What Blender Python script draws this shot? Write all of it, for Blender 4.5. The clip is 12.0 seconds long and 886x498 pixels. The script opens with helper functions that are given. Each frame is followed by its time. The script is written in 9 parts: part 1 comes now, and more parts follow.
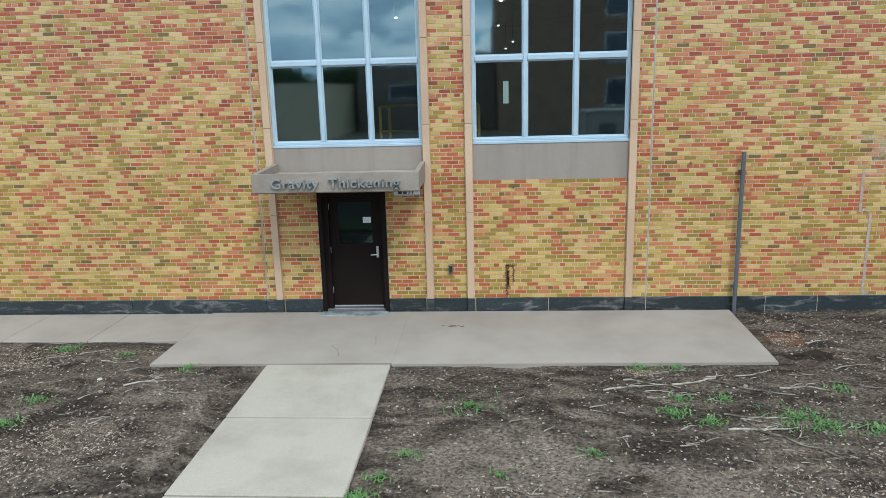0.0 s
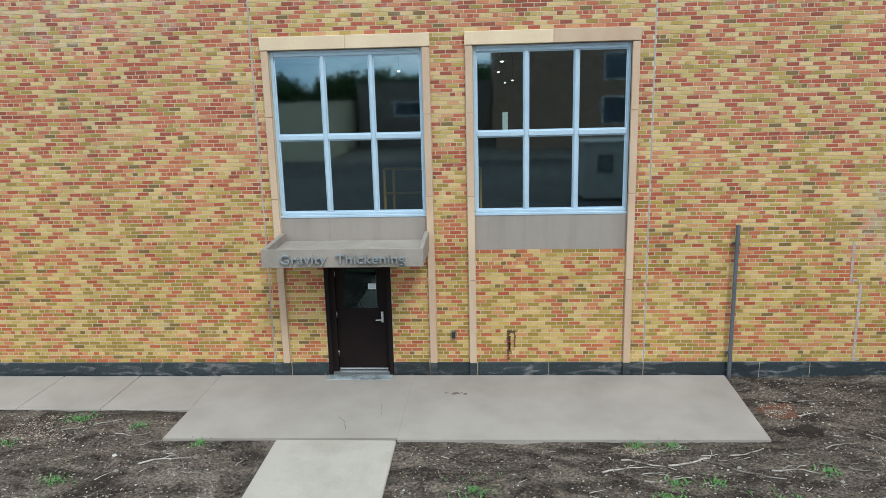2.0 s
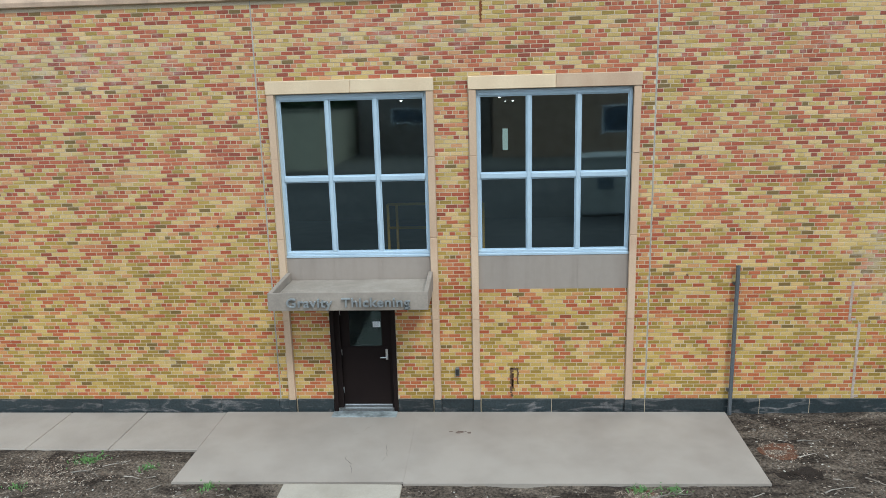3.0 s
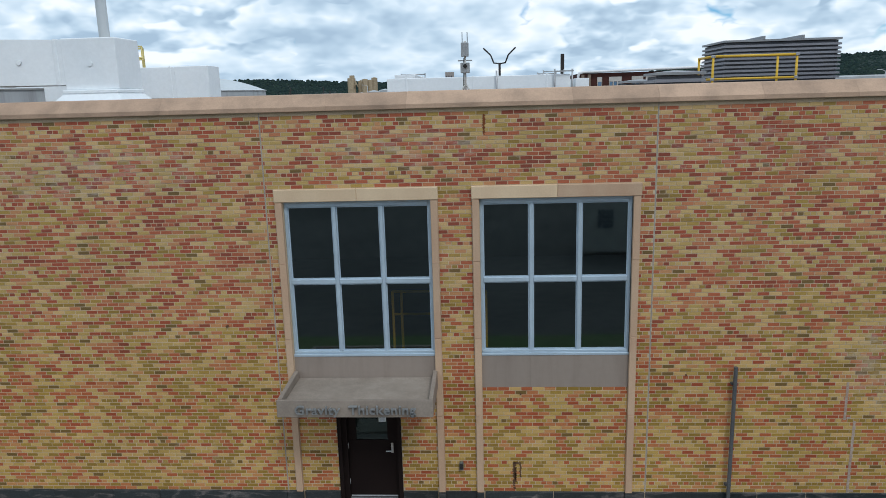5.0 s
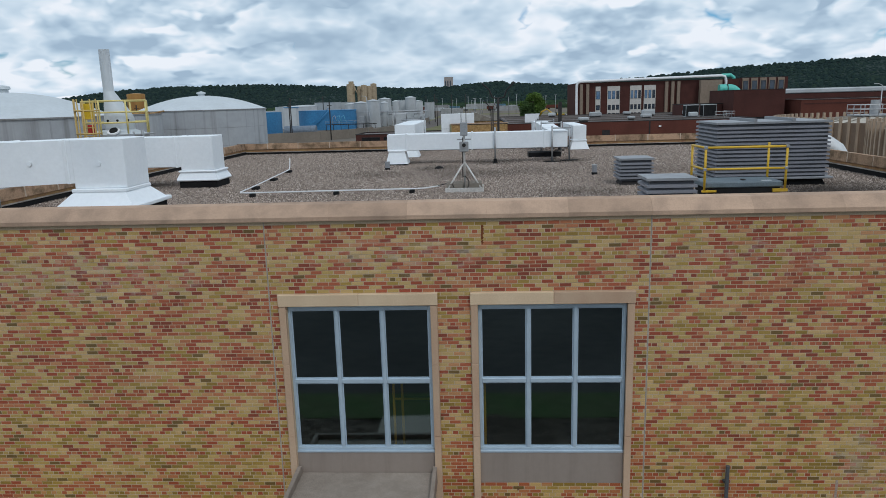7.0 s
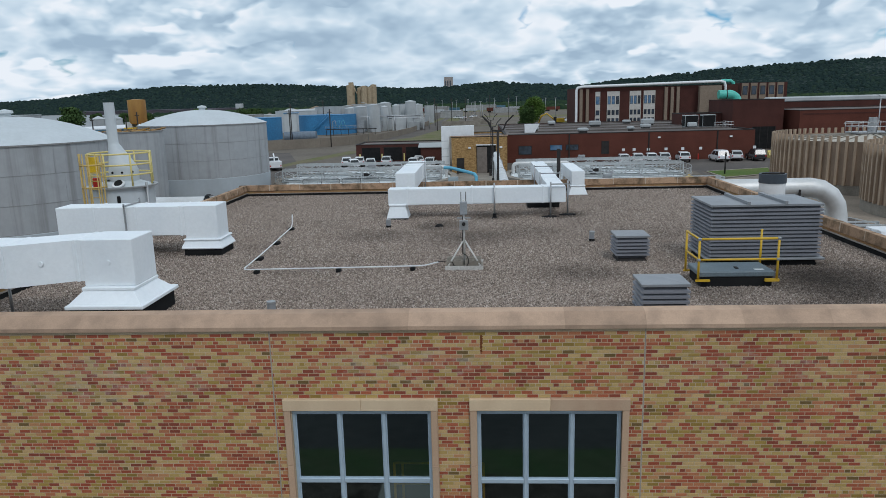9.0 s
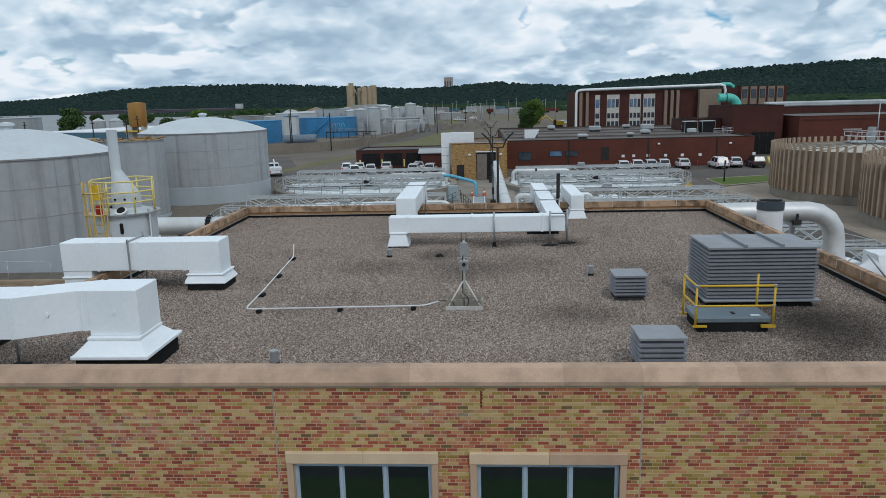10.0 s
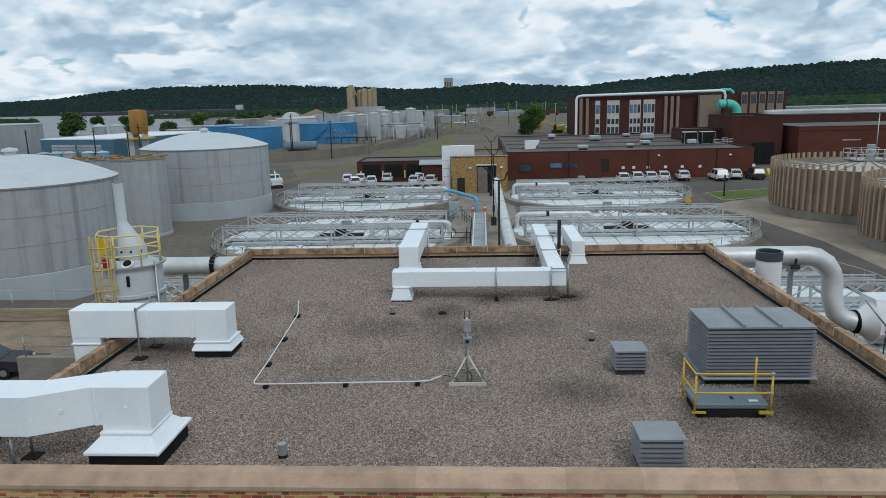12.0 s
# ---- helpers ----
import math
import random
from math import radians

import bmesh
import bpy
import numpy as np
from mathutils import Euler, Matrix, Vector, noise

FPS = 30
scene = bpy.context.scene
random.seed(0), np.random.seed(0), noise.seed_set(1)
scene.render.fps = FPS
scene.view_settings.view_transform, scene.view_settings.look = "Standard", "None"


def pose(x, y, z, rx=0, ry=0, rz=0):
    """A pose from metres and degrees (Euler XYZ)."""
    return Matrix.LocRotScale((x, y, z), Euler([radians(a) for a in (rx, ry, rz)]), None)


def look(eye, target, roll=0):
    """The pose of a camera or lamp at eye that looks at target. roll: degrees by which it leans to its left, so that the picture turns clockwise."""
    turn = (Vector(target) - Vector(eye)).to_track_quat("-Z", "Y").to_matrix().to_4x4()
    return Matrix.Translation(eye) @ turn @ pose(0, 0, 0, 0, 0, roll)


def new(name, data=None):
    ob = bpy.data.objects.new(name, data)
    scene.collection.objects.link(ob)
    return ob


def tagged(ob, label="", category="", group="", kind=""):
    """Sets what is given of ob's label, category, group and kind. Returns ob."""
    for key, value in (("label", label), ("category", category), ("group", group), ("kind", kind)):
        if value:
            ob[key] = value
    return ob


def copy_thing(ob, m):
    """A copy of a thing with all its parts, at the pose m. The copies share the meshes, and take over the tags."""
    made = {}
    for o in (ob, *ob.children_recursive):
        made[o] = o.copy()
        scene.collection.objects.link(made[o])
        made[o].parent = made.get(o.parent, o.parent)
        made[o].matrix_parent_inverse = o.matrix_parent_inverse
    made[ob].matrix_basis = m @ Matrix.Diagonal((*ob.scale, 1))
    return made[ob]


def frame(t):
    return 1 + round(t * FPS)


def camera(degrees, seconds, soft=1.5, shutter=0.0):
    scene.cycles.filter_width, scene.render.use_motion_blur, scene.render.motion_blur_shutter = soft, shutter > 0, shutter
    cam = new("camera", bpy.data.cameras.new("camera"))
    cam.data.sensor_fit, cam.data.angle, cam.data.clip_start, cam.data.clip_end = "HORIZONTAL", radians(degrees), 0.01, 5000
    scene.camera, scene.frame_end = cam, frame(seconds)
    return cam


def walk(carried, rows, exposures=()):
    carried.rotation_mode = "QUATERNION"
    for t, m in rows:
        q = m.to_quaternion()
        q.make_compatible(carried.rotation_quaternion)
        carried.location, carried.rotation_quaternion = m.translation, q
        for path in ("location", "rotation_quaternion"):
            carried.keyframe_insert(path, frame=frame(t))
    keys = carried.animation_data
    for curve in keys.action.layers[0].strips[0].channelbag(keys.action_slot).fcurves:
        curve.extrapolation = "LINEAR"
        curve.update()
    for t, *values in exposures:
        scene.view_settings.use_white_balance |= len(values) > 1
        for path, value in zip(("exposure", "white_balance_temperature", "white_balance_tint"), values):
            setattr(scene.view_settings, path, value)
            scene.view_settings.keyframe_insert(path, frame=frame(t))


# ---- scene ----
cam = camera(64.2, 12.0, soft=0.3)
PATH = [
    (0, (0.272, -11.705, 3.714), (0.144, -9.758, 3.277), -1.5),
    (0.5, (0.265, -11.733, 3.975), (0.139, -9.785, 3.543), -1.5),
    (1, (0.268, -11.737, 4.269), (0.141, -9.788, 3.841), -1.5),
    (1.5, (0.247, -11.76, 4.556), (0.122, -9.81, 4.13), -1.5),
    (2, (0.215, -11.805, 4.844), (0.093, -9.854, 4.419), -1.4),
    (2.5, (0.154, -11.822, 5.171), (0.035, -9.872, 4.744), -1.4),
    (3, (0.142, -11.809, 5.531), (0.024, -9.858, 5.108), -1.5),
    (5, (0.11, -11.718, 7.3), (-0.008, -9.767, 6.878), -1.6),
    (5.5, (0.124, -11.756, 7.671), (0.006, -9.803, 7.26), -1.6),
    (6, (0.117, -11.76, 8.154), (0.001, -9.806, 7.743), -1.6),
    (6.5, (0.12, -11.735, 8.597), (0.004, -9.782, 8.185), -1.7),
    (7, (0.147, -11.691, 9.055), (0.032, -9.737, 8.644), -1.6),
    (9, (0.185, -11.654, 10.996), (0.071, -9.7, 10.583), -1.5),
    (9.5, (0.207, -11.646, 11.522), (0.093, -9.692, 11.107), -1.5),
    (10, (0.19, -11.636, 12.019), (0.077, -9.683, 11.606), -1.4),
    (10.5, (0.151, -11.645, 12.575), (0.038, -9.691, 12.162), -1.4),
    (11, (0.162, -11.595, 13.085), (0.049, -9.642, 12.672), -1.4),
    (11.5, (0.149, -11.545, 13.535), (0.037, -9.591, 13.121), -1.4),
    (12, (0.137, -11.536, 13.998), (0.024, -9.583, 13.585), -1.4),
]
EXPO = [(t, e, k, m) for t, e, k, m in ((0.0, 0.98, 6020, 3), (1.5, 1.01, 6020, 3), (2.5, 1.03, 6000, 3), (3.5, 0.78, 6070, 5), (5.0, 0.10, 6250, 9), (5.5, 0.0, 6280, 9), (7.0, -0.13, 6280, 10), (9.5, -0.14, 6280, 9), (12.0, -0.15, 6290, 8))]
walk(cam, [(t, look(eye, target, roll)) for t, eye, target, roll in PATH],
     exposures=EXPO)

# ---- light ----
SUN_EL, SUN_AZ = radians(48), radians(205)
world = bpy.data.worlds.new("overcast_sky")
scene.world = world
world.use_nodes = True


def sky_nodes():
    nt = world.node_tree
    nt.nodes.clear()
    N = nt.nodes.new
    L = nt.links.new
    out, bg = N("ShaderNodeOutputWorld"), N("ShaderNodeBackground")
    sky = N("ShaderNodeTexSky")
    sky.sky_type = "NISHITA"
    sky.sun_disc = False
    sky.sun_elevation, sky.sun_rotation = SUN_EL, SUN_AZ
    sky.air_density, sky.dust_density = 1.0, 0.3
    tc = N("ShaderNodeTexCoord")
    sep = N("ShaderNodeSeparateXYZ")
    L(tc.outputs["Generated"], sep.inputs[0])

    def m(op, a, b=None, c=None):
        n = N("ShaderNodeMath")
        n.operation = op
        for i, v in enumerate((a, b, c)):
            if v is None:
                continue
            if isinstance(v, (int, float)):
                n.inputs[i].default_value = v
            else:
                L(v, n.inputs[i])
        return n.outputs[0]

    def ramp(fac, *stops):
        r = N("ShaderNodeValToRGB")
        while len(r.color_ramp.elements) < len(stops):
            r.color_ramp.elements.new(0.5)
        for e, (p, c) in zip(r.color_ramp.elements, stops):
            e.position, e.color = p, (*c, 1) if not isinstance(c, float) else (c, c, c, 1)
        L(fac, r.inputs[0])
        return r.outputs[0]

    def height(lift):
        """Banks seen from the side, flatter towards the horizon."""
        z = m("MAXIMUM", sep.outputs[2], 0.0)
        return m("MULTIPLY_ADD", m("LOGARITHM", m("ADD", z, 0.13), math.e), 0.46, lift)

    def layer(lift, scale, detail, rough, w):
        """Noise over the dome, read a little higher up by lift."""
        comb = N("ShaderNodeCombineXYZ")
        L(m("ADD", sep.outputs[0], w), comb.inputs[0]), L(sep.outputs[1], comb.inputs[1]), L(height(lift), comb.inputs[2])
        n = N("ShaderNodeTexNoise")
        n.inputs["Scale"].default_value = scale
        n.inputs["Detail"].default_value = detail
        n.inputs["Roughness"].default_value = rough
        L(comb.outputs[0], n.inputs["Vector"])
        return n.outputs[0]

    def puffs(lift, scale, w):
        """Density of heaped cumulus: broad banks with rounded heads."""
        head = m("ABSOLUTE", m("SUBTRACT", layer(lift, scale * 2.1, 3, 0.5, w + 3), 0.5))
        return m("MULTIPLY_ADD", head, 0.75, m("SUBTRACT", layer(lift, scale, 4, 0.5, w), 0.06))

    # two heaped cumulus layers: lit heads where the cloud thins upwards, grey undersides, few blue gaps
    broad = layer(0.0, 2.6, 2, 0.5, 2.6)

    def heaped(scale, w, edge, lift):
        deck, above = puffs(0.0, scale, w), puffs(lift, scale, w)
        lit = m("SUBTRACT", deck, above)
        deep = m("MINIMUM", m("MAXIMUM", m("SUBTRACT", deck, edge), 0.0), 0.16)
        tint = m("MULTIPLY_ADD", lit, 1.0, m("MULTIPLY_ADD", deep, -0.9, 0.565))
        return deck, m("MULTIPLY_ADD", m("SUBTRACT", broad, 0.5), -0.3, tint)

    back, back_tint = heaped(6.0, 5.4, 0.40, 0.03)
    front, front_tint = heaped(4.6, 9.1, 0.50, 0.04)
    veil = ramp(front, (0.49, 0.0), (0.535, 1.0))
    blend = N("ShaderNodeMix")
    L(veil, blend.inputs["Factor"]), L(back_tint, blend.inputs["A"]), L(front_tint, blend.inputs["B"])
    shade = blend.outputs["Result"]
    cover = m("MAXIMUM", veil, ramp(m("MULTIPLY_ADD", m("SUBTRACT", broad, 0.5), 0.35, back), (0.305, 0.0), (0.37, 1.0)))
    tone = ramp(shade, (0.35, (0.40, 0.53, 0.65)), (0.43, (0.53, 0.67, 0.78)), (0.51, (0.71, 0.83, 0.91)), (0.60, (0.95, 0.99, 1.02)))
    scale = N("ShaderNodeMix")
    scale.data_type = "RGBA"
    scale.blend_type = "MULTIPLY"
    scale.inputs["Factor"].default_value = 1.0
    L(tone, scale.inputs[6])
    scale.inputs[7].default_value = (CLOUD, CLOUD, CLOUD * 1.02, 1)
    dim = N("ShaderNodeMix")
    dim.data_type = "RGBA"
    dim.blend_type = "MULTIPLY"
    dim.inputs["Factor"].default_value = 1.0
    L(sky.outputs[0], dim.inputs[6])
    dim.inputs[7].default_value = (0.34, 0.62, 0.86, 1)
    mix = N("ShaderNodeMix")
    mix.data_type = "RGBA"
    L(cover, mix.inputs["Factor"])
    L(dim.outputs[2], mix.inputs[6])
    L(scale.outputs[2], mix.inputs[7])
    L(mix.outputs[2], bg.inputs[0])
    bg.inputs[1].default_value = 0.1
    L(bg.outputs[0], out.inputs[0])


CLOUD = 9.7
sky_nodes()
sun_data = bpy.data.lights.new("sun", "SUN")
sun_data.energy, sun_data.angle, sun_data.color = 0.9, radians(14), (1.0, 0.985, 0.96)
sun = new("sun", sun_data)
sun.matrix_world = pose(0, 0, 60, 90 - math.degrees(SUN_EL), 0, 205 - 180)


# ---- materials ----
def mat(name, col, col2=None, rough=0.7, metal=0.0, big=1.5, fine=30.0, bump=0.15, stretch=(1, 1, 1), lo=0.35, hi=0.65, vary=0.0, grit=0.18, dist=0.01, twist=0.0):
    """Two-scale stained surface: col with patches of col2, fine grit in value and relief."""
    mt = bpy.data.materials.new(name)
    mt.use_nodes = True
    nt = mt.node_tree
    N, L = nt.nodes.new, nt.links.new
    bs = nt.nodes["Principled BSDF"]
    tc = N("ShaderNodeTexCoord")
    mp = N("ShaderNodeMapping")
    mp.inputs["Scale"].default_value = stretch
    L(tc.outputs["Object"], mp.inputs[0])
    n1, n2 = N("ShaderNodeTexNoise"), N("ShaderNodeTexNoise")
    for n, s, d in ((n1, big, 6), (n2, fine, 4)):
        n.inputs["Scale"].default_value, n.inputs["Detail"].default_value = s, d
        n.inputs["Roughness"].default_value = 0.6
    n1.inputs["Distortion"].default_value = twist
    L(mp.outputs[0], n1.inputs["Vector"])
    L(tc.outputs["Object"], n2.inputs["Vector"])
    r = N("ShaderNodeMapRange")
    r.inputs[1].default_value, r.inputs[2].default_value = lo, hi
    L(n1.outputs[0], r.inputs[0])
    mx = N("ShaderNodeMix")
    mx.data_type = "RGBA"
    c2 = col2 or tuple(c * 0.72 for c in col)
    mx.inputs[6].default_value, mx.inputs[7].default_value = (*col, 1), (*c2, 1)
    L(r.outputs[0], mx.inputs["Factor"])
    g = N("ShaderNodeMapRange")
    g.inputs[1].default_value, g.inputs[2].default_value = 0.3, 0.7
    g.inputs[3].default_value, g.inputs[4].default_value = 1 - grit, 1 + grit
    L(n2.outputs[0], g.inputs[0])
    hsv = N("ShaderNodeHueSaturation")
    L(mx.outputs[2], hsv.inputs["Color"])
    if vary:
        oi = N("ShaderNodeObjectInfo")
        vr = N("ShaderNodeMapRange")
        vr.inputs[3].default_value, vr.inputs[4].default_value = 1 - vary, 1 + vary
        L(oi.outputs["Random"], vr.inputs[0])
        mu = N("ShaderNodeMath")
        mu.operation = "MULTIPLY"
        L(g.outputs[0], mu.inputs[0]), L(vr.outputs[0], mu.inputs[1])
        L(mu.outputs[0], hsv.inputs["Value"])
    else:
        L(g.outputs[0], hsv.inputs["Value"])
    L(hsv.outputs[0], bs.inputs["Base Color"])
    bs.inputs["Roughness"].default_value, bs.inputs["Metallic"].default_value = rough, metal
    if rough >= 0.74:
        bs.inputs["Specular IOR Level"].default_value = 0.12
    if bump:
        b = N("ShaderNodeBump")
        b.inputs["Strength"].default_value, b.inputs["Distance"].default_value = bump, dist
        L(n2.outputs[0], b.inputs["Height"])
        L(b.outputs[0], bs.inputs["Normal"])
    return mt


def brick_mat(name, per_object):
    """Glazed-blend face brick: buff, salmon and olive units, chosen unit by unit, in loose drifts."""
    mt = bpy.data.materials.new(name)
    mt.use_nodes = True
    nt = mt.node_tree
    N, L = nt.nodes.new, nt.links.new
    bs = nt.nodes["Principled BSDF"]
    if per_object:
        src = N("ShaderNodeObjectInfo").outputs["Random"]
    else:
        src = N("ShaderNodeNewGeometry").outputs["Random Per Island"]
    geo = N("ShaderNodeNewGeometry")
    pz = N("ShaderNodeSeparateXYZ")
    L(geo.outputs["Position"], pz.inputs[0])

    def calc(op, a, b=None, c=None):
        n = N("ShaderNodeMath")
        n.operation = op
        for i, v in enumerate((a, b, c)):
            if v is not None:
                if isinstance(v, (int, float)):
                    n.inputs[i].default_value = v
                else:
                    L(v, n.inputs[i])
        return n.outputs[0]

    # middle of the unit, so that one brick takes one colour
    row = calc("FLOOR", calc("DIVIDE", calc("SUBTRACT", pz.outputs[2], 0.22), 0.0677))
    head = calc("COMPARE", calc("MODULO", row, 6.0), 2.0, 0.2)
    length = calc("MULTIPLY_ADD", head, -0.1016, 0.2032)
    shift_x = calc("MULTIPLY_ADD", head, 0.05, calc("MULTIPLY", calc("SUBTRACT", 1.0, head), calc("MULTIPLY", calc("MODULO", row, 2.0), 0.1016)))
    unit = calc("MULTIPLY", calc("FLOOR", calc("DIVIDE", calc("SUBTRACT", pz.outputs[0], shift_x), length)), length)
    seat = N("ShaderNodeCombineXYZ")
    L(unit, seat.inputs[0]), L(calc("MULTIPLY", row, 0.0677), seat.inputs[2])
    drift = N("ShaderNodeTexNoise")
    drift.inputs["Scale"].default_value, drift.inputs["Detail"].default_value = 1.9, 4
    L(seat.outputs[0], drift.inputs["Vector"])
    shift = N("ShaderNodeMath")
    shift.operation = "MULTIPLY_ADD"
    L(drift.outputs[0], shift.inputs[0])
    shift.inputs[1].default_value, shift.inputs[2].default_value = 0.62, -0.31
    add = N("ShaderNodeMath")
    add.operation = "ADD"
    add.use_clamp = True
    low = N("ShaderNodeMapRange")
    low.inputs[1].default_value, low.inputs[2].default_value, low.inputs[3].default_value, low.inputs[4].default_value = 0.5, 5.0, -0.16, 0.06
    L(pz.outputs[2], low.inputs[0])
    both = N("ShaderNodeMath")
    both.operation = "ADD"
    L(shift.outputs[0], both.inputs[0]), L(low.outputs[0], both.inputs[1])
    L(src, add.inputs[0]), L(both.outputs[0], add.inputs[1])
    cr = N("ShaderNodeValToRGB")
    cr.color_ramp.interpolation = "CONSTANT"
    stops = [(0, (0.315, 0.212, 0.070)), (0.09, (0.41, 0.28, 0.095)), (0.18, (0.495, 0.350, 0.145)), (0.30, (0.565, 0.402, 0.192)), (0.43, (0.61, 0.42, 0.215)), (0.50, (0.54, 0.285, 0.152)),
             (0.57, (0.495, 0.212, 0.120)), (0.68, (0.435, 0.147, 0.088)), (0.84, (0.372, 0.109, 0.070)), (0.975, (0.28, 0.088, 0.060))]
    while len(cr.color_ramp.elements) < len(stops):
        cr.color_ramp.elements.new(0.5)
    for e, (p, c) in zip(cr.color_ramp.elements, stops):
        e.position, e.color = p, (*c, 1)
    L(add.outputs[0], cr.inputs[0])
    fine = N("ShaderNodeTexNoise")
    fine.inputs["Scale"].default_value, fine.inputs["Detail"].default_value = 60, 5
    L(geo.outputs["Position"], fine.inputs["Vector"])
    soot = N("ShaderNodeTexNoise")
    soot.inputs["Scale"].default_value, soot.inputs["Detail"].default_value = 0.7, 7
    L(geo.outputs["Position"], soot.inputs["Vector"])
    g = N("ShaderNodeMapRange")
    g.inputs[1].default_value, g.inputs[2].default_value, g.inputs[3].default_value, g.inputs[4].default_value = 0.3, 0.7, 0.84, 1.12
    L(fine.outputs[0], g.inputs[0])
    g2 = N("ShaderNodeMapRange")
    g2.inputs[1].default_value, g2.inputs[2].default_value, g2.inputs[3].default_value, g2.inputs[4].default_value = 0.3, 0.62, 0.86, 1.03
    L(soot.outputs[0], g2.inputs[0])
    mu = N("ShaderNodeMath")
    mu.operation = "MULTIPLY"
    L(g.outputs[0], mu.inputs[0]), L(g2.outputs[0], mu.inputs[1])
    hsv = N("ShaderNodeHueSaturation")
    # lime bloom washed down from the coping and at old pipe runs
    bloom = N("ShaderNodeTexNoise")
    bloom.inputs["Scale"].default_value, bloom.inputs["Detail"].default_value, bloom.inputs["Roughness"].default_value = 2.4, 9, 0.75
    squash = N("ShaderNodeVectorMath")
    squash.operation = "MULTIPLY"
    squash.inputs[1].default_value = (1.3, 1.0, 3.2)
    L(geo.outputs["Position"], squash.inputs[0]), L(squash.outputs[0], bloom.inputs["Vector"])
    spots = None
    for cx, cz, rx, rz, k in ((-6.8, 6.2, 3.6, 0.75, 0.135), (6.7, 2.6, 0.8, 1.3, 0.15), (-1.2, 6.5, 2.4, 0.5, 0.13), (4.6, 6.4, 3.0, 0.6, 0.10), (-5.4, 0.9, 1.6, 0.5, 0.08)):
        ds, mr = N("ShaderNodeVectorMath"), N("ShaderNodeMapRange")
        sc = N("ShaderNodeVectorMath")
        sc.operation, ds.operation, mr.interpolation_type = "MULTIPLY", "DISTANCE", "SMOOTHSTEP"
        sc.inputs[1].default_value = (1 / rx, 0, 1 / rz)
        L(geo.outputs["Position"], sc.inputs[0]), L(sc.outputs[0], ds.inputs[0])
        ds.inputs[1].default_value = (cx / rx, 0, cz / rz)
        mr.inputs[1].default_value, mr.inputs[2].default_value, mr.inputs[3].default_value, mr.inputs[4].default_value = 0.3, 1.1, k, 0.0
        L(ds.outputs["Value"], mr.inputs[0])
        if spots is None:
            spots = mr.outputs[0]
        else:
            mxm = N("ShaderNodeMath")
            mxm.operation = "MAXIMUM"
            L(spots, mxm.inputs[0]), L(mr.outputs[0], mxm.inputs[1])
            spots = mxm.outputs[0]
    lift, thin, frost = N("ShaderNodeMath"), N("ShaderNodeMapRange"), N("ShaderNodeMix")
    lift.operation, frost.data_type = "ADD", "RGBA"
    L(bloom.outputs[0], lift.inputs[0]), L(spots, lift.inputs[1])
    thin.inputs[1].default_value, thin.inputs[2].default_value, thin.inputs[4].default_value = 0.60, 0.82, 0.55
    L(lift.outputs[0], thin.inputs[0]), L(thin.outputs[0], frost.inputs["Factor"])
    frost.inputs[7].default_value = (0.55, 0.47, 0.42, 1)
    # a few over-burnt dark units, and a warmer batch in the lower courses
    burnt, warm, batch = N("ShaderNodeMix"), N("ShaderNodeMix"), N("ShaderNodeMapRange")
    burnt.data_type = warm.data_type = "RGBA"
    warm.blend_type = "MULTIPLY"
    L(calc("LESS_THAN", calc("FRACT", calc("MULTIPLY", src, 47.3)), 0.027), burnt.inputs["Factor"])
    L(cr.outputs[0], burnt.inputs[6])
    burnt.inputs[7].default_value = (0.19, 0.125, 0.055, 1)
    batch.inputs[1].default_value, batch.inputs[2].default_value, batch.inputs[3].default_value, batch.inputs[4].default_value = 2.0, 4.6, 1.0, 0.0
    L(pz.outputs[2], batch.inputs[0])
    L(batch.outputs[0], warm.inputs["Factor"])
    L(burnt.outputs[2], warm.inputs[6])
    warm.inputs[7].default_value = (1.0, 0.955, 0.80, 1)
    L(warm.outputs[2], hsv.inputs["Color"]), L(mu.outputs[0], hsv.inputs["Value"])
    hsv.inputs["Saturation"].default_value = 1.07
    L(hsv.outputs[0], frost.inputs[6])
    L(frost.outputs[2], bs.inputs["Base Color"])
    bs.inputs["Roughness"].default_value = 0.7
    bs.inputs["Specular IOR Level"].default_value = 0.25
    b = N("ShaderNodeBump")
    b.inputs["Strength"].default_value, b.inputs["Distance"].default_value = 0.3, 0.004
    L(fine.outputs[0], b.inputs["Height"]), L(b.outputs[0], bs.inputs["Normal"])
    return mt


RZ = 6.87          # roof height


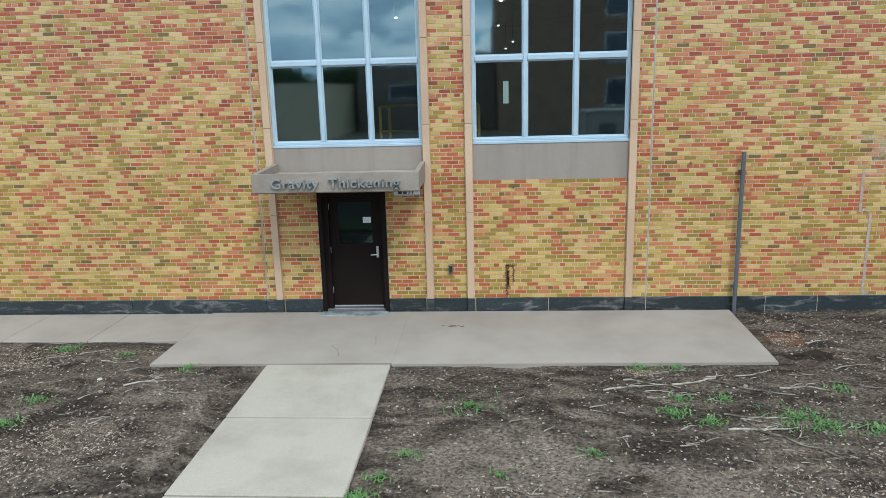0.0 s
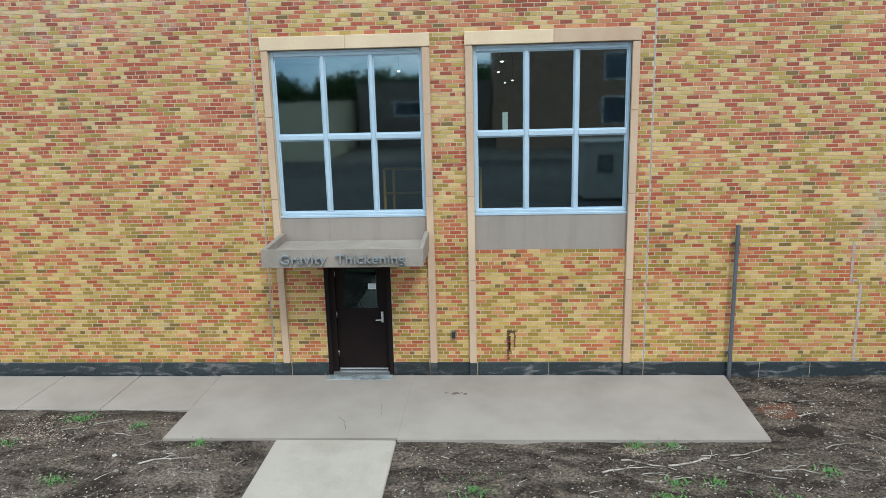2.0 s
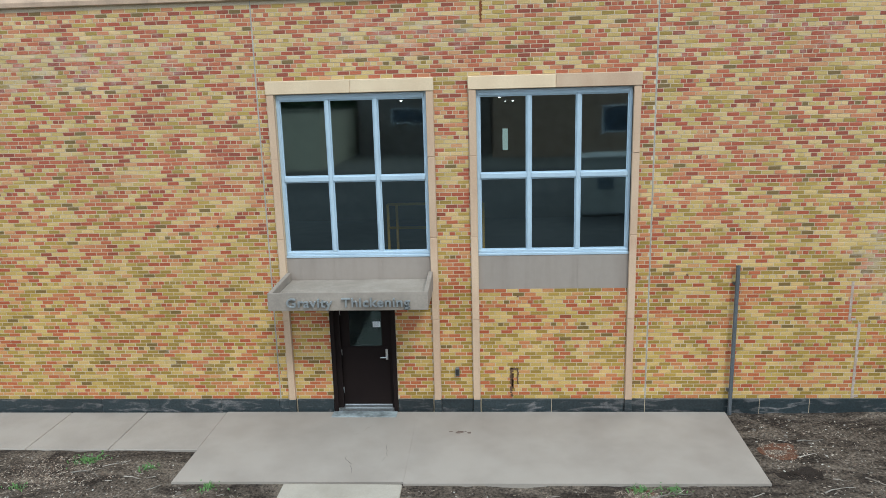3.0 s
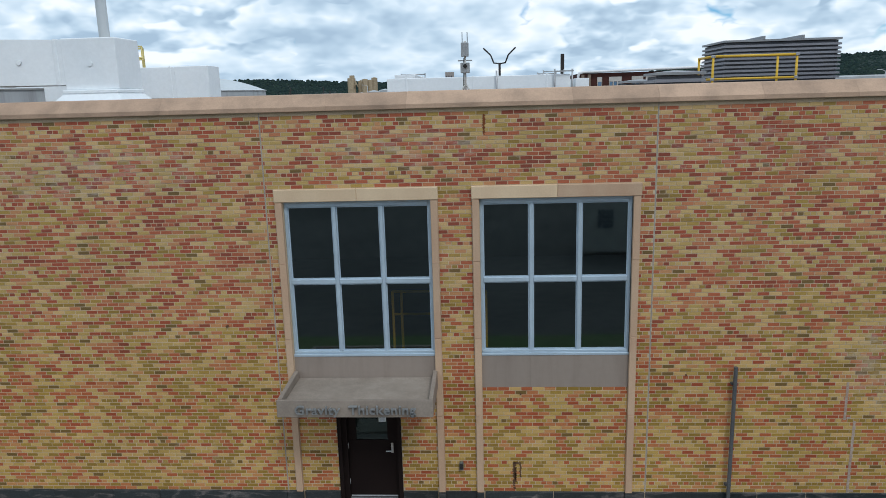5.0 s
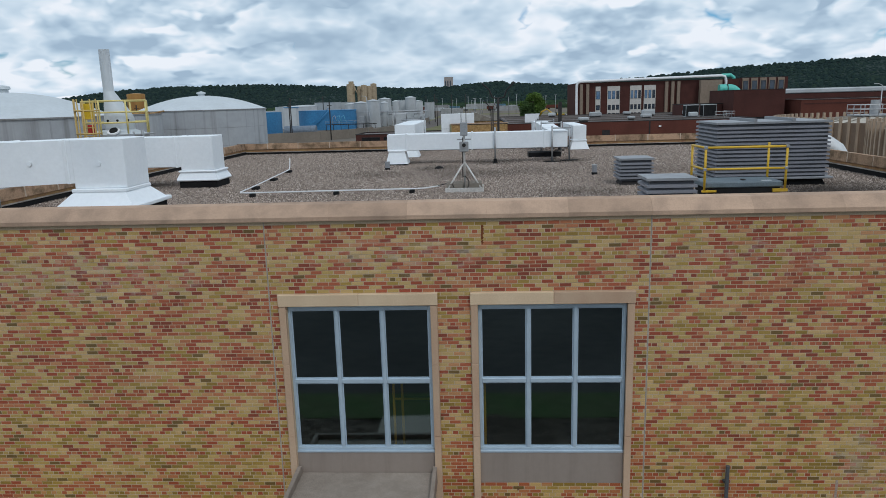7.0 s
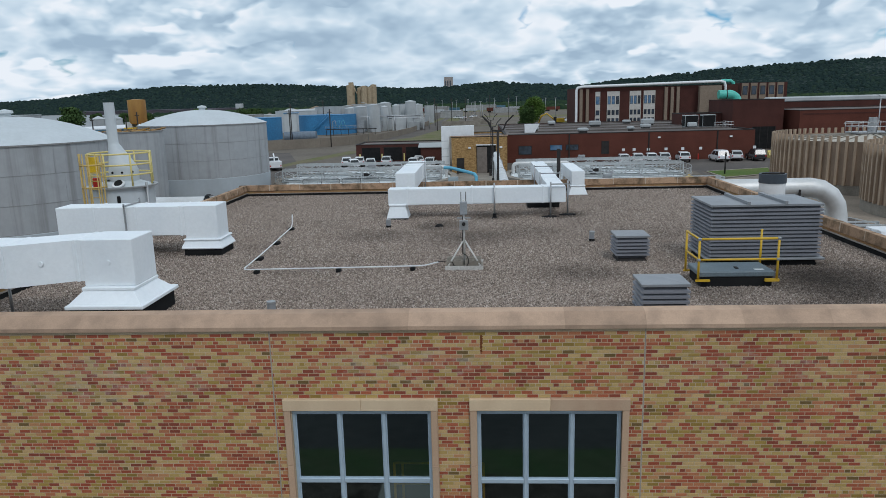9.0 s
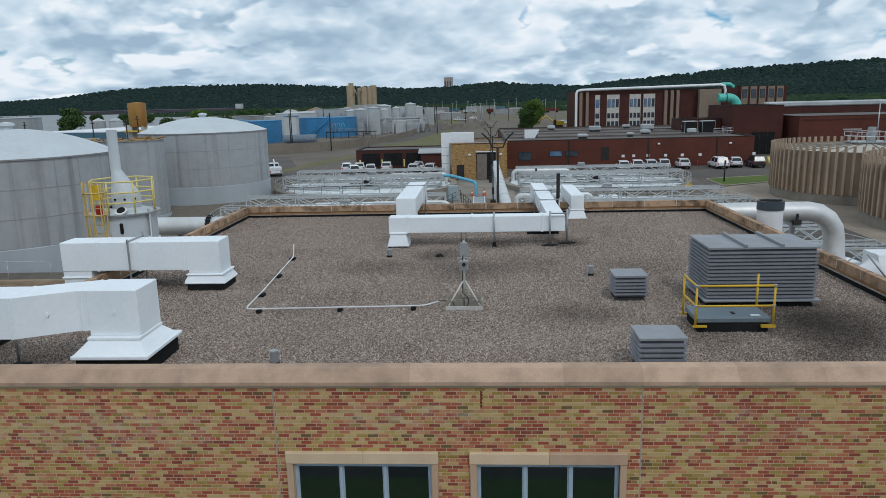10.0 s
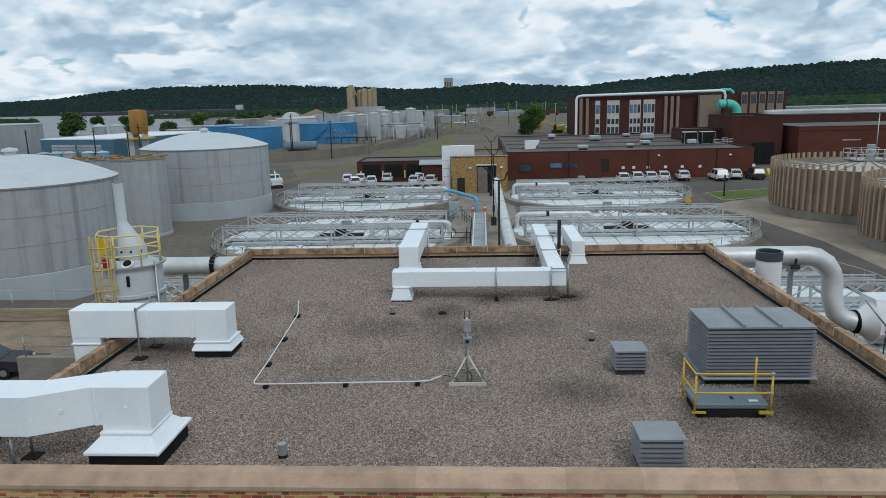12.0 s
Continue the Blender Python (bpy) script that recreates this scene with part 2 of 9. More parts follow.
def dark_spots(nt, damp):
    """Darker spots round the duct feet, the drain and below the penthouse, and a stain by the hatch."""
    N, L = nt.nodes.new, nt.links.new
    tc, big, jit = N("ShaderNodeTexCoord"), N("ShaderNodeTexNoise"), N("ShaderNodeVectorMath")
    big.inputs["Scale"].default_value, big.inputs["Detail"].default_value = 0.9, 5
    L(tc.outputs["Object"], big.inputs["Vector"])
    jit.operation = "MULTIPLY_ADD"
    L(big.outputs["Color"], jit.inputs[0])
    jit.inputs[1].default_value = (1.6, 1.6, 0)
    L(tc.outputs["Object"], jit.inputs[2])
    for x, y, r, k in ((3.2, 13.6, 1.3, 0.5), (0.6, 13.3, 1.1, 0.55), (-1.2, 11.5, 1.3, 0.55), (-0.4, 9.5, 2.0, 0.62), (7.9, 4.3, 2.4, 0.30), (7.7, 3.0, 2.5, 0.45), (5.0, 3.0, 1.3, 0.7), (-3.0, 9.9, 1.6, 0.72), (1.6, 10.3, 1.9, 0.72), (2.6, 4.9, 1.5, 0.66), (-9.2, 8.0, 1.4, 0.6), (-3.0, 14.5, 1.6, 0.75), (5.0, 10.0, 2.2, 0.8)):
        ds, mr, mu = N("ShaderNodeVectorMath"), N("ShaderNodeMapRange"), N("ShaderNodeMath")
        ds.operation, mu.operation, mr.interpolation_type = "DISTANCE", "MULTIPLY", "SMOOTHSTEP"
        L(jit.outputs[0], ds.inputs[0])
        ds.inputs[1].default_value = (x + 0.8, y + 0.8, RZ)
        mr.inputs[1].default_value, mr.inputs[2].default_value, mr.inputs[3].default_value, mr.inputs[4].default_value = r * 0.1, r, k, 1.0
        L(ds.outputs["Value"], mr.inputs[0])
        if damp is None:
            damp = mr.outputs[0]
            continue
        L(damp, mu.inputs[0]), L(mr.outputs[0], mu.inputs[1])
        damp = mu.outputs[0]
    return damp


def gravel_mat(name):
    """Roof ballast: every stone its own tone from pale to near black, with soaked brown drifts."""
    mt = bpy.data.materials.new(name)
    mt.use_nodes = True
    nt = mt.node_tree
    N, L = nt.nodes.new, nt.links.new
    bs = nt.nodes["Principled BSDF"]
    tc = N("ShaderNodeTexCoord")
    vo, v2, big = N("ShaderNodeTexVoronoi"), N("ShaderNodeTexVoronoi"), N("ShaderNodeTexNoise")
    vo.inputs["Scale"].default_value, v2.inputs["Scale"].default_value = 36.0, 62.0
    big.inputs["Scale"].default_value, big.inputs["Detail"].default_value, big.inputs["Roughness"].default_value = 0.33, 6, 0.62
    for n in (vo, v2, big):
        L(tc.outputs["Object"], n.inputs["Vector"])
    cr = N("ShaderNodeValToRGB")
    stops = [(0.12, (0.092, 0.070, 0.058)), (0.35, (0.205, 0.158, 0.128)), (0.52, (0.31, 0.243, 0.198)), (0.68, (0.42, 0.337, 0.28)), (0.88, (0.60, 0.512, 0.442))]
    while len(cr.color_ramp.elements) < len(stops):
        cr.color_ramp.elements.new(0.5)
    for e, (p, c) in zip(cr.color_ramp.elements, stops):
        e.position, e.color = p, (*c, 1)
    av = N("ShaderNodeMix")
    av.inputs["Factor"].default_value = 0.4
    s1, s2 = N("ShaderNodeSeparateColor"), N("ShaderNodeSeparateColor")
    L(vo.outputs["Color"], s1.inputs[0]), L(v2.outputs["Color"], s2.inputs[0])
    L(s1.outputs[0], av.inputs[2]), L(s2.outputs[0], av.inputs[3])
    L(av.outputs[0], cr.inputs[0])
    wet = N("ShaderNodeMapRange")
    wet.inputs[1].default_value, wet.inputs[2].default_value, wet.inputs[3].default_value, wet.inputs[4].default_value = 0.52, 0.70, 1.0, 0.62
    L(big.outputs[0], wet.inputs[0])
    damp = dark_spots(nt, wet.outputs[0])
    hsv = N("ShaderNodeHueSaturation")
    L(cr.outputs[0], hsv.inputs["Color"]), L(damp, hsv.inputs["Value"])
    L(hsv.outputs[0], bs.inputs["Base Color"])
    bs.inputs["Roughness"].default_value, bs.inputs["Specular IOR Level"].default_value = 0.95, 0.1
    b = N("ShaderNodeBump")
    b.inputs["Strength"].default_value, b.inputs["Distance"].default_value = 0.9, 0.03
    b.invert = True
    L(vo.outputs["Distance"], b.inputs["Height"]), L(b.outputs[0], bs.inputs["Normal"])
    return mt


def glass_mat(name, tint=(0.62, 0.68, 0.68), ior=2.9):
    """Thin float glass: clear, with the gloss that its index gives."""
    mt = bpy.data.materials.new(name)
    mt.use_nodes = True
    nt = mt.node_tree
    nt.nodes.clear()
    N, L = nt.nodes.new, nt.links.new
    out, mx, tr, gl, fr = N("ShaderNodeOutputMaterial"), N("ShaderNodeMixShader"), N("ShaderNodeBsdfTransparent"), N("ShaderNodeBsdfGlossy"), N("ShaderNodeFresnel")
    tr.inputs[0].default_value = (*tint, 1)
    gl.inputs["Roughness"].default_value = 0.035
    gl.inputs["Color"].default_value = (0.66, 0.88, 0.96, 1)
    fr.inputs[0].default_value = ior
    L(fr.outputs[0], mx.inputs[0]), L(tr.outputs[0], mx.inputs[1]), L(gl.outputs[0], mx.inputs[2])
    L(mx.outputs[0], out.inputs[0])
    return mt


def glow_mat(name, col, strength):
    mt = bpy.data.materials.new(name)
    mt.use_nodes = True
    bs = mt.node_tree.nodes["Principled BSDF"]
    bs.inputs["Base Color"].default_value = (*col, 1)
    bs.inputs["Emission Color"].default_value = (*col, 1)
    bs.inputs["Emission Strength"].default_value = strength
    return mt


def leaf_mat(name, col, col2):
    mt = mat(name, col, col2, rough=0.9, big=0.35, fine=2.5, bump=0.0, grit=0.35)
    return mt


BRICK, BRICK_ONE = brick_mat("face_brick", False), brick_mat("face_brick_unit", True)
MORTAR = mat("mortar", (0.60, 0.485, 0.345), (0.50, 0.40, 0.28), rough=0.9, fine=90)
SANDY = mat("buff_sandstone", (0.72, 0.555, 0.375), (0.62, 0.455, 0.30), rough=0.8, big=1.1, fine=40, stretch=(1, 1, 0.5), vary=0.05, grit=0.05, bump=0.06)
SAND = mat("sandstone", (0.585, 0.42, 0.29), (0.49, 0.32, 0.215), rough=0.8, big=1.1, fine=40, stretch=(1, 1, 0.5), vary=0.06, grit=0.05, bump=0.06)
COPING = mat("weathered_sandstone", (0.50, 0.345, 0.245), (0.34, 0.24, 0.175), rough=0.85, big=2.2, fine=45, vary=0.12, lo=0.42, hi=0.72, grit=0.08, bump=0.07)
COPING_OLD = mat("stained_sandstone", (0.435, 0.285, 0.185), (0.125, 0.088, 0.055), rough=0.9, big=2.4, fine=30, vary=0.15, lo=0.44, hi=0.68)
MARBLE = mat("dark_marble", (0.022, 0.030, 0.033), (0.16, 0.145, 0.14), rough=0.45, big=2.6, fine=26, bump=0.03, stretch=(0.6, 1, 2.6), lo=0.53, hi=0.70, vary=0.35, grit=0.35, twist=1.6)
ALU = mat("pale_aluminium", (0.47, 0.57, 0.65), (0.41, 0.50, 0.58), rough=0.4, metal=0.1, fine=9, bump=0.0, grit=0.03)
PANEL = mat("spandrel_panel", (0.305, 0.25, 0.21), (0.245, 0.197, 0.165), rough=0.6, big=1.6, fine=8, stretch=(2.2, 1, 0.25), bump=0.0, grit=0.03, lo=0.45, hi=0.8)
CANOPY = mat("canopy_concrete", (0.33, 0.276, 0.23), (0.25, 0.207, 0.172), rough=0.85, big=1.6, fine=30, grit=0.08)
APRON = mat("apron_concrete", (0.345, 0.295, 0.252), (0.262, 0.22, 0.187), rough=0.85, big=0.7, fine=70, lo=0.4, hi=0.75, grit=0.08)
PATHC = mat("pale_concrete", (0.395, 0.345, 0.285), (0.30, 0.258, 0.208), rough=0.88, big=1.2, fine=60, lo=0.45, hi=0.8, grit=0.09)
CONC = mat("grey_concrete", (0.30, 0.27, 0.23), (0.2, 0.175, 0.145), rough=0.9, big=0.4, fine=8)
SOIL = mat("bare_soil", (0.050, 0.037, 0.029), (0.25, 0.195, 0.150), rough=0.95, big=1.0, fine=24, bump=1.0, stretch=(0.75, 1.3, 1), lo=0.40, hi=0.76, grit=0.75, dist=0.09, twist=2.2)


def silt(mt):
    """Washed-out pale silt lying in shallow fans on the soil."""
    nt = mt.node_tree
    N, L = nt.nodes.new, nt.links.new
    tc, ns, hsv = N("ShaderNodeTexCoord"), N("ShaderNodeTexNoise"), nt.nodes["Hue/Saturation/Value"]
    was = hsv.inputs["Color"].links[0].from_socket
    ns.inputs["Scale"].default_value, ns.inputs["Detail"].default_value, ns.inputs["Distortion"].default_value = 1.1, 7, 1.5
    L(tc.outputs["Object"], ns.inputs["Vector"])
    for x, y, rx, ry, k in ((0.6, -5.0, 2.0, 1.3, 0.34), (-3.9, -3.5, 0.9, 0.4, 0.30), (-3.35, -4.6, 0.35, 1.6, 0.34), (2.2, -5.6, 1.6, 0.7, 0.20), (-4.4, -4.4, 0.6, 0.6, 0.2)):
        sc, ds, mr, ad, th, mx = N("ShaderNodeVectorMath"), N("ShaderNodeVectorMath"), N("ShaderNodeMapRange"), N("ShaderNodeMath"), N("ShaderNodeMapRange"), N("ShaderNodeMix")
        sc.operation, ds.operation, mr.interpolation_type, ad.operation, mx.data_type = "MULTIPLY", "DISTANCE", "SMOOTHSTEP", "ADD", "RGBA"
        sc.inputs[1].default_value, ds.inputs[1].default_value = (1 / rx, 1 / ry, 0), (x / rx, y / ry, 0)
        L(tc.outputs["Object"], sc.inputs[0]), L(sc.outputs[0], ds.inputs[0]), L(ds.outputs["Value"], mr.inputs[0])
        mr.inputs[1].default_value, mr.inputs[2].default_value, mr.inputs[3].default_value, mr.inputs[4].default_value = 0.2, 1.2, k, -0.3
        L(mr.outputs[0], ad.inputs[0]), L(ns.outputs[0], ad.inputs[1]), L(ad.outputs[0], th.inputs[0])
        th.inputs[1].default_value, th.inputs[2].default_value, th.inputs[4].default_value = 0.55, 0.85, 0.8
        L(th.outputs[0], mx.inputs["Factor"]), L(was, mx.inputs[6])
        mx.inputs[7].default_value = (0.25, 0.198, 0.155, 1)
        was = mx.outputs[2]
    L(was, hsv.inputs["Color"])


silt(SOIL)
YARD = mat("plant_yard", (0.130, 0.112, 0.095), (0.18, 0.155, 0.125), rough=0.95, big=0.05, fine=1.2, bump=0.1)
ASPHALT = mat("asphalt", (0.10, 0.088, 0.082), (0.135, 0.118, 0.105), rough=0.9, big=0.12, fine=5)
GRASS = mat("lawn", (0.082, 0.132, 0.03), (0.11, 0.14, 0.04), rough=0.95, big=0.15, fine=3, bump=0.3)
VERGE = mat("dry_verge", (0.115, 0.13, 0.045), (0.175, 0.148, 0.095), rough=0.95, big=0.22, fine=2, bump=0.3)
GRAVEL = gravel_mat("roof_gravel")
DUCT = mat("white_duct_jacket", (0.85, 0.88, 0.90), (0.79, 0.83, 0.86), rough=0.45, big=0.8, fine=12, bump=0.03, grit=0.03)
LOUVER = mat("grey_louver", (0.255, 0.26, 0.29), (0.22, 0.225, 0.25), rough=0.5, metal=0.2, bump=0.03, grit=0.06)
LOUVTOP = mat("grey_sheet_metal", (0.30, 0.31, 0.325), (0.245, 0.255, 0.27), rough=0.5, metal=0.2, bump=0.03, grit=0.06)
GALV = mat("galvanised_steel", (0.42, 0.43, 0.44), (0.33, 0.335, 0.34), rough=0.42, metal=0.6, bump=0.03, grit=0.06)
ALTRUSS = mat("mill_aluminium", (0.52, 0.53, 0.53), (0.42, 0.43, 0.43), rough=0.45, metal=0.35, bump=0.0)
PIPE = mat("dull_pipe_jacket", (0.68, 0.68, 0.675), (0.57, 0.565, 0.55), rough=0.48, metal=0.42, big=0.8, fine=6, bump=0.0, grit=0.04)
YELLOW = mat("safety_yellow", (0.70, 0.43, 0.025), (0.55, 0.34, 0.03), rough=0.5, bump=0.02, grit=0.05)
PALEYEL = mat("faded_yellow", (0.74, 0.62, 0.24), (0.64, 0.53, 0.19), rough=0.55, bump=0.02)
BLACK = mat("black_rubber", (0.012, 0.012, 0.013), (0.02, 0.02, 0.02), rough=0.8, bump=0.05)
DARK = mat("dark_steel", (0.03, 0.028, 0.028), (0.045, 0.041, 0.039), rough=0.76, bump=0.02)
BROWNDOOR = mat("bronze_door_paint", (0.011, 0.0065, 0.006), (0.014, 0.0085, 0.0075), rough=0.75, bump=0.01, grit=0.05)
STEEL = mat("satin_steel", (0.55, 0.55, 0.55), (0.45, 0.45, 0.45), rough=0.3, metal=0.8, bump=0.0)
LETTER = mat("cast_letters", (0.35, 0.36, 0.36), (0.28, 0.29, 0.295), rough=0.4, metal=0.45, bump=0.0, grit=0.04)
PAPER = mat("paper", (0.78, 0.80, 0.80), (0.7, 0.72, 0.72), rough=0.8, bump=0.0)
INK = mat("ink", (0.03, 0.03, 0.035), (0.04, 0.04, 0.045), rough=0.7, bump=0.0)
POLE = mat("pole_paint", (0.14, 0.15, 0.16), (0.10, 0.105, 0.11), rough=0.5, metal=0.3, bump=0.03)
TANK = mat("grey_tank_paint", (0.35, 0.36, 0.372), (0.215, 0.215, 0.212), rough=0.6, big=1.1, fine=1.2, stretch=(1.3, 1.3, 0.035), lo=0.50, hi=0.72, bump=0.0, grit=0.07)
TANKLOW = mat("tank_base_paint", (0.43, 0.47, 0.50), (0.37, 0.40, 0.425), rough=0.6, big=0.35, fine=3, stretch=(1, 1, 0.3), bump=0.0, grit=0.03)
SCRUB = mat("pale_fibreglass", (0.56, 0.60, 0.63), (0.49, 0.53, 0.555), rough=0.5, big=0.6, fine=5, stretch=(1, 1, 0.3), bump=0.0, grit=0.03)
DOME = mat("pale_dome", (0.56, 0.60, 0.62), (0.5, 0.535, 0.55), rough=0.55, big=0.25, fine=3, bump=0.02, grit=0.05)
RIBL = mat("tan_fin_metal", (0.385, 0.285, 0.20), (0.31, 0.225, 0.155), rough=0.55, big=0.4, bump=0.02, vary=0.08)
RIB = mat("brown_rib_metal", (0.285, 0.20, 0.137), (0.22, 0.152, 0.104), rough=0.55, big=0.4, bump=0.02, vary=0.08)
COVER = mat("white_cover", (0.76, 0.80, 0.80), (0.62, 0.655, 0.655), rough=0.5, big=0.25, fine=4, bump=0.02, vary=0.05)
REDBRICK = mat("red_brown_brick", (0.122, 0.043, 0.031), (0.095, 0.034, 0.025), rough=0.85, big=0.3, fine=6, bump=0.1)
DARKBRICK = mat("dark_brown_brick", (0.085, 0.034, 0.028), (0.062, 0.026, 0.022), rough=0.85, big=0.3, fine=6, bump=0.1)
YBRICK = mat("buff_rubble_brick", (0.43, 0.27, 0.12), (0.24, 0.14, 0.055), rough=0.85, big=2.0, fine=5, bump=0.4, grit=0.3, stretch=(1, 1, 2))
ROOFDK = mat("tar_roof", (0.12, 0.105, 0.098), (0.17, 0.15, 0.14), rough=0.95, big=0.15, fine=3)
WHITE = mat("white_paint", (0.78, 0.79, 0.80), (0.7, 0.71, 0.72), rough=0.45, bump=0.01, grit=0.03)
CARWHITE = mat("white_car_paint", (0.75, 0.76, 0.77), (0.7, 0.71, 0.72), rough=0.25, bump=0.0, grit=0.02)
CARDARK = mat("dark_car_paint", (0.03, 0.03, 0.035), (0.035, 0.035, 0.04), rough=0.25, bump=0.0, grit=0.02)
CARGLASS = mat("car_glass", (0.02, 0.024, 0.027), (0.025, 0.03, 0.033), rough=0.1, bump=0.0)
REDLAMP = mat("red_lens", (0.45, 0.02, 0.015), (0.4, 0.02, 0.015), rough=0.3, bump=0.0)
BLUE = mat("blue_paint", (0.04, 0.21, 0.42), (0.03, 0.16, 0.33), rough=0.55, big=0.2, fine=2, bump=0.0)
TEALWALL = mat("blue_grey_wall", (0.07, 0.16, 0.22), (0.055, 0.13, 0.18), rough=0.6, bump=0.0)
CYAN = mat("light_blue_pipe", (0.13, 0.42, 0.58), (0.1, 0.35, 0.5), rough=0.5, bump=0.0)
GREEN = mat("sea_green_duct", (0.10, 0.52, 0.43), (0.08, 0.44, 0.36), rough=0.5, bump=0.0)
ORANGE = mat("ochre_silo", (0.36, 0.19, 0.04), (0.28, 0.13, 0.03), rough=0.7, big=0.4, stretch=(1, 1, 0.2), bump=0.0)
RUST = mat("rusty_wood", (0.30, 0.21, 0.13), (0.36, 0.20, 0.05), rough=0.9, vary=0.3)
SILO = mat("silo_concrete", (0.42, 0.33, 0.22), (0.33, 0.26, 0.175), rough=0.85, big=0.06, fine=0.6, stretch=(1, 1, 0.3), bump=0.0)
FARWHITE = mat("far_white", (0.47, 0.49, 0.50), (0.33, 0.345, 0.35), rough=0.6, big=0.12, fine=0.8, stretch=(1, 1, 0.3), bump=0.0, vary=0.2, grit=0.05)
FARDULL = mat("far_dull_sheet", (0.33, 0.335, 0.33), (0.22, 0.215, 0.21), rough=0.7, big=0.05, fine=0.6, bump=0.0)
WATER = mat("river_water", (0.13, 0.14, 0.145), (0.165, 0.175, 0.18), rough=0.42, big=0.01, fine=0.3, bump=0.15, stretch=(0.3, 1, 1))
# distance haze over the hills is put into this blue-green
WOODS = leaf_mat("hazed_woods", (0.018, 0.030, 0.029), (0.024, 0.039, 0.033))
LEAF = leaf_mat("leaves", (0.042, 0.078, 0.028), (0.07, 0.115, 0.036))
LEAFL = leaf_mat("light_leaves", (0.07, 0.13, 0.028), (0.11, 0.18, 0.038))
WEED = mat("weed_blades", (0.075, 0.165, 0.045), (0.12, 0.23, 0.06), rough=0.7, big=6, bump=0.0, vary=0.2)
TWIG = mat("bleached_wood", (0.34, 0.295, 0.25), (0.11, 0.083, 0.064), rough=0.9, big=5, lo=0.42, hi=0.62, vary=0.35)
BARK = mat("bark", (0.10, 0.075, 0.055), (0.07, 0.05, 0.04), rough=0.95, big=4)
RUSTSTAIN = mat("rust_stain", (0.09, 0.05, 0.035), (0.16, 0.09, 0.05), rough=0.9)
ROOM = mat("plant_room_wall", (0.20, 0.165, 0.13), (0.16, 0.13, 0.105), rough=0.85, bump=0.0)
TANWALL = mat("tan_wall", (0.52, 0.45, 0.32), (0.45, 0.39, 0.28), rough=0.85, bump=0.0)
EARTH = mat("brown_heap", (0.26, 0.19, 0.13), (0.2, 0.145, 0.1), rough=0.95, big=0.1, bump=0.0)
CONE = mat("orange_cone", (0.62, 0.09, 0.02), (0.55, 0.08, 0.02), rough=0.6, bump=0.0)
GLASS = glass_mat("window_glass")
DOORGLASS = glass_mat("door_glass", ior=1.5)
FARGLASS = mat("far_glass", (0.03, 0.035, 0.042), (0.06, 0.08, 0.11), rough=0.12, big=0.5, bump=0.0)
TUBE = glow_mat("lit_lamp", (1.0, 0.95, 0.88), 3.0)
SLOT = glow_mat("daylit_slot", (0.75, 0.95, 0.9), 0.3)


# ---- building blocks ----
def box(bm, x0, x1, y0, y1, z0, z1, bevel=0.0, seg=1):
    b = bmesh.new() if bevel else bm
    vs = [b.verts.new(p) for p in ((x0, y0, z0), (x1, y0, z0), (x1, y1, z0), (x0, y1, z0), (x0, y0, z1), (x1, y0, z1), (x1, y1, z1), (x0, y1, z1))]
    for f in ((3, 2, 1, 0), (4, 5, 6, 7), (0, 1, 5, 4), (1, 2, 6, 5), (2, 3, 7, 6), (3, 0, 4, 7)):
        b.faces.new([vs[i] for i in f])
    if bevel:
        bmesh.ops.bevel(b, geom=list(b.edges), offset=bevel, segments=seg, affect="EDGES", profile=0.7)
        join(bm, b)
    return bm


def join(bm, b):
    idx = {v: bm.verts.new(v.co) for v in b.verts}
    for f in b.faces:
        try:
            g = bm.faces.new([idx[v] for v in f.verts])
            g.smooth = f.smooth
        except ValueError:
            pass
    b.free()


def prism(bm, pts, axis, a, c):
    """A polygon of 2D points drawn out along an axis from a to c."""
    def at(p, s):
        return {"x": (s, p[0], p[1]), "y": (p[0], s, p[1]), "z": (p[0], p[1], s)}[axis]
    lo, hi = [bm.verts.new(at(p, a)) for p in pts], [bm.verts.new(at(p, c)) for p in pts]
    n = len(pts)
    bm.faces.new(lo[::-1]), bm.faces.new(hi)
    for i in range(n):
        bm.faces.new((lo[i], lo[(i + 1) % n], hi[(i + 1) % n], hi[i]))
    bmesh.ops.recalc_face_normals(bm, faces=bm.faces)
    return bm


def tube(bm, pts, r, seg=10, r2=None, cap=True):
    """A pipe through points; r to r2 along its length."""
    pts = [Vector(p) for p in pts]
    rings = []
    n = len(pts)
    side = None
    for i, p in enumerate(pts):
        d = ((pts[min(i + 1, n - 1)] - p).normalized() + (p - pts[max(i - 1, 0)]).normalized())
        d = d.normalized() if d.length > 1e-6 else (pts[-1] - pts[0]).normalized()
        if side is None:
            side = d.cross(Vector((0, 0, 1)) if abs(d.z) < 0.9 else Vector((1, 0, 0))).normalized()
        else:
            side = (side - d * side.dot(d)).normalized()
        up = d.cross(side)
        rr = r if r2 is None else r + (r2 - r) * i / max(n - 1, 1)
        rings.append([bm.verts.new(p + (side * math.cos(a) + up * math.sin(a)) * rr) for a in (2 * math.pi * k / seg for k in range(seg))])
    for a, b in zip(rings, rings[1:]):
        for k in range(seg):
            f = bm.faces.new((a[k], a[(k + 1) % seg], b[(k + 1) % seg], b[k]))
            f.smooth = True
    if cap:
        bm.faces.new(rings[0][::-1]), bm.faces.new(rings[-1])
    return bm


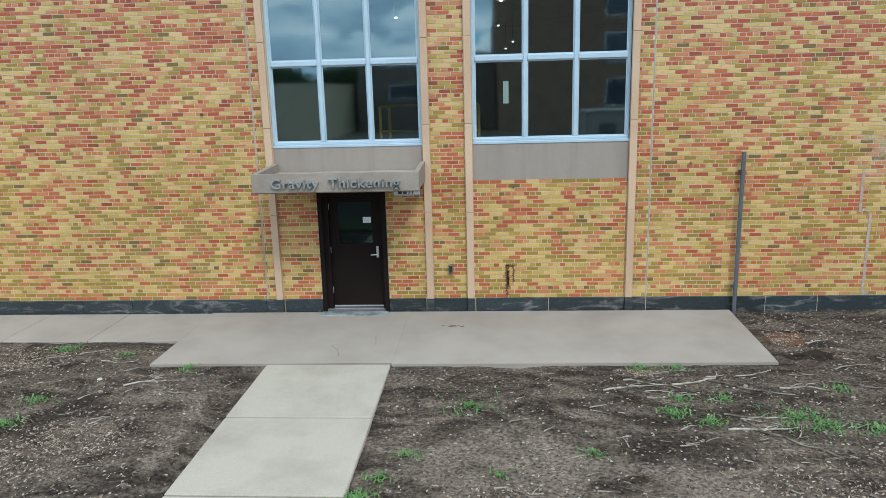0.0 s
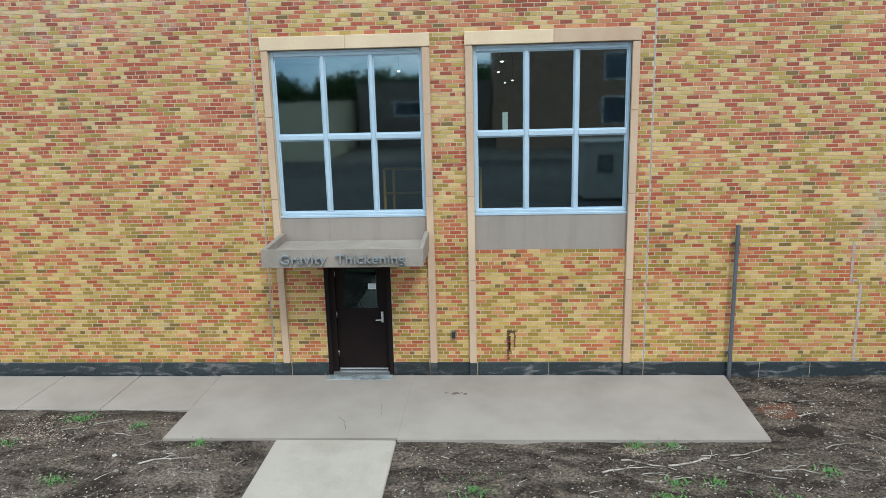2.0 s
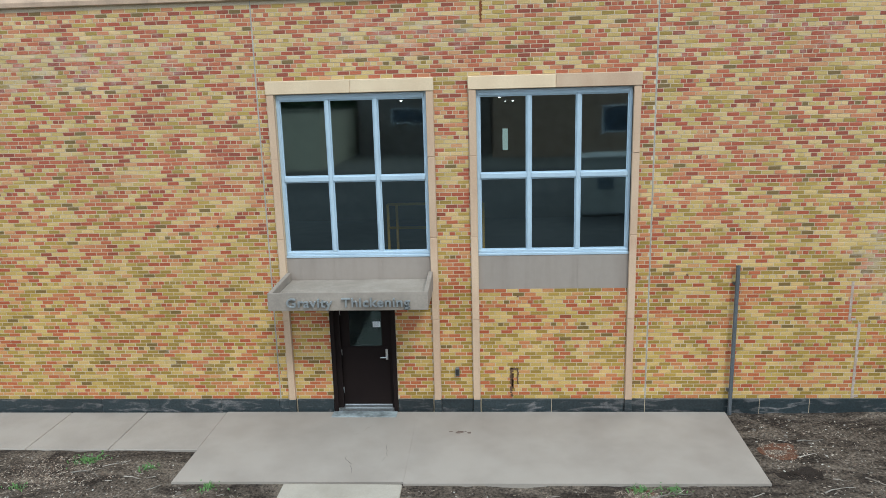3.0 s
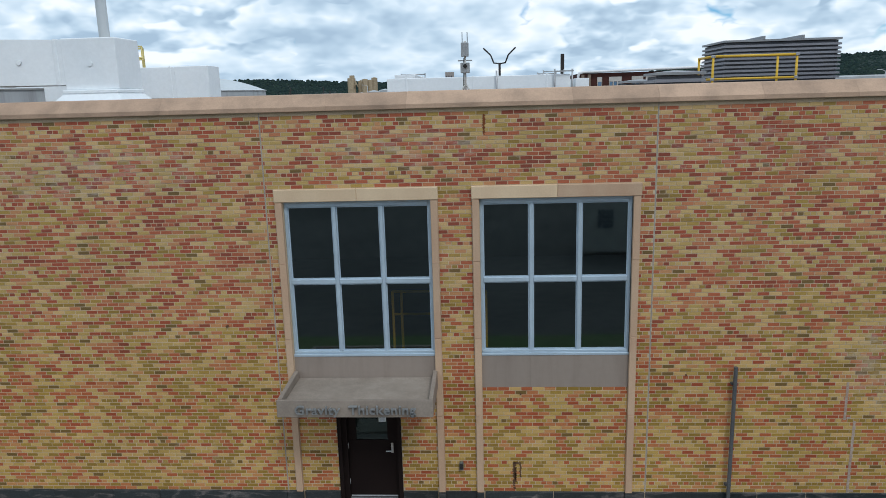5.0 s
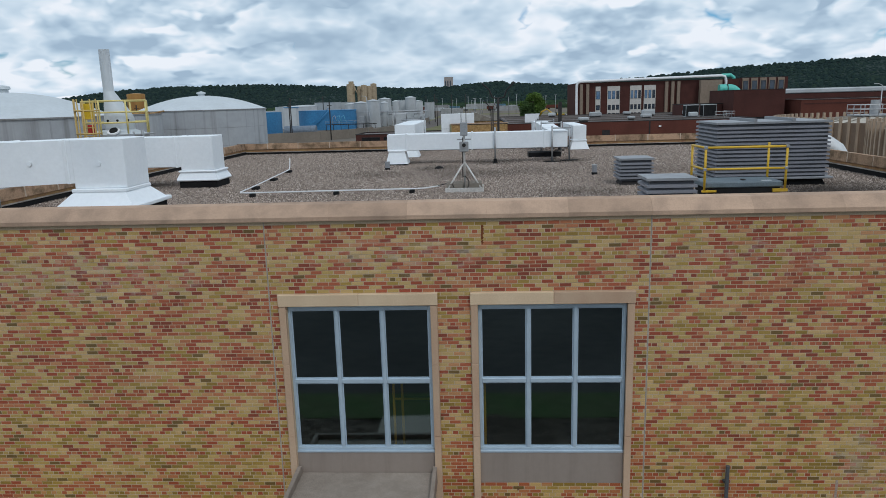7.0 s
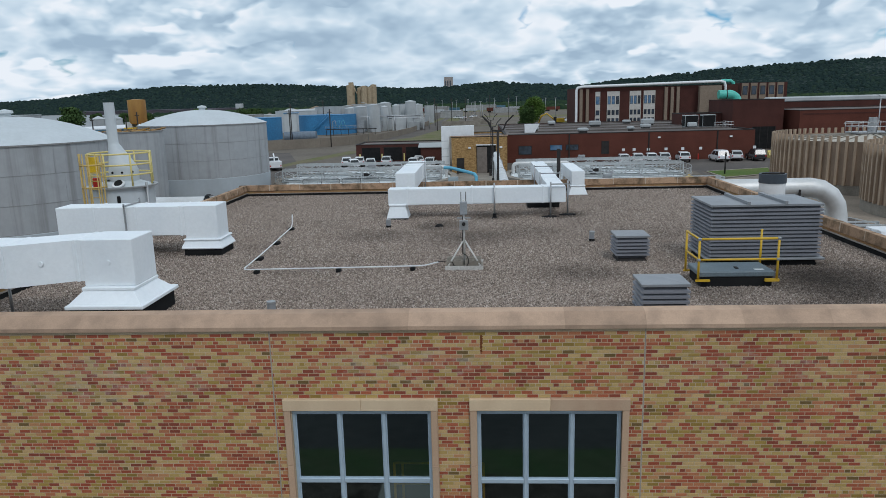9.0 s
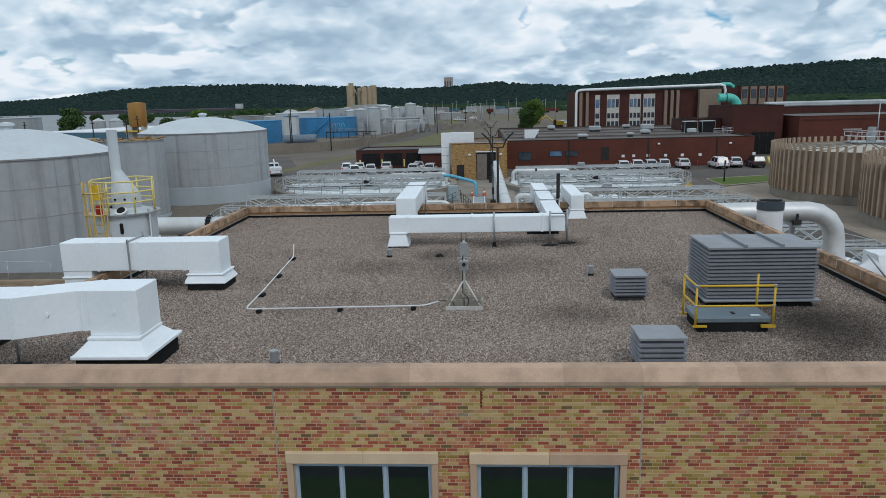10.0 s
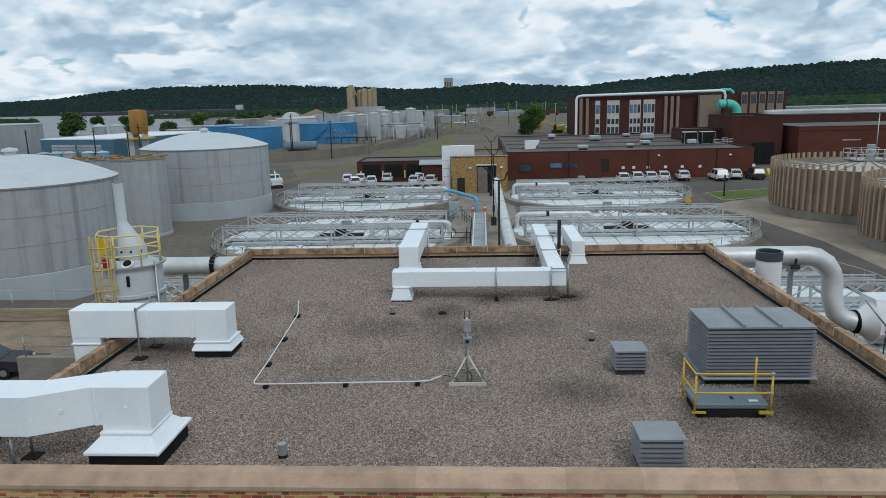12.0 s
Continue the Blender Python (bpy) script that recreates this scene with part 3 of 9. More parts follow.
def arc(c, r, a0, a1, n, plane="xz"):
    """Points on an arc; degrees."""
    out = []
    for k in range(n + 1):
        a = radians(a0 + (a1 - a0) * k / n)
        u, w = r * math.cos(a), r * math.sin(a)
        out.append({"xz": (c[0] + u, c[1], c[2] + w), "yz": (c[0], c[1] + u, c[2] + w), "xy": (c[0] + u, c[1] + w, c[2])}[plane])
    return out


def lathe(bm, prof, seg=32, smooth=True, a0=0.0, a1=360.0):
    """A profile of (radius, height) turned about z."""
    full = abs(a1 - a0) >= 359.9
    n = seg if full else seg + 1
    rings = [[bm.verts.new((r * math.cos(a), r * math.sin(a), z)) for a in (radians(a0 + (a1 - a0) * k / seg) for k in range(n))] if r > 1e-6 else [bm.verts.new((0, 0, z))] for r, z in prof]
    for a, b in zip(rings, rings[1:]):
        for k in range(seg):
            j = (k + 1) % n
            q = ([a[0]] if len(a) == 1 else [a[k], a[j]]) + ([b[0]] if len(b) == 1 else [b[j], b[k]])
            if len(q) >= 3:
                bm.faces.new(q).smooth = smooth
    return bm


def thing(name, loc=(0, 0, 0), label="", category="", group="", kind="", rz=0.0):
    ob = new(name)
    ob.empty_display_size = 0.2
    ob.matrix_basis = pose(*loc, 0, 0, rz)
    return tagged(ob, label, category, group, kind)


def mesh_of(name, bm, material):
    me = bpy.data.meshes.new(name)
    bm.normal_update()
    for e in bm.edges:
        if len(e.link_faces) == 2 and e.calc_face_angle(0) > 0.6:
            e.smooth = False
    bm.to_mesh(me)
    bm.free()
    for m in material if isinstance(material, (list, tuple)) else [material]:
        me.materials.append(m)
    return me


def part(name, bm, material, parent, label="", kind=""):
    ob = new(name, mesh_of(name, bm, material))
    ob.parent = parent
    return tagged(ob, label, kind=kind)


def solo(name, bm, material, label, category, kind="", group="", loc=(0, 0, 0), rz=0.0):
    ob = new(name, mesh_of(name, bm, material))
    ob.matrix_basis = pose(*loc, 0, 0, rz)
    return tagged(ob, label, category, group, kind)


def B(*boxes, bevel=0.0):
    bm = bmesh.new()
    for b in boxes:
        box(bm, *b, bevel=bevel)
    return bm


def T(*runs, seg=8):
    """Tubes in one mesh: (points, radius) pairs."""
    bm = bmesh.new()
    for pts, r in runs:
        tube(bm, pts, r, seg)
    return bm


# ---- ground ----
def steps_out(dense, step, far, grow=1.35):
    """Coordinates close together over the dense span, then ever wider out to far."""
    lo, hi = dense
    mid = [lo + step * i for i in range(int((hi - lo) / step) + 1)]
    out, s, p = [], step, mid[-1]
    while p < far:
        s *= grow
        p += s
        out.append(min(p, far))
    neg, s, p = [], step, lo
    while p > -far:
        s *= grow
        p -= s
        neg.append(max(p, -far))
    return neg[::-1] + mid + out


def soil_height(x, y):
    h = noise.fractal((x * 0.8, y * 0.8, 0.3), 0.8, 2.1, 5) * 0.036 + abs(noise.noise((x * 3.1, y * 4.3, 2))) * 0.03 + noise.noise((x * 9, y * 9, 4)) * 0.010
    rut = math.exp(-((x + 3.05 + 0.12 * math.sin(y * 1.7)) / 0.16) ** 2) * (0.07 if y < -2.6 else 0.0)
    return -0.045 + h - rut


def on_slab(x, y):
    return (-4.75 < x < 4.45 and y > -2.6) or (x < -4.5 and y > -1.6) or (-2.98 < x < -1.0)


def build_ground():
    xs, ys = steps_out((-9.0, 9.0), 0.06, 4200), steps_out((-7.6, 0.2), 0.06, 4200)
    nx = len(xs)
    verts, faces, idx = [], [], []
    for y in ys:
        for x in xs:
            if -12 < x < 12 and -7.6 < y < 0.3:
                z = min(soil_height(x, y), -0.035) if on_slab(x, y) else soil_height(x, y)
            else:
                z = -0.05
            verts.append((x, y, z))
    for j in range(len(ys) - 1):
        for i in range(nx - 1):
            faces.append((j * nx + i, j * nx + i + 1, (j + 1) * nx + i + 1, (j + 1) * nx + i))
            cx, cy = (xs[i] + xs[i + 1]) / 2, (ys[j] + ys[j + 1]) / 2
            idx.append(0 if -40 < cx < 40 and -22 < cy < 21 else 1)
    me = bpy.data.meshes.new("ground")
    me.from_pydata(verts, [], faces)
    me.materials.append(SOIL), me.materials.append(YARD)
    me.polygons.foreach_set("material_index", idx)
    me.polygons.foreach_set("use_smooth", [True] * len(faces))
    tagged(new("ground", me), "bare dark soil with a plant yard reaching to the horizon", "ground", kind="structure")


build_ground()

# concrete in front of the entrance
apron = thing("pavement", (0, 0, 0), "grey-brown concrete apron along the brick wall", "pavement", kind="structure")
for x0, x1 in ((-4.58, -1.10), (-1.0985, 4.30)):
    bm = bmesh.new()
    fr = 4.19 if x1 > 4 else x1
    prism(bm, [(x0, -2.48), (fr, -2.43), (x1, -0.075), (x0, -0.075)], "z", -0.13, 0.0)
    part("slab", bm, APRON, apron)
for x0, x1 in ((-10.9, -7.52), (-7.51, -6.10), (-6.09, -4.59)):
    part("slab", B((x0, x1, -1.46, -0.075, -0.13, -0.012), bevel=0.012), APRON, apron)
front_walk = thing("walkway", (0, 0, 0), "pale concrete walkway of square slabs crossing the bare soil", "walkway", kind="structure")
for k, y in enumerate((-2.5, -4.15, -5.8)):
    part("slab", B((-2.87, -1.11, y - 1.625, y, -0.13, 0.006 - 0.003 * (k % 3)), bevel=0.012), PATHC, front_walk)
part("step", B((-2.62, -1.46, -0.30, -0.076, -0.02, 0.014), bevel=0.006), mat("worn_sill", (0.33, 0.36, 0.36), (0.12, 0.13, 0.13), rough=0.7, big=5), front_walk, "worn painted threshold slab")

# ---- brick wall ----
WX0, WX1, WTOP = -10.95, 10.45, 7.12
PL = 0.22          # plinth height
COURSE = 0.0677
JL, JR = -3.60, 2.93   # sealed movement joints


def solid_spans(z):
    """Stretches of brickwork at a height, between openings and stone."""
    cuts = [(JL - 0.008, JL + 0.008), (JR - 0.008, JR + 0.008)]
    if z < 5.83:
        cuts += [(-3.43, -3.312), (-0.788, -0.67), (-0.09, 0.028), (2.572, 2.69)]
        if z > 2.24:
            cuts += [(-3.43, -0.67), (-0.09, 2.69)]
        elif z < 2.24:
            cuts += [(-2.615, -1.45)]
    cuts.sort()
    spans, p = [], WX0
    for a, b in cuts:
        if a > p:
            spans.append((p, a))
        p = max(p, b)
    spans.append((p, WX1))
    return spans


wall_front = thing("wall_front", (0, 0, 0), "face brick wall in a buff, salmon and olive blend", "wall", kind="structure")
backing = []
for z0, z1 in ((-0.3, 2.24), (2.24, 5.83), (5.83, WTOP)):
    cuts = {0: [(-2.615, -1.45)], 1: [(-3.305, -0.785), (0.032, 2.572)], 2: []}[(0 if z0 < 0 else 1 if z0 < 3 else 2)]
    p = WX0
    for a, b in cuts:
        backing.append((p, a, 0.0045, 0.30, z0, z1))
        p = b
    backing.append((p, WX1, 0.0045, 0.30, z0, z1))
part("mortar", B(*backing), MORTAR, wall_front)
part("sealant", B((JL - 0.0075, JL + 0.0075, 0.001, 0.0044, PL, WTOP), (JR - 0.0075, JR + 0.0075, 0.001, 0.0044, PL, WTOP)), mat("grey_sealant", (0.36, 0.34, 0.31), rough=0.7), wall_front, "grey sealed movement joint")


def brick_mesh(name, half):
    bm = bmesh.new()
    box(bm, -half + 0.0062, half - 0.0062, 0.0, 0.05, 0.0062, COURSE - 0.0062)
    for v in bm.verts:
        if v.co.y < 0.01 and abs(v.co.x) > half - 0.0072:
            v.co.x *= 0.992
    return mesh_of(name, bm, BRICK_ONE)


def lay_bricks():
    rng = random.Random(4)
    full, head = brick_mesh("brick", 0.1016), brick_mesh("brick", 0.0508)
    verts, faces = [], []
    n = int((WTOP - PL) / COURSE)
    singles = 0
    for c in range(n):
        z = PL + c * COURSE
        header = c % 6 == 2
        L = 0.1016 if header else 0.2032
        off = 0.05 if header else (0.1016 if c % 2 else 0.0)
        for a, b in solid_spans(z + COURSE / 2):
            k = math.floor((a - off) / L)
            while off + k * L < b:
                x0, x1 = max(a, off + k * L), min(b, off + (k + 1) * L)
                k += 1
                if x1 - x0 < 0.028:
                    continue
                d = rng.uniform(-0.002, 0.001)
                g = 0.0062
                if singles < 300 and x1 - x0 > L - 1e-4 and 0.05 <= x0 and x1 <= 1.78 and z < 2.24:
                    ob = new("brick", head if header else full)
                    ob.location = ((x0 + x1) / 2, d, z)
                    ob.parent = wall_front
                    singles += 1
                    continue
                i = len(verts)
                zz0, zz1 = z + g, z + COURSE - g
                q0, q1 = x0 + g, x1 - g
                e = 0.0012
                verts += [(q0 + e, d, zz0 + e), (q1 - e, d, zz0 + e), (q1 - e, d, zz1 - e), (q0 + e, d, zz1 - e), (q0, 0.005, zz0), (q1, 0.005, zz0), (q1, 0.005, zz1), (q0, 0.005, zz1)]
                faces += [(i, i + 1, i + 2, i + 3), (i + 4, i + 5, i + 1, i), (i + 5, i + 6, i + 2, i + 1), (i + 6, i + 7, i + 3, i + 2), (i + 7, i + 4, i, i + 3)]
    me = bpy.data.meshes.new("brickwork")
    me.from_pydata(verts, [], faces)
    me.materials.append(BRICK)
    ob = new("brickwork", me)
    ob.parent = wall_front
    tagged(ob, kind="stuff")


# dark marble base course in slabs
def plinth():
    th = thing("plinth", (0, 0, 0), "dark veined marble base course of the brick wall", "plinth", kind="structure")
    rng = random.Random(2)
    edges = [-10.95, -9.6, -8.1, -6.95, -6.05, -4.7, -3.62, -3.435]
    for a, b in zip(edges, edges[1:]):
        part("marble_slab", B((a + 0.002, b - 0.002, -0.035 + rng.uniform(-0.003, 0.003), 0.007, -0.12, PL - 0.002), bevel=0.003), MARBLE, th)
    for x in (-9.6, -8.1, -6.95, -6.05, -4.7, 1.292, 2.927, 4.902, 5.752, 7.402, 9.002):
        part("joint", B((x - 0.004, x + 0.004, -0.0225, 0.006, -0.1, PL - 0.004)), MORTAR, th)
    for a, b in ((-3.285, -2.62), (-1.445, -0.815), (-0.665, -0.095), (0.055, 1.29), (1.294, 2.565), (2.695, 2.92), (2.93, 4.9), (4.904, 5.75), (5.754, 7.4), (7.404, 9.0), (9.004, 10.45)):
        part("marble_slab", B((a + 0.002, b - 0.002, -0.028 + rng.uniform(-0.003, 0.003), 0.007, -0.12, PL - 0.002), bevel=0.003), MARBLE, th)


plinth()


# sandstone pilasters, lintels
def stone_surround(x0, x1, w, lab):
    th = thing("window_surround", (x0, 0, 0), lab, "stone surround", "stone surrounds", kind="structure")
    W = x1 - x0
    for a in (0.0, W - w):
        zs = [PL + 0.0, 1.72, 3.18, 4.55, 5.62]
        for z0, z1 in zip(zs, zs[1:]):
            part("stone", B((a, a + w, -0.058, 0.16, z0 + 0.001, z1 - 0.003), bevel=0.006), SAND, th)
        part("plinth_block", B((a - 0.004, a + w + 0.004, -0.066, 0.05, -0.12, PL - 0.002), bevel=0.004), MARBLE, th, "dark marble foot block")
    half = W * 0.5 + 0.02
    part("lintel", B((-0.01, half, -0.072, 0.16, 5.622, 5.835), bevel=0.008), SANDY, th)
    part("lintel", B((half + 0.002, W + 0.01, -0.072, 0.16, 5.622, 5.835), bevel=0.008), SAND if x0 > -1 else SANDY, th)


stone_surround(-3.43, -0.67, 0.118, "pinkish sandstone surround framing a tall window and door bay")
stone_surround(-0.09, 2.69, 0.118, "pinkish sandstone surround framing a tall window over a brick panel")


def window(name, x0, x1, z0, z1, zm):
    """Six-light aluminium window: outer frame, two mullions, a transom, panes with glazing beads."""
    th = thing(name, (x0, 0, z0), "six-pane window in pale blue-grey aluminium frames", "window", "hall windows", kind="structure")
    W, H, M = x1 - x0, z1 - z0, zm - z0
    y0, y1 = 0.045, 0.125
    f, hd = 0.05, 0.045
    fr = B((0, f, y0, y1, 0, H), (W - f, W, y0, y1, 0, H), (f, W - f, y0, y1, H - f - hd, H), (f, W - f, y0 - 0.012, y0 - 0.0005, H - 0.045, H - 0.004), bevel=0.005)
    part("window_frame", fr, ALU, th)
    part("window_sill", B((0.0, W, 0.0, 0.14, -0.045, 0.002), (0.01, W - 0.01, 0.03, y1, 0.002, 0.05), bevel=0.006), ALU, th)
    cols = [f + (W - 2 * f) * k / 3 for k in range(4)]
    for x in cols[1:3]:
        part("mullion", B((x - 0.032, x + 0.032, y0 - 0.012, y1, 0.05, H - f - hd), bevel=0.008), ALU, th)
    for a, b in zip(cols, cols[1:]):
        a2, b2 = a + (0.032 if a > f else 0.0), b - (0.032 if b < W - f - 0.01 else 0.0)
        part("transom", B((a2 + 0.001, b2 - 0.001, y0 - 0.006, y1, M - 0.042, M + 0.042), bevel=0.008), ALU, th)
        for zl, zh in ((0.05, M - 0.042), (M + 0.042, H - f - hd)):
            bead = bmesh.new()
            for q in ((a2, a2 + 0.02, zl, zh), (b2 - 0.02, b2, zl, zh), (a2 + 0.02, b2 - 0.02, zl, zl + 0.02), (a2 + 0.02, b2 - 0.02, zh - 0.02, zh)):
                box(bead, q[0], q[1], 0.072, 0.10, q[2], q[3])
            part("bead", bead, ALU, th)
            bm = bmesh.new()
            rng = random.Random(int(a * 100) + int(zl * 10))
            lean = rng.uniform(-0.0015, 0.0015)
            vs = [bm.verts.new(p) for p in ((a2 + 0.015, 0.082 + lean, zl + 0.015), (b2 - 0.015, 0.082 - lean, zl + 0.015), (b2 - 0.015, 0.082 - lean * 0.5, zh - 0.015), (a2 + 0.015, 0.082 + lean * 0.5, zh - 0.015))]
            bm.faces.new(vs)
            g = part("pane", bm, GLASS, th)
            g.visible_shadow = False


window("window_1", -3.305, -0.785, 2.885, 5.618, 4.203)
window("window_2", 0.032, 2.572, 2.885, 5.618, 4.203)
for nm, x0, x1 in (("spandrel_panel", -3.305, -0.785), ("spandrel_panel", 0.032, 2.572)):
    th = thing(nm, (x0, 0, 2.24), "smooth taupe metal spandrel panel below a window", "wall panel", "spandrel panels", kind="structure")
    W = x1 - x0
    for a, b in ((0, W * 0.333), (W * 0.333 + 0.0006, W * 0.666), (W * 0.666 + 0.0006, W)):
        part("sheet", B((a, b, 0.012, 0.30, 0.002, 0.598), bevel=0.001), PANEL, th)


# ---- entrance ----
def canopy():
    th = thing("entrance_canopy", (-3.31, 0, 2.24), "weathered concrete canopy tray over the entrance door with cast metal letters", "canopy")
    W = 2.555
    part("tray", B((0.03, W - 0.03, -1.13, 0.0, 0.0, 0.19), bevel=0.008), CANOPY, th)
    part("dust_bed", B((0.08, W - 0.08, -1.128, -0.001, 0.191, 0.205)), mat("pale_grit", (0.36, 0.305, 0.255), (0.275, 0.23, 0.19), rough=0.95, big=2.5, fine=60, grit=0.15), th, "pale grit washed into the tray")
    bm = bmesh.new()
    prism(bm, [(-1.22, 0.02), (-1.14, 0.0), (-1.135, 0.30), (-1.20, 0.315)], "x", 0.0, W)
    bmesh.ops.bevel(bm, geom=list(bm.edges), offset=0.008, segments=1, affect="EDGES")
    part("fascia", bm, CANOPY, th)
    for x in (0.0, W - 0.075):
        bm = bmesh.new()
        prism(bm, [(-1.134, 0.03), (-0.02, 0.03), (-0.02, 0.35), (-0.12, 0.35), (-1.134, 0.31)], "x", x, x + 0.075)
        bmesh.ops.bevel(bm, geom=list(bm.edges), offset=0.008, segments=1, affect="EDGES")
        part("side_upstand", bm, CANOPY, th)
    cur = bpy.data.curves.new("lettering", "FONT")
    cur.body = "Gravity  Thickening"
    cur.size, cur.extrude, cur.bevel_depth, cur.space_character = 0.215, 0.016, 0.002, 1.06
    cur.offset = 0.001
    ob = bpy.data.objects.new("lettering_source", cur)
    scene.collection.objects.link(ob)
    dg = bpy.context.evaluated_depsgraph_get()
    me = bpy.data.meshes.new_from_object(ob.evaluated_get(dg))
    bpy.data.objects.remove(ob)
    me.materials.clear()
    me.materials.append(LETTER)
    xs = [v.co.x for v in me.vertices]
    w = max(xs) - min(xs)
    s = 1.965 / w
    x0 = min(xs)
    src = bmesh.new()
    src.from_mesh(me)
    left = set(src.verts)
    islands = []
    while left:
        stack, group = [left.pop()], []
        while stack:
            v = stack.pop()
            group.append(v)
            for e in v.link_edges:
                o = e.other_vert(v)
                if o in left:
                    left.remove(o)
                    stack.append(o)
        islands.append(group)
    islands.sort(key=lambda g: min(v.co.x for v in g))
    letters = []
    for g in islands:
        lo, hi = min(v.co.x for v in g), max(v.co.x for v in g)
        if letters and lo < letters[-1][1] - 0.02:
            letters[-1][0].extend(g)
            letters[-1][1] = max(hi, letters[-1][1])
        else:
            letters.append([list(g), hi])
    for g, _ in letters:
        bm = bmesh.new()
        idx = {v: bm.verts.new((0.312 + (v.co.x - x0) * s, -1.246 - v.co.z * 1.3, 0.090 + v.co.y * s * 0.88)) for v in g}
        for f in {f for v in g for f in v.link_faces}:
            bm.faces.new([idx[v] for v in f.verts])
        bmesh.ops.recalc_face_normals(bm, faces=bm.faces)
        part("letter", bm, LETTER, th, "cast grey metal letter")
    src.free()
    bpy.data.meshes.remove(me)


canopy()


def entrance_door():
    th = thing("door_1", (-2.615, 0, 0), "dark bronze metal entrance door with a glazed upper half, closed", "door", kind="structure")
    W = 1.165
    part("door_frame", B((0.0, 0.075, -0.03, 0.28, -0.03, 2.2), (W - 0.075, W, -0.03, 0.28, -0.03, 2.2), (0.075, W - 0.075, -0.03, 0.28, 2.02, 2.2), bevel=0.006), BROWNDOOR, th)
    part("side_filler", B((0.076, 0.165, 0.03, 0.26, -0.03, 2.02), (W - 0.105, W - 0.076, 0.03, 0.26, -0.03, 2.02)), BROWNDOOR, th)
    a, b = 0.168, W - 0.108
    leaf = part("leaf", B((a, b, 0.10, 0.145, 0.05, 1.18), (a, a + 0.15, 0.10, 0.145, 1.181, 2.015), (b - 0.16, b, 0.10, 0.145, 1.181, 2.015), (a + 0.151, b - 0.161, 0.10, 0.145, 1.9, 2.015), bevel=0.003), BROWNDOOR, th)
    g = part("pane", B((a + 0.145, b - 0.155, 0.118, 0.124, 1.175, 1.905)), DOORGLASS, leaf)
    g.visible_shadow = False
    # near-black sheet closing the view just behind the glass
    part("back_sheet", B((a + 0.15, b - 0.16, 0.15, 0.16, 1.18, 1.9)), mat("dark_back_sheet", (0.035, 0.035, 0.036), rough=0.8), leaf)
    part("notice", B((b - 0.31, b - 0.175, 0.1085, 0.1165, 1.54, 1.64)), PAPER, leaf, "white paper notice")
    for k in range(4):
        part("notice_text", B((b - 0.295, b - 0.195, 0.107, 0.1083, 1.562 + k * 0.018, 1.568 + k * 0.018)), mat("pale_print", (0.35, 0.38, 0.42), rough=0.8), leaf)
    part("lock_plate", B((b - 0.10, b - 0.055, 0.088, 0.10, 0.93, 1.13), bevel=0.004), STEEL, leaf, "satin steel lock plate")
    part("lever_handle", T(([(b - 0.078, 0.09, 0.99), (b - 0.078, 0.05, 0.99), (b - 0.10, 0.045, 0.99), (b - 0.19, 0.045, 0.985)], 0.011)), STEEL, leaf, "satin steel lever handle")
    part("kick_strip", B((a + 0.01, b - 0.01, 0.085, 0.099, 0.052, 0.078)), STEEL, leaf, "bright aluminium door sweep")
    for z in (0.3, 1.02, 1.78):
        part("hinge", T(([(a - 0.005, 0.092, z), (a - 0.005, 0.092, z + 0.11)], 0.011)), STEEL, leaf)
    part("threshold", B((0.078, W - 0.078, -0.02, 0.24, -0.03, 0.035)), STEEL, th)


entrance_door()

# small sign under the canopy, partly hidden behind its fascia
bm = B((-1.30, -0.86, -0.012, -0.001, 2.015, 2.155), bevel=0.002)
sign = solo("wall_sign", bm, PAPER, "small white sign plate with black characters on brick", "sign")
for z in (2.023, 2.14):
    part("sign_border", B((-1.29, -0.87, -0.0145, -0.0125, z, z + 0.007)), INK, sign)
for a, b in ((-1.23, -1.16), (-1.14, -1.08), (-1.05, -1.03), (-0.99, -0.97)):
    part("character", B((a, b, -0.0145, -0.0125, 2.045, 2.125)), INK, sign)

# wall fittings
bm = B((-0.405, -0.335, -0.065, -0.002, 0.67, 0.82), bevel=0.008)
box_ob = solo("outlet_box", bm, mat("box_grey", (0.16, 0.17, 0.16), rough=0.5, metal=0.3), "small grey electrical outlet box on the brick wall", "outlet")
part("cover_lid", B((-0.395, -0.345, -0.072, -0.0655, 0.69, 0.80), bevel=0.003), DARK, box_ob)
post = thing("steel_post", (4.37, -0.10, 0.0), "tall dark grey steel pipe standing against the brick wall", "post")
part("pipe", T(([(0, 0, -0.15), (0.0, 0.01, 2.60)], 0.034), seg=14), POLE, post)
part("cap", T(([(0, 0.01, 2.60), (0, 0.01, 2.64)], 0.037), seg=14), POLE, post)
for z in (0.38, 2.3):
    part("clip", B((-0.05, 0.05, 0.03, 0.0995, z, z + 0.04)), POLE, post)
for nm, pts, r in (("anchor_stub", [(-4.46, 0.0, 3.43), (-4.46, -0.045, 3.43)], 0.022), ("anchor_stub", [(3.56, 0.0, 2.47), (3.56, -0.03, 2.47)], 0.016), ("anchor_stub", [(0.70, 0.0, 2.13), (0.70, -0.03, 2.12)], 0.013)):
    solo(nm, T((pts, r)), RUSTSTAIN, "rusty cut-off anchor stub in the brick wall", "anchor", group="anchor stubs")
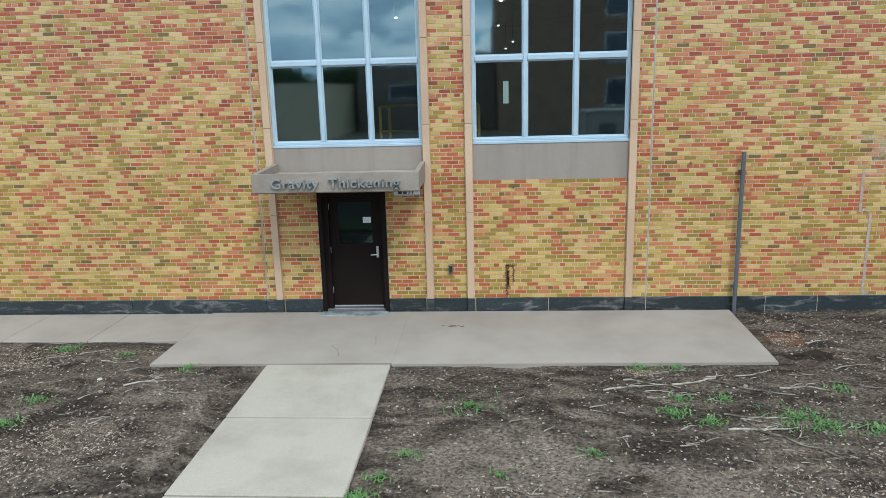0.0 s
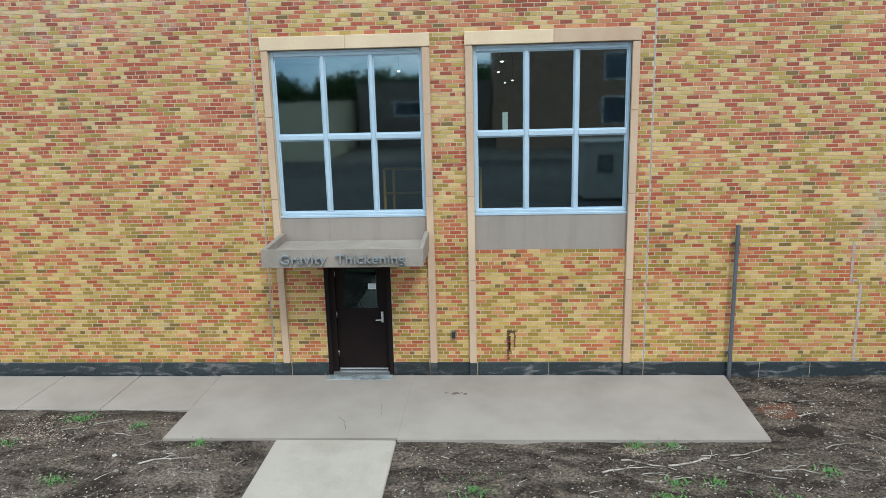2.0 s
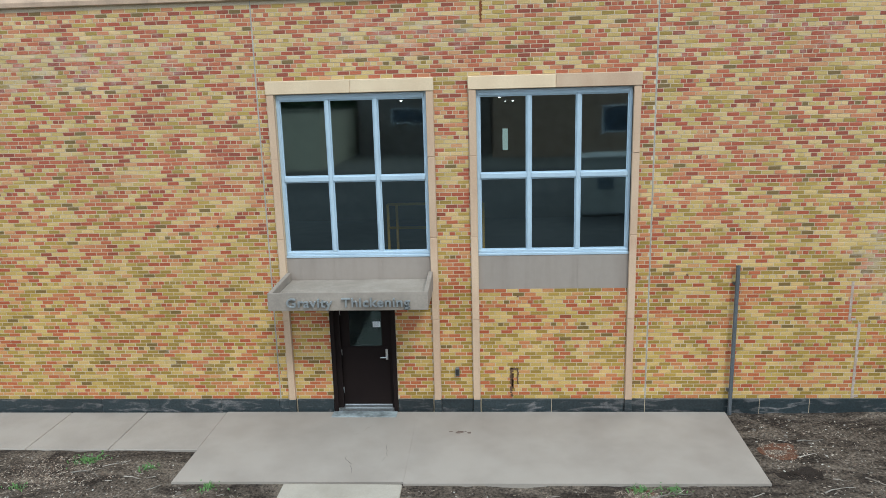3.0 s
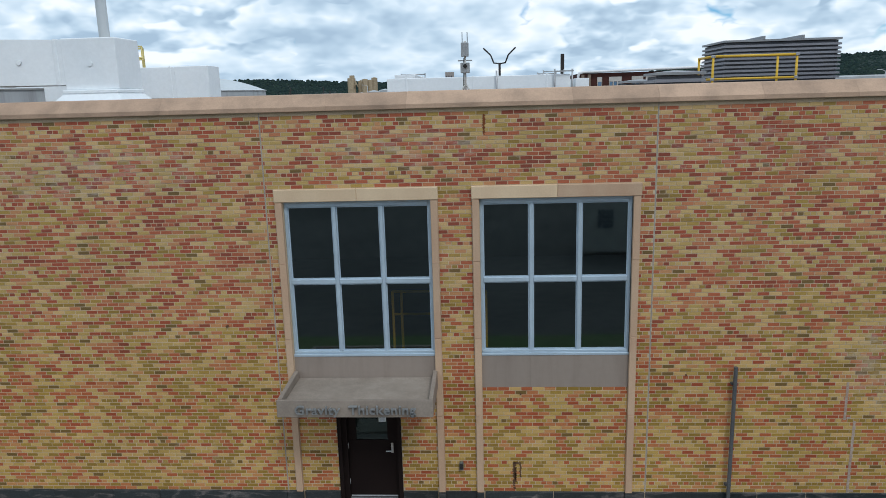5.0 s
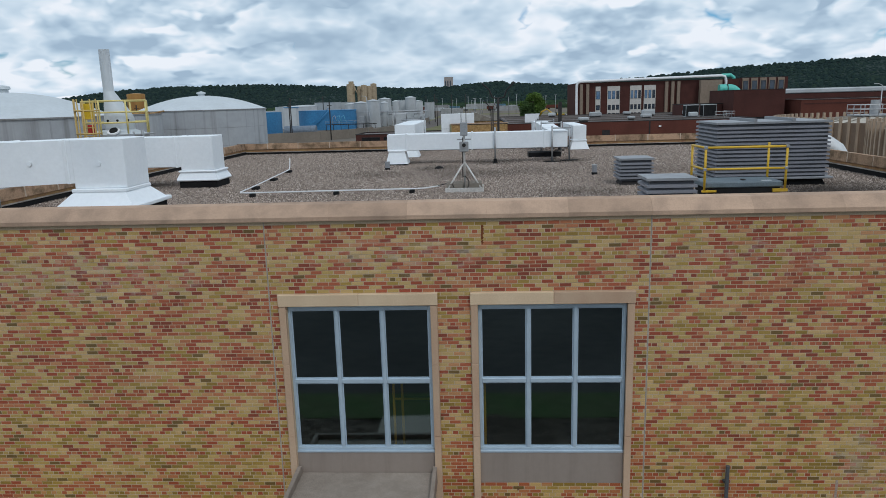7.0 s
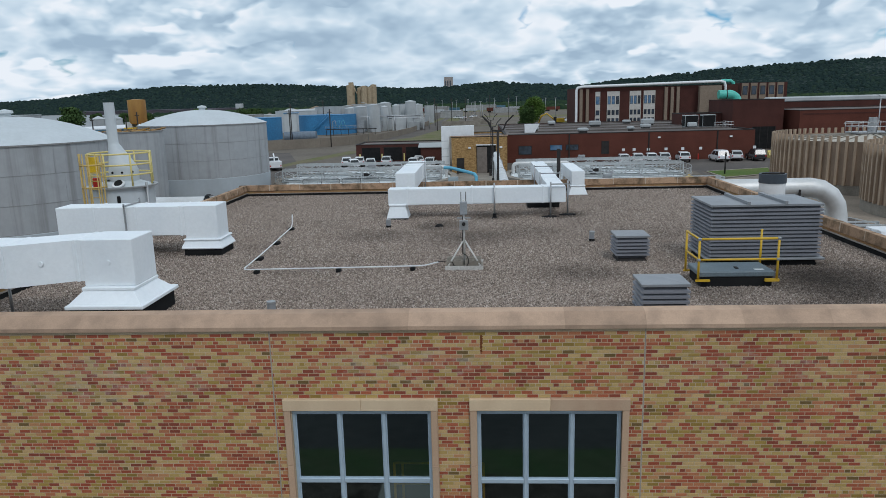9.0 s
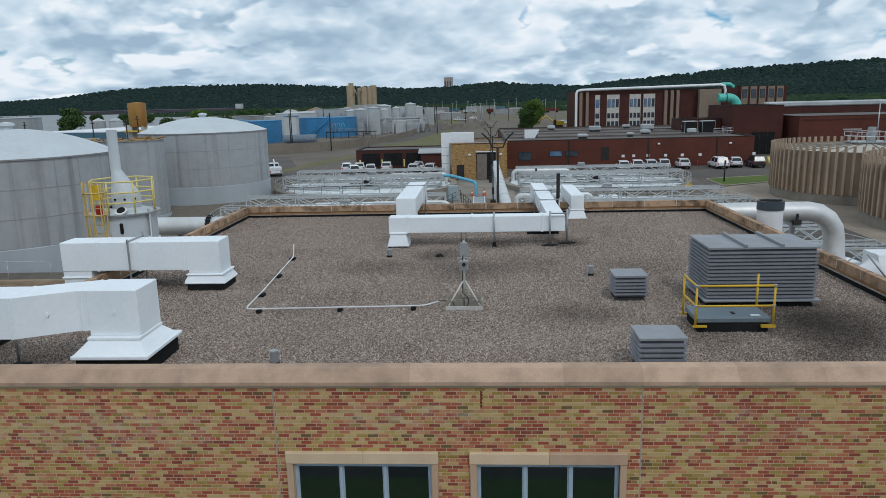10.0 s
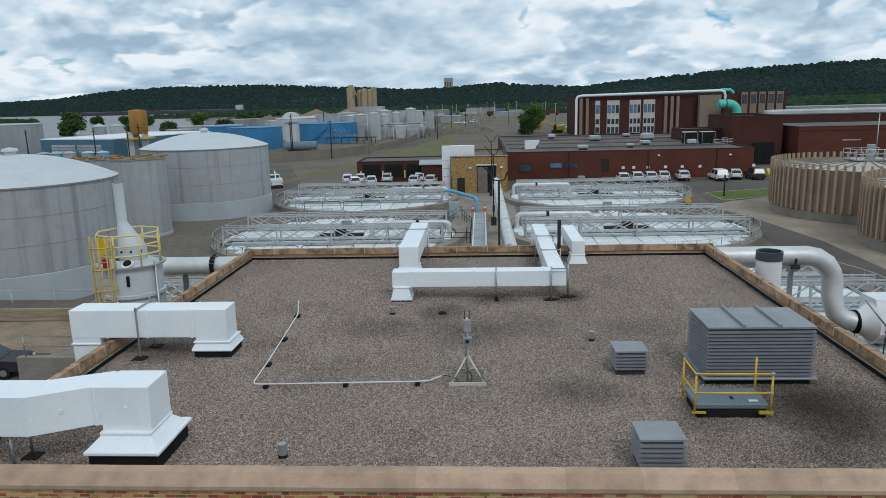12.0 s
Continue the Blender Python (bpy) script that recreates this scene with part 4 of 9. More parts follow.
def run_mark(x, z0, z1, w, seed):
    """A ragged run of rust down the brick face."""
    rng = random.Random(seed)
    bm = bmesh.new()
    prev, z, n = None, z1, int((z1 - z0) / 0.012)
    for k in range(n + 1):
        a = w * rng.uniform(0.7, 1.5) * (1.0 if rng.random() < 0.9 else 0.3)
        o = rng.uniform(-0.3, 0.3) * w
        cur = (bm.verts.new((x + o - a / 2, -0.0032, z)), bm.verts.new((x + o + a / 2, -0.0032, z)))
        if prev:
            bm.faces.new((prev[0], cur[0], cur[1], prev[1]))
        prev = cur
        z -= 0.012
    return bm


for x, z0, z1, w in ((0.585, 0.25, 0.80, 0.05), (0.64, 0.755, 0.805, 0.09), (0.695, 0.50, 0.80, 0.028), (0.61, 0.4, 0.7, 0.03)):
    solo("rust_streak", run_mark(x, z0, z1, w, int(x * 1000)), RUSTSTAIN, "dark rusty stain of a removed pipe on brick", "stain", group="rust runs")
solo("rust_streak", run_mark(0.127, 6.66, 7.0, 0.035, 4), mat("orange_rust", (0.22, 0.075, 0.03), rough=0.9), "rust streak under a coping stone", "stain", group="rust runs")
for x, z0, z1 in ((6.47, 0.22, 1.60), (6.30, 1.62, 2.32)):
    solo("sealed_crack", B((x - 0.022, x + 0.022, -0.0032, -0.0022, z0, z1), (x + 0.03, x + 0.1, -0.0032, -0.0022, z0 + 0.02, z0 + 0.06)), mat("patched_mortar", (0.46, 0.38, 0.33), (0.36, 0.26, 0.2), rough=0.9, big=12), "pale mortar ghost of a removed pipe", "patch")


# ---- parapet and roof ----
BX0, BX1, BY1 = -10.95, 10.45, 20.55


def coping():
    th = thing("coping", (0, 0, 0), "weathered pink sandstone coping stones on the parapet", "coping", kind="structure")
    rng = random.Random(8)
    prof = [(-0.075, 7.125), (-0.075, 7.195), (0.11, 7.385), (0.33, 7.40), (0.345, 7.14), (0.30, 7.125)]
    # front stones
    xs = [WX0 - 0.06, -9.3, -7.0, -5.25, -3.62, -2.47, -1.13, 0.20, 1.56, 2.93, 4.55, 6.0, 7.5, 9.0, WX1 + 0.06]
    for a, b in zip(xs, xs[1:]):
        bm = bmesh.new()
        d = rng.uniform(-0.0015, 0.0015)
        prism(bm, [(y + d, z + d * 0.5) for y, z in prof], "x", a + 0.0008, b - 0.0008)
        part("coping_stone", bm, COPING, th)
    part("joint", B((WX0, WX1, -0.06, 0.31, 7.118, 7.1245)), MORTAR, th)
    pale = mat("coping_mortar", (0.58, 0.47, 0.37), (0.42, 0.33, 0.25), rough=0.9, big=5)

    def joint(at, axis):
        """A pale mortar bead over a joint between two side stones."""
        bm = bmesh.new()
        grown = [(p[0] + (0.003 if p[0] > 0.2 else -0.003), p[1] - 0.03 + (0.004 if p[1] > 7.3 else 0.0)) for p in prof]
        if axis == "x":
            prism(bm, [(BY1 - p[0], p[1]) for p in grown], "x", at - 0.026, at + 0.026)
            part("mortar_joint", bm, pale, th)
            return
        for x, sgn in ((BX0, 1), (BX1, -1)):
            bm = bmesh.new()
            prism(bm, [(x + sgn * p[0], p[1]) for p in grown], "y", at - 0.026, at + 0.026)
            part("mortar_joint", bm, pale, th)

    y = 0.36
    while y < BY1 - 0.4:
        b = min(y + 1.32, BY1 - 0.36)
        for x, sgn in ((BX0, 1), (BX1, -1)):
            bm = bmesh.new()
            d = rng.uniform(-0.006, 0.006)
            prism(bm, [(x + sgn * (p[0] + d), p[1] - 0.03 + d) for p in prof], "y", y + 0.006, b - 0.006)
            part("coping_stone", bm, COPING_OLD, th)
        if b < BY1 - 0.5:
            joint(b, "y")
        y = b
    x = BX0 - 0.06
    while x < BX1:
        b = min(x + 1.42, BX1 + 0.06)
        bm = bmesh.new()
        d = rng.uniform(-0.006, 0.006)
        prism(bm, [(BY1 - p[0] + d, p[1] - 0.03 + d) for p in prof], "x", x + 0.006, b - 0.006)
        part("coping_stone", bm, COPING_OLD, th)
        if b < BX1:
            joint(b, "x")
        x = b
    return th


coping()
for nm, b, lab in (("wall_west", (BX0, BX0 + 0.30, 0.301, BY1, -0.3, 7.09), "brick side wall of the hall"), ("wall_east", (BX1 - 0.30, BX1, 0.301, BY1, -0.3, 7.09), "brick side wall of the hall"), ("wall_back", (BX0 + 0.301, BX1 - 0.301, BY1 - 0.30, BY1, -0.3, 7.09), "brick back wall of the hall")):
    solo(nm, B(b), mat("plain_brick_" + nm, (0.40, 0.26, 0.12), (0.3, 0.16, 0.09), rough=0.85, big=3, fine=15), lab, "wall", kind="structure")
IX0, IX1, IY1 = BX0 + 0.301, BX1 - 0.301, BY1 - 0.301


def roof():
    bm = bmesh.new()
    n = 120
    rows = []
    for j in range(n + 1):
        y = 0.301 + (IY1 - 0.301) * j / n
        rows.append([bm.verts.new((IX0 + (IX1 - IX0) * i / n, y, RZ + noise.fractal((i * 0.09, j * 0.09, 5), 0.9, 2, 3) * 0.012)) for i in range(n + 1)])
    for a, b in zip(rows, rows[1:]):
        for i in range(n):
            bm.faces.new((a[i], a[i + 1], b[i + 1], b[i])).smooth = True
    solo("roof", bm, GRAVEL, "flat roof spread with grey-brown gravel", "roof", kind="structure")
    solo("ceiling", B((IX0, IX1, 0.301, IY1, 6.3, 6.7)), ROOM, "plain ceiling of the hall", "ceiling", kind="structure")
    fl = bmesh.new()
    for b in ((IX0, IX1, IY1 - 0.035, IY1 - 0.002, RZ - 0.05, RZ + 0.10), (IX0 + 0.002, IX0 + 0.035, 0.31, IY1 - 0.036, RZ - 0.05, RZ + 0.13), (IX1 - 0.035, IX1 - 0.002, 0.31, IY1 - 0.036, RZ - 0.05, RZ + 0.13)):
        box(fl, *b)
    rg = bmesh.new()
    for b in ((IX0, IX1, IY1 - 0.052, IY1 - 0.002, RZ + 0.101, RZ + 0.125), (IX0 + 0.002, IX0 + 0.052, 0.31, IY1 - 0.053, RZ + 0.131, RZ + 0.155), (IX1 - 0.052, IX1 - 0.002, 0.31, IY1 - 0.053, RZ + 0.131, RZ + 0.155)):
        box(rg, *b)
    solo("flashing_bar", rg, mat("pale_clamp_bar", (0.42, 0.38, 0.34), (0.22, 0.19, 0.165), rough=0.6, big=1.5), "pale metal clamping bar over the bitumen flashing", "trim", kind="structure")
    solo("flashing", fl, BLACK, "black bitumen flashing along the parapet foot", "flashing", kind="structure")
    # loose gravel stones over the sheet
    rng = random.Random(11)
    verts, faces = [], []
    for _ in range(200000):
        y = 0.4 + (IY1 - 0.5) * rng.random() ** 1.25
        x = rng.uniform(IX0 + 0.05, IX1 - 0.05)
        s = rng.uniform(0.009, 0.023)
        a = rng.uniform(0, 6.28)
        i = len(verts)
        z = RZ + 0.006
        for k in range(3):
            w = a + 2.09 * k
            verts.append((x + s * math.cos(w) * 1.2, y + s * math.sin(w), z - 0.004))
        verts.append((x + rng.uniform(-0.3, 0.3) * s, y + rng.uniform(-0.3, 0.3) * s, z + s * 1.15))
        faces += [(i, i + 1, i + 3), (i + 1, i + 2, i + 3), (i + 2, i, i + 3)]
    me = bpy.data.meshes.new("gravel")
    me.from_pydata(verts, [], faces)
    me.materials.append(STONES_I)
    tagged(new("gravel", me), "loose grey and brown gravel stones on the roof", "gravel", kind="stuff")


def island_mat(name, stops, rough=0.9):
    """Colour chosen piece by piece."""
    mt = bpy.data.materials.new(name)
    mt.use_nodes = True
    nt = mt.node_tree
    bs = nt.nodes["Principled BSDF"]
    ge, cr = nt.nodes.new("ShaderNodeNewGeometry"), nt.nodes.new("ShaderNodeValToRGB")
    while len(cr.color_ramp.elements) < len(stops):
        cr.color_ramp.elements.new(0.5)
    for e, (p, c) in zip(cr.color_ramp.elements, stops):
        e.position, e.color = p, (*c, 1)
    nt.links.new(ge.outputs["Random Per Island"], cr.inputs[0])
    nt.links.new(cr.outputs[0], bs.inputs["Base Color"])
    bs.inputs["Roughness"].default_value = rough
    return mt


STONES_I = island_mat("gravel_stones", [(0.0, (0.103, 0.079, 0.065)), (0.4, (0.267, 0.211, 0.173)), (0.75, (0.418, 0.340, 0.287)), (1.0, (0.64, 0.56, 0.495))])
def darken_stones(mt):
    """Let the dark roof spots darken the loose stones too."""
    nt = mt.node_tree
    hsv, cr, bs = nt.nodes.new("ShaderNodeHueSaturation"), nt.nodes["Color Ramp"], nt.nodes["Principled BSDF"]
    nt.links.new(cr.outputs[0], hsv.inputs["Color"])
    nt.links.new(dark_spots(nt, None), hsv.inputs["Value"])
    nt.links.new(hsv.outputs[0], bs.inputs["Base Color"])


darken_stones(STONES_I)
roof()

# ---- hall interior seen through the windows ----
solo("floor", B((IX0, IX1, 0.301, IY1, -0.3, 0.0)), mat("hall_floor", (0.16, 0.14, 0.12), rough=0.6), "plain hall floor", "floor", kind="structure")
solo("inner_lining", B((IX0 + 0.001, IX1 - 0.001, IY1 - 0.05, IY1 - 0.001, 0.001, 6.299)), ROOM, "plain brown back wall of the hall", "wall", kind="structure")
rail = thing("inner_railing", (-1.78, 2.06, 2.35), "yellow pipe guard railing inside the hall window", "railing")
part("rail", T(([(0, 0, 1.1), (1.9, 0, 1.1)], 0.028), ([(0, 0, 0.62), (1.9, 0, 0.62)], 0.028)), YELLOW, rail)
for x in (0.0, 0.18, 0.95, 1.9):
    part("post", T(([(x, 0, -2.35), (x, 0, 1.1)], 0.028)), YELLOW, rail)
for x, y, z in ((0.62, 9.02, 5.48), (1.2, 13.8, 5.33), (0.60, 3.96, 5.55), (1.05, 17.5, 5.3), (-1.87, 5.89, 5.47)):
    lamp = thing("pendant_lamp", (x, y, z), "small lit bell pendant lamp hanging from the hall ceiling", "lamp", "pendant lamps")
    bm = bmesh.new()
    lathe(bm, [(0.0, -0.045), (0.03, -0.035), (0.042, 0.0), (0.02, 0.03), (0.0, 0.035)], 14)
    part("bulb", bm, TUBE, lamp)
    bm = bmesh.new()
    lathe(bm, [(0.105, -0.015), (0.095, 0.02), (0.05, 0.055), (0.02, 0.085), (0.0, 0.085)], 16)
    part("shade", bm, LOUVER, lamp, "grey bell reflector")
    part("cord", T(([(0, 0, 0.08), (0, 0, 6.3 - z)], 0.01)), DARK, lamp)
slot = thing("door_slot", (1.12, IY1 - 0.06, 3.1), "narrow daylit slot window in the far wall of the hall", "window")
part("slot_pane", B((-0.12, 0.12, -0.02, 0.0, 0.0, 0.95)), SLOT, slot)
part("slot_frame", B((-0.15, -0.121, -0.03, 0.0, -0.03, 0.98), (0.121, 0.15, -0.03, 0.0, -0.03, 0.98)), DARK, slot)


# ---- litter on the soil ----
def weeds():
    rng = random.Random(21)
    spots = [(0.02, -3.8, 0.35, 60), (2.45, -3.95, 0.2, 70), (2.75, -4.15, 0.16, 50), (3.75, -4.0, 0.3, 90), (4.0, -4.25, 0.35, 100), (4.5, -4.3, 0.2, 40), (-6.25, -1.75, 0.22, 90), (-3.98, -2.58, 0.16, 40), (2.3, -2.6, 0.18, 50), (2.77, -2.57, 0.15, 40), (-0.84, -5.42, 0.14, 30), (-1.0, -5.75, 0.16, 60),
             (-5.5, -4.25, 0.18, 50), (-5.55, -3.6, 0.16, 40), (1.35, -4.85, 0.12, 25), (3.1, -3.5, 0.14, 30), (0.35, -5.35, 0.08, 14), (-5.2, -2.0, 0.14, 25), (2.6, -3.55, 0.18, 35), (-6.9, -2.6, 0.12, 20), (4.6, -3.2, 0.14, 30), (5.2, -4.0, 0.2, 40), (-0.6, -4.9, 0.12, 20)]
    verts, faces = [], []
    for sx, sy, r, n in spots:
        for _ in range(int(n * 1.6)):
            d, a = abs(rng.gauss(0, r * 0.55)), rng.uniform(0, 6.28)
            x, y = sx + d * math.cos(a) * 1.3, sy + d * math.sin(a)
            z = soil_height(x, y) - 0.004
            h, w, b = rng.uniform(0.012, 0.06), rng.uniform(0.004, 0.011), rng.uniform(0, 6.28)
            lx, ly = math.cos(b), math.sin(b)
            reach = rng.uniform(0.03, 0.11)
            i = len(verts)
            verts += [(x - ly * w, y + lx * w, z), (x + ly * w, y - lx * w, z), (x + lx * reach * 0.55 + ly * w, y + ly * reach * 0.55 - lx * w, z + h), (x + lx * reach * 0.55 - ly * w, y + ly * reach * 0.55 + lx * w, z + h), (x + lx * reach, y + ly * reach, z + h * 0.65)]
            faces += [(i, i + 1, i + 2, i + 3), (i + 3, i + 2, i + 4)]
    me = bpy.data.meshes.new("weeds")
    me.from_pydata(verts, [], faces)
    me.materials.append(WEED)
    tagged(new("weeds", me), "low tufts of bright green weeds on bare soil", "weeds", kind="stuff")


def sticks():
    rng = random.Random(5)
    extra = []
    for x, y, ang, ln in ((3.0, -4.0, -28, 1.1), (3.1, -4.35, 14, 0.95), (4.55, -4.75, 8, 0.8), (2.2, -3.35, 2, 0.75), (3.35, -2.9, -6, 0.6), (4.2, -2.75, 3, 0.55), (1.55, -4.6, 28, 0.25)):
        for k in range(3):
            px, py = x + rng.uniform(-0.05, 0.25) * math.cos(radians(ang)), y + rng.uniform(-0.05, 0.25) * math.sin(radians(ang))
            extra.append((px, py, ang + rng.uniform(-35, 35), ln * rng.uniform(0.25, 0.5)))
    runs = extra + [(1.7, -3.3, 10, 0.9), (2.2, -3.5, -15, 0.8), (2.6, -3.1, 5, 1.1), (3.1, -2.95, -8, 1.3), (3.0, -3.9, -35, 1.0), (3.2, -4.3, -48, 1.2), (2.9, -4.35, 12, 1.0), (3.5, -2.8, 8, 0.7), (3.6, -4.5, 60, 0.4), (2.0, -3.0, 0, 0.9), (3.4, -4.1, 22, 0.7), (4.4, -4.9, 10, 0.9), (1.1, -4.95, 25, 0.3), (1.25, -5.85, -8, 0.5),
            (4.6, -3.0, -20, 0.8), (4.9, -1.6, 5, 0.5), (5.1, -1.1, 12, 0.6), (5.6, -2.2, -30, 0.6), (4.85, -2.6, 0, 0.6), (3.9, -3.2, -12, 0.9), (-4.6, -3.2, 12, 0.9), (-4.3, -2.9, -4, 0.7), (-5.4, -2.3, 15, 0.6), (-5.9, -2.0, 30, 0.5), (-6.3, -2.2, 8, 0.8), (-5.0, -3.6, 55, 0.35), (-3.9, -3.4, 5, 0.5), (0.3, -5.6, 5, 0.5), (2.4, -2.75, -3, 0.8)]
    for _ in range(210):
        x, y = rng.choice((rng.uniform(0.2, 7.5), rng.uniform(1.2, 5.5), rng.uniform(-9, -3.2))), rng.uniform(-6.4, -0.6)
        if not on_slab(x, y):
            runs.append((x, y, rng.uniform(-75, 75), rng.uniform(0.08, 0.34)))
    for x, y, ang, ln in runs:
        ln *= 0.8
        if on_slab(x, y):
            continue
        a = radians(ang)
        n = max(3, int(ln / 0.10))
        pts = []
        px, py = 0.0, 0.0
        for k in range(n + 1):
            pts.append((px, py, 0.012 + soil_height(x + px, y + py) - soil_height(x, y)))
            a += rng.gauss(0, 0.2)
            px += math.cos(a) * ln / n
            py += math.sin(a) * ln / n
        bm = bmesh.new()
        r = 0.005 + 0.011 * min(ln, 1.0)
        tube(bm, pts, r, 6, r * 0.45)
        if ln > 0.6:
            m = pts[n // 2]
            tube(bm, [m, (m[0] + 0.08, m[1] + 0.06, m[2] + 0.012), (m[0] + 0.2, m[1] + 0.10, m[2] + 0.006)], r * 0.6, 5, r * 0.2)
        solo("stick", bm, TWIG, "bleached dead stick lying on the soil", "stick", group="dead sticks", loc=(x, y, soil_height(x, y)))


def litter():
    rng = random.Random(31)
    for nm, mt, n, lo, hi, lab in (("pebble", island_mat("pebbles", [(0, (0.10, 0.08, 0.065)), (0.7, (0.25, 0.21, 0.17)), (0.93, (0.38, 0.34, 0.29)), (1, (0.52, 0.48, 0.42))]), 8000, 0.003, 0.014, "small pale pebbles scattered over the soil"), ("wood_chip", island_mat("chips", [(0, (0.05, 0.036, 0.028)), (0.6, (0.16, 0.108, 0.076)), (0.9, (0.34, 0.27, 0.205)), (1, (0.48, 0.40, 0.32))]), 26000, 0.006, 0.022, "wood chips and bark scraps scattered over the soil")):
        verts, faces = [], []
        for _ in range(n):
            x, y = rng.uniform(-9.5, 9.5), -7.4 + 7.3 * rng.random()
            if nm == "wood_chip" and rng.random() < 0.45:
                cx, cy, cr = rng.choice(((-5.0, -5.2, 0.8), (-4.4, -4.6, 0.7), (3.4, -5.6, 0.9), (4.8, -5.2, 0.8), (-6.6, -2.2, 0.7), (0.4, -6.0, 0.6), (4.6, -1.4, 0.3), (2.3, -2.65, 0.2), (6.4, -3.0, 0.8)))
                x, y = rng.gauss(cx, cr * 0.6), rng.gauss(cy, cr * 0.4)
                if y < -7.4 or y > -0.1:
                    continue
            if on_slab(x, y):
                continue
            s, a = rng.uniform(lo, hi), rng.uniform(0, 6.28)
            if rng.random() < 0.012 and nm == "pebble":
                s *= 2.6
            z = soil_height(x, y)
            i = len(verts)
            fl = 0.5 if nm == "pebble" else 0.22
            w = 1.0 if nm == "pebble" else 0.4
            if nm == "wood_chip" and rng.random() < 0.12:
                s, w, fl = s * rng.uniform(1.6, 3.6), 0.09, 0.07
            c, q = math.cos(a), math.sin(a)
            for u, v, t in ((-1, -w, -0.2), (1, -w, -0.2), (1, w, -0.2), (-1, w, -0.2), (-0.6, -w * 0.6, fl), (0.6, -w * 0.6, fl), (0.6, w * 0.6, fl), (-0.6, w * 0.6, fl)):
                verts.append((x + s * (u * c - v * q), y + s * (u * q + v * c), z + 0.003 + s * t))
            faces += [(i + 4, i + 5, i + 6, i + 7), (i, i + 1, i + 5, i + 4), (i + 1, i + 2, i + 6, i + 5), (i + 2, i + 3, i + 7, i + 6), (i + 3, i, i + 4, i + 7)]
        me = bpy.data.meshes.new(nm)
        me.from_pydata(verts, [], faces)
        me.materials.append(mt)
        tagged(new(nm + "s", me), lab, nm.replace("_", " "), kind="stuff")


weeds(), sticks(), litter()


# ---- wear on the concrete ----
def crack(pts, w):
    """A thin dark crack along points on the slab."""
    rng = random.Random(int(pts[0][0] * 100))
    bm = bmesh.new()
    fine = []
    for (xa, ya), (xb, yb) in zip(pts, pts[1:]):
        n = max(2, int(math.hypot(xb - xa, yb - ya) / 0.06))
        fine += [(xa + (xb - xa) * k / n + rng.gauss(0, 0.008), ya + (yb - ya) * k / n + rng.gauss(0, 0.008)) for k in range(n)]
    fine.append(pts[-1])
    prev = None
    for i, (x, y) in enumerate(fine):
        d = w * rng.uniform(0.5, 1.3)
        cur = (bm.verts.new((x - d * 0.6, y - d, 0.0022)), bm.verts.new((x + d * 0.6, y + d, 0.0022)))
        if prev:
            bm.faces.new((prev[0], prev[1], cur[1], cur[0]))
        prev = cur
    bmesh.ops.recalc_face_normals(bm, faces=bm.faces)
    return bm


CRACK = mat("crack_dirt", (0.12, 0.095, 0.08), (0.17, 0.14, 0.115), rough=0.95, big=8)
for pts in ([(-1.95, -1.45), (-2.1, -1.72), (-1.95, -1.98), (-1.92, -2.2)], [(-1.84, -0.62), (-1.98, -0.84), (-2.16, -1.02)], [(-1.5, -1.3), (-1.45, -1.65), (-1.52, -1.9)]):
    solo("slab_crack", crack(pts, 0.004), CRACK, "thin dark crack across the concrete apron", "crack", group="apron cracks")


def blot(r, seed):
    bm = bmesh.new()
    rng = random.Random(seed)
    ph = [rng.uniform(0, 6.28) for _ in range(4)]
    vs = []
    for k in range(40):
        a = 6.283 * k / 40
        q = r * (1 + 0.18 * math.sin(2 * a + ph[0]) + 0.13 * math.sin(3 * a + ph[1]) + 0.08 * math.sin(7 * a + ph[2]) + 0.05 * math.sin(13 * a + ph[3]))
        vs.append(bm.verts.new((q * 1.5 * math.cos(a), q * math.sin(a), 0)))
    bm.faces.new(vs)
    return bm


STAIN = mat("damp_stain", (0.10, 0.066, 0.054), (0.2, 0.15, 0.12), rough=0.8, big=3, bump=0.05)
for x, y, r in ((-0.32, -0.86, 0.045), (-0.16, -0.88, 0.028), (-0.47, -0.84, 0.02), (-0.22, -0.83, 0.014)):
    solo("damp_spot", blot(r, int(x * 50 + 300)), STAIN, "dark damp stain on the concrete apron", "stain", group="apron stains", loc=(x, y, 0.0015))
for x, y, r, col, lab in ((4.75, -2.1, 0.2, (0.035, 0.026, 0.021), "damp dark patch of soil beside the apron"), (4.7, -1.4, 0.22, (0.14, 0.065, 0.04), "rust-red patch of brick dust on the soil"), (2.35, -2.62, 0.1, (0.14, 0.065, 0.04), "rust-red patch of brick dust on the soil")):
    bm = blot(r, int(x * 40))
    bmesh.ops.triangulate(bm, faces=bm.faces)
    bmesh.ops.subdivide_edges(bm, edges=bm.edges, cuts=2)
    for v in bm.verts:
        v.co.z = soil_height(x + v.co.x, y + v.co.y) + 0.006
    solo("soil_patch", bm, mat("patch_" + str(int(x * 10)), col, rough=0.9, big=6, fine=40, bump=0.8, grit=0.4), lab, "soil patch", group="soil patches", loc=(x, y, 0))
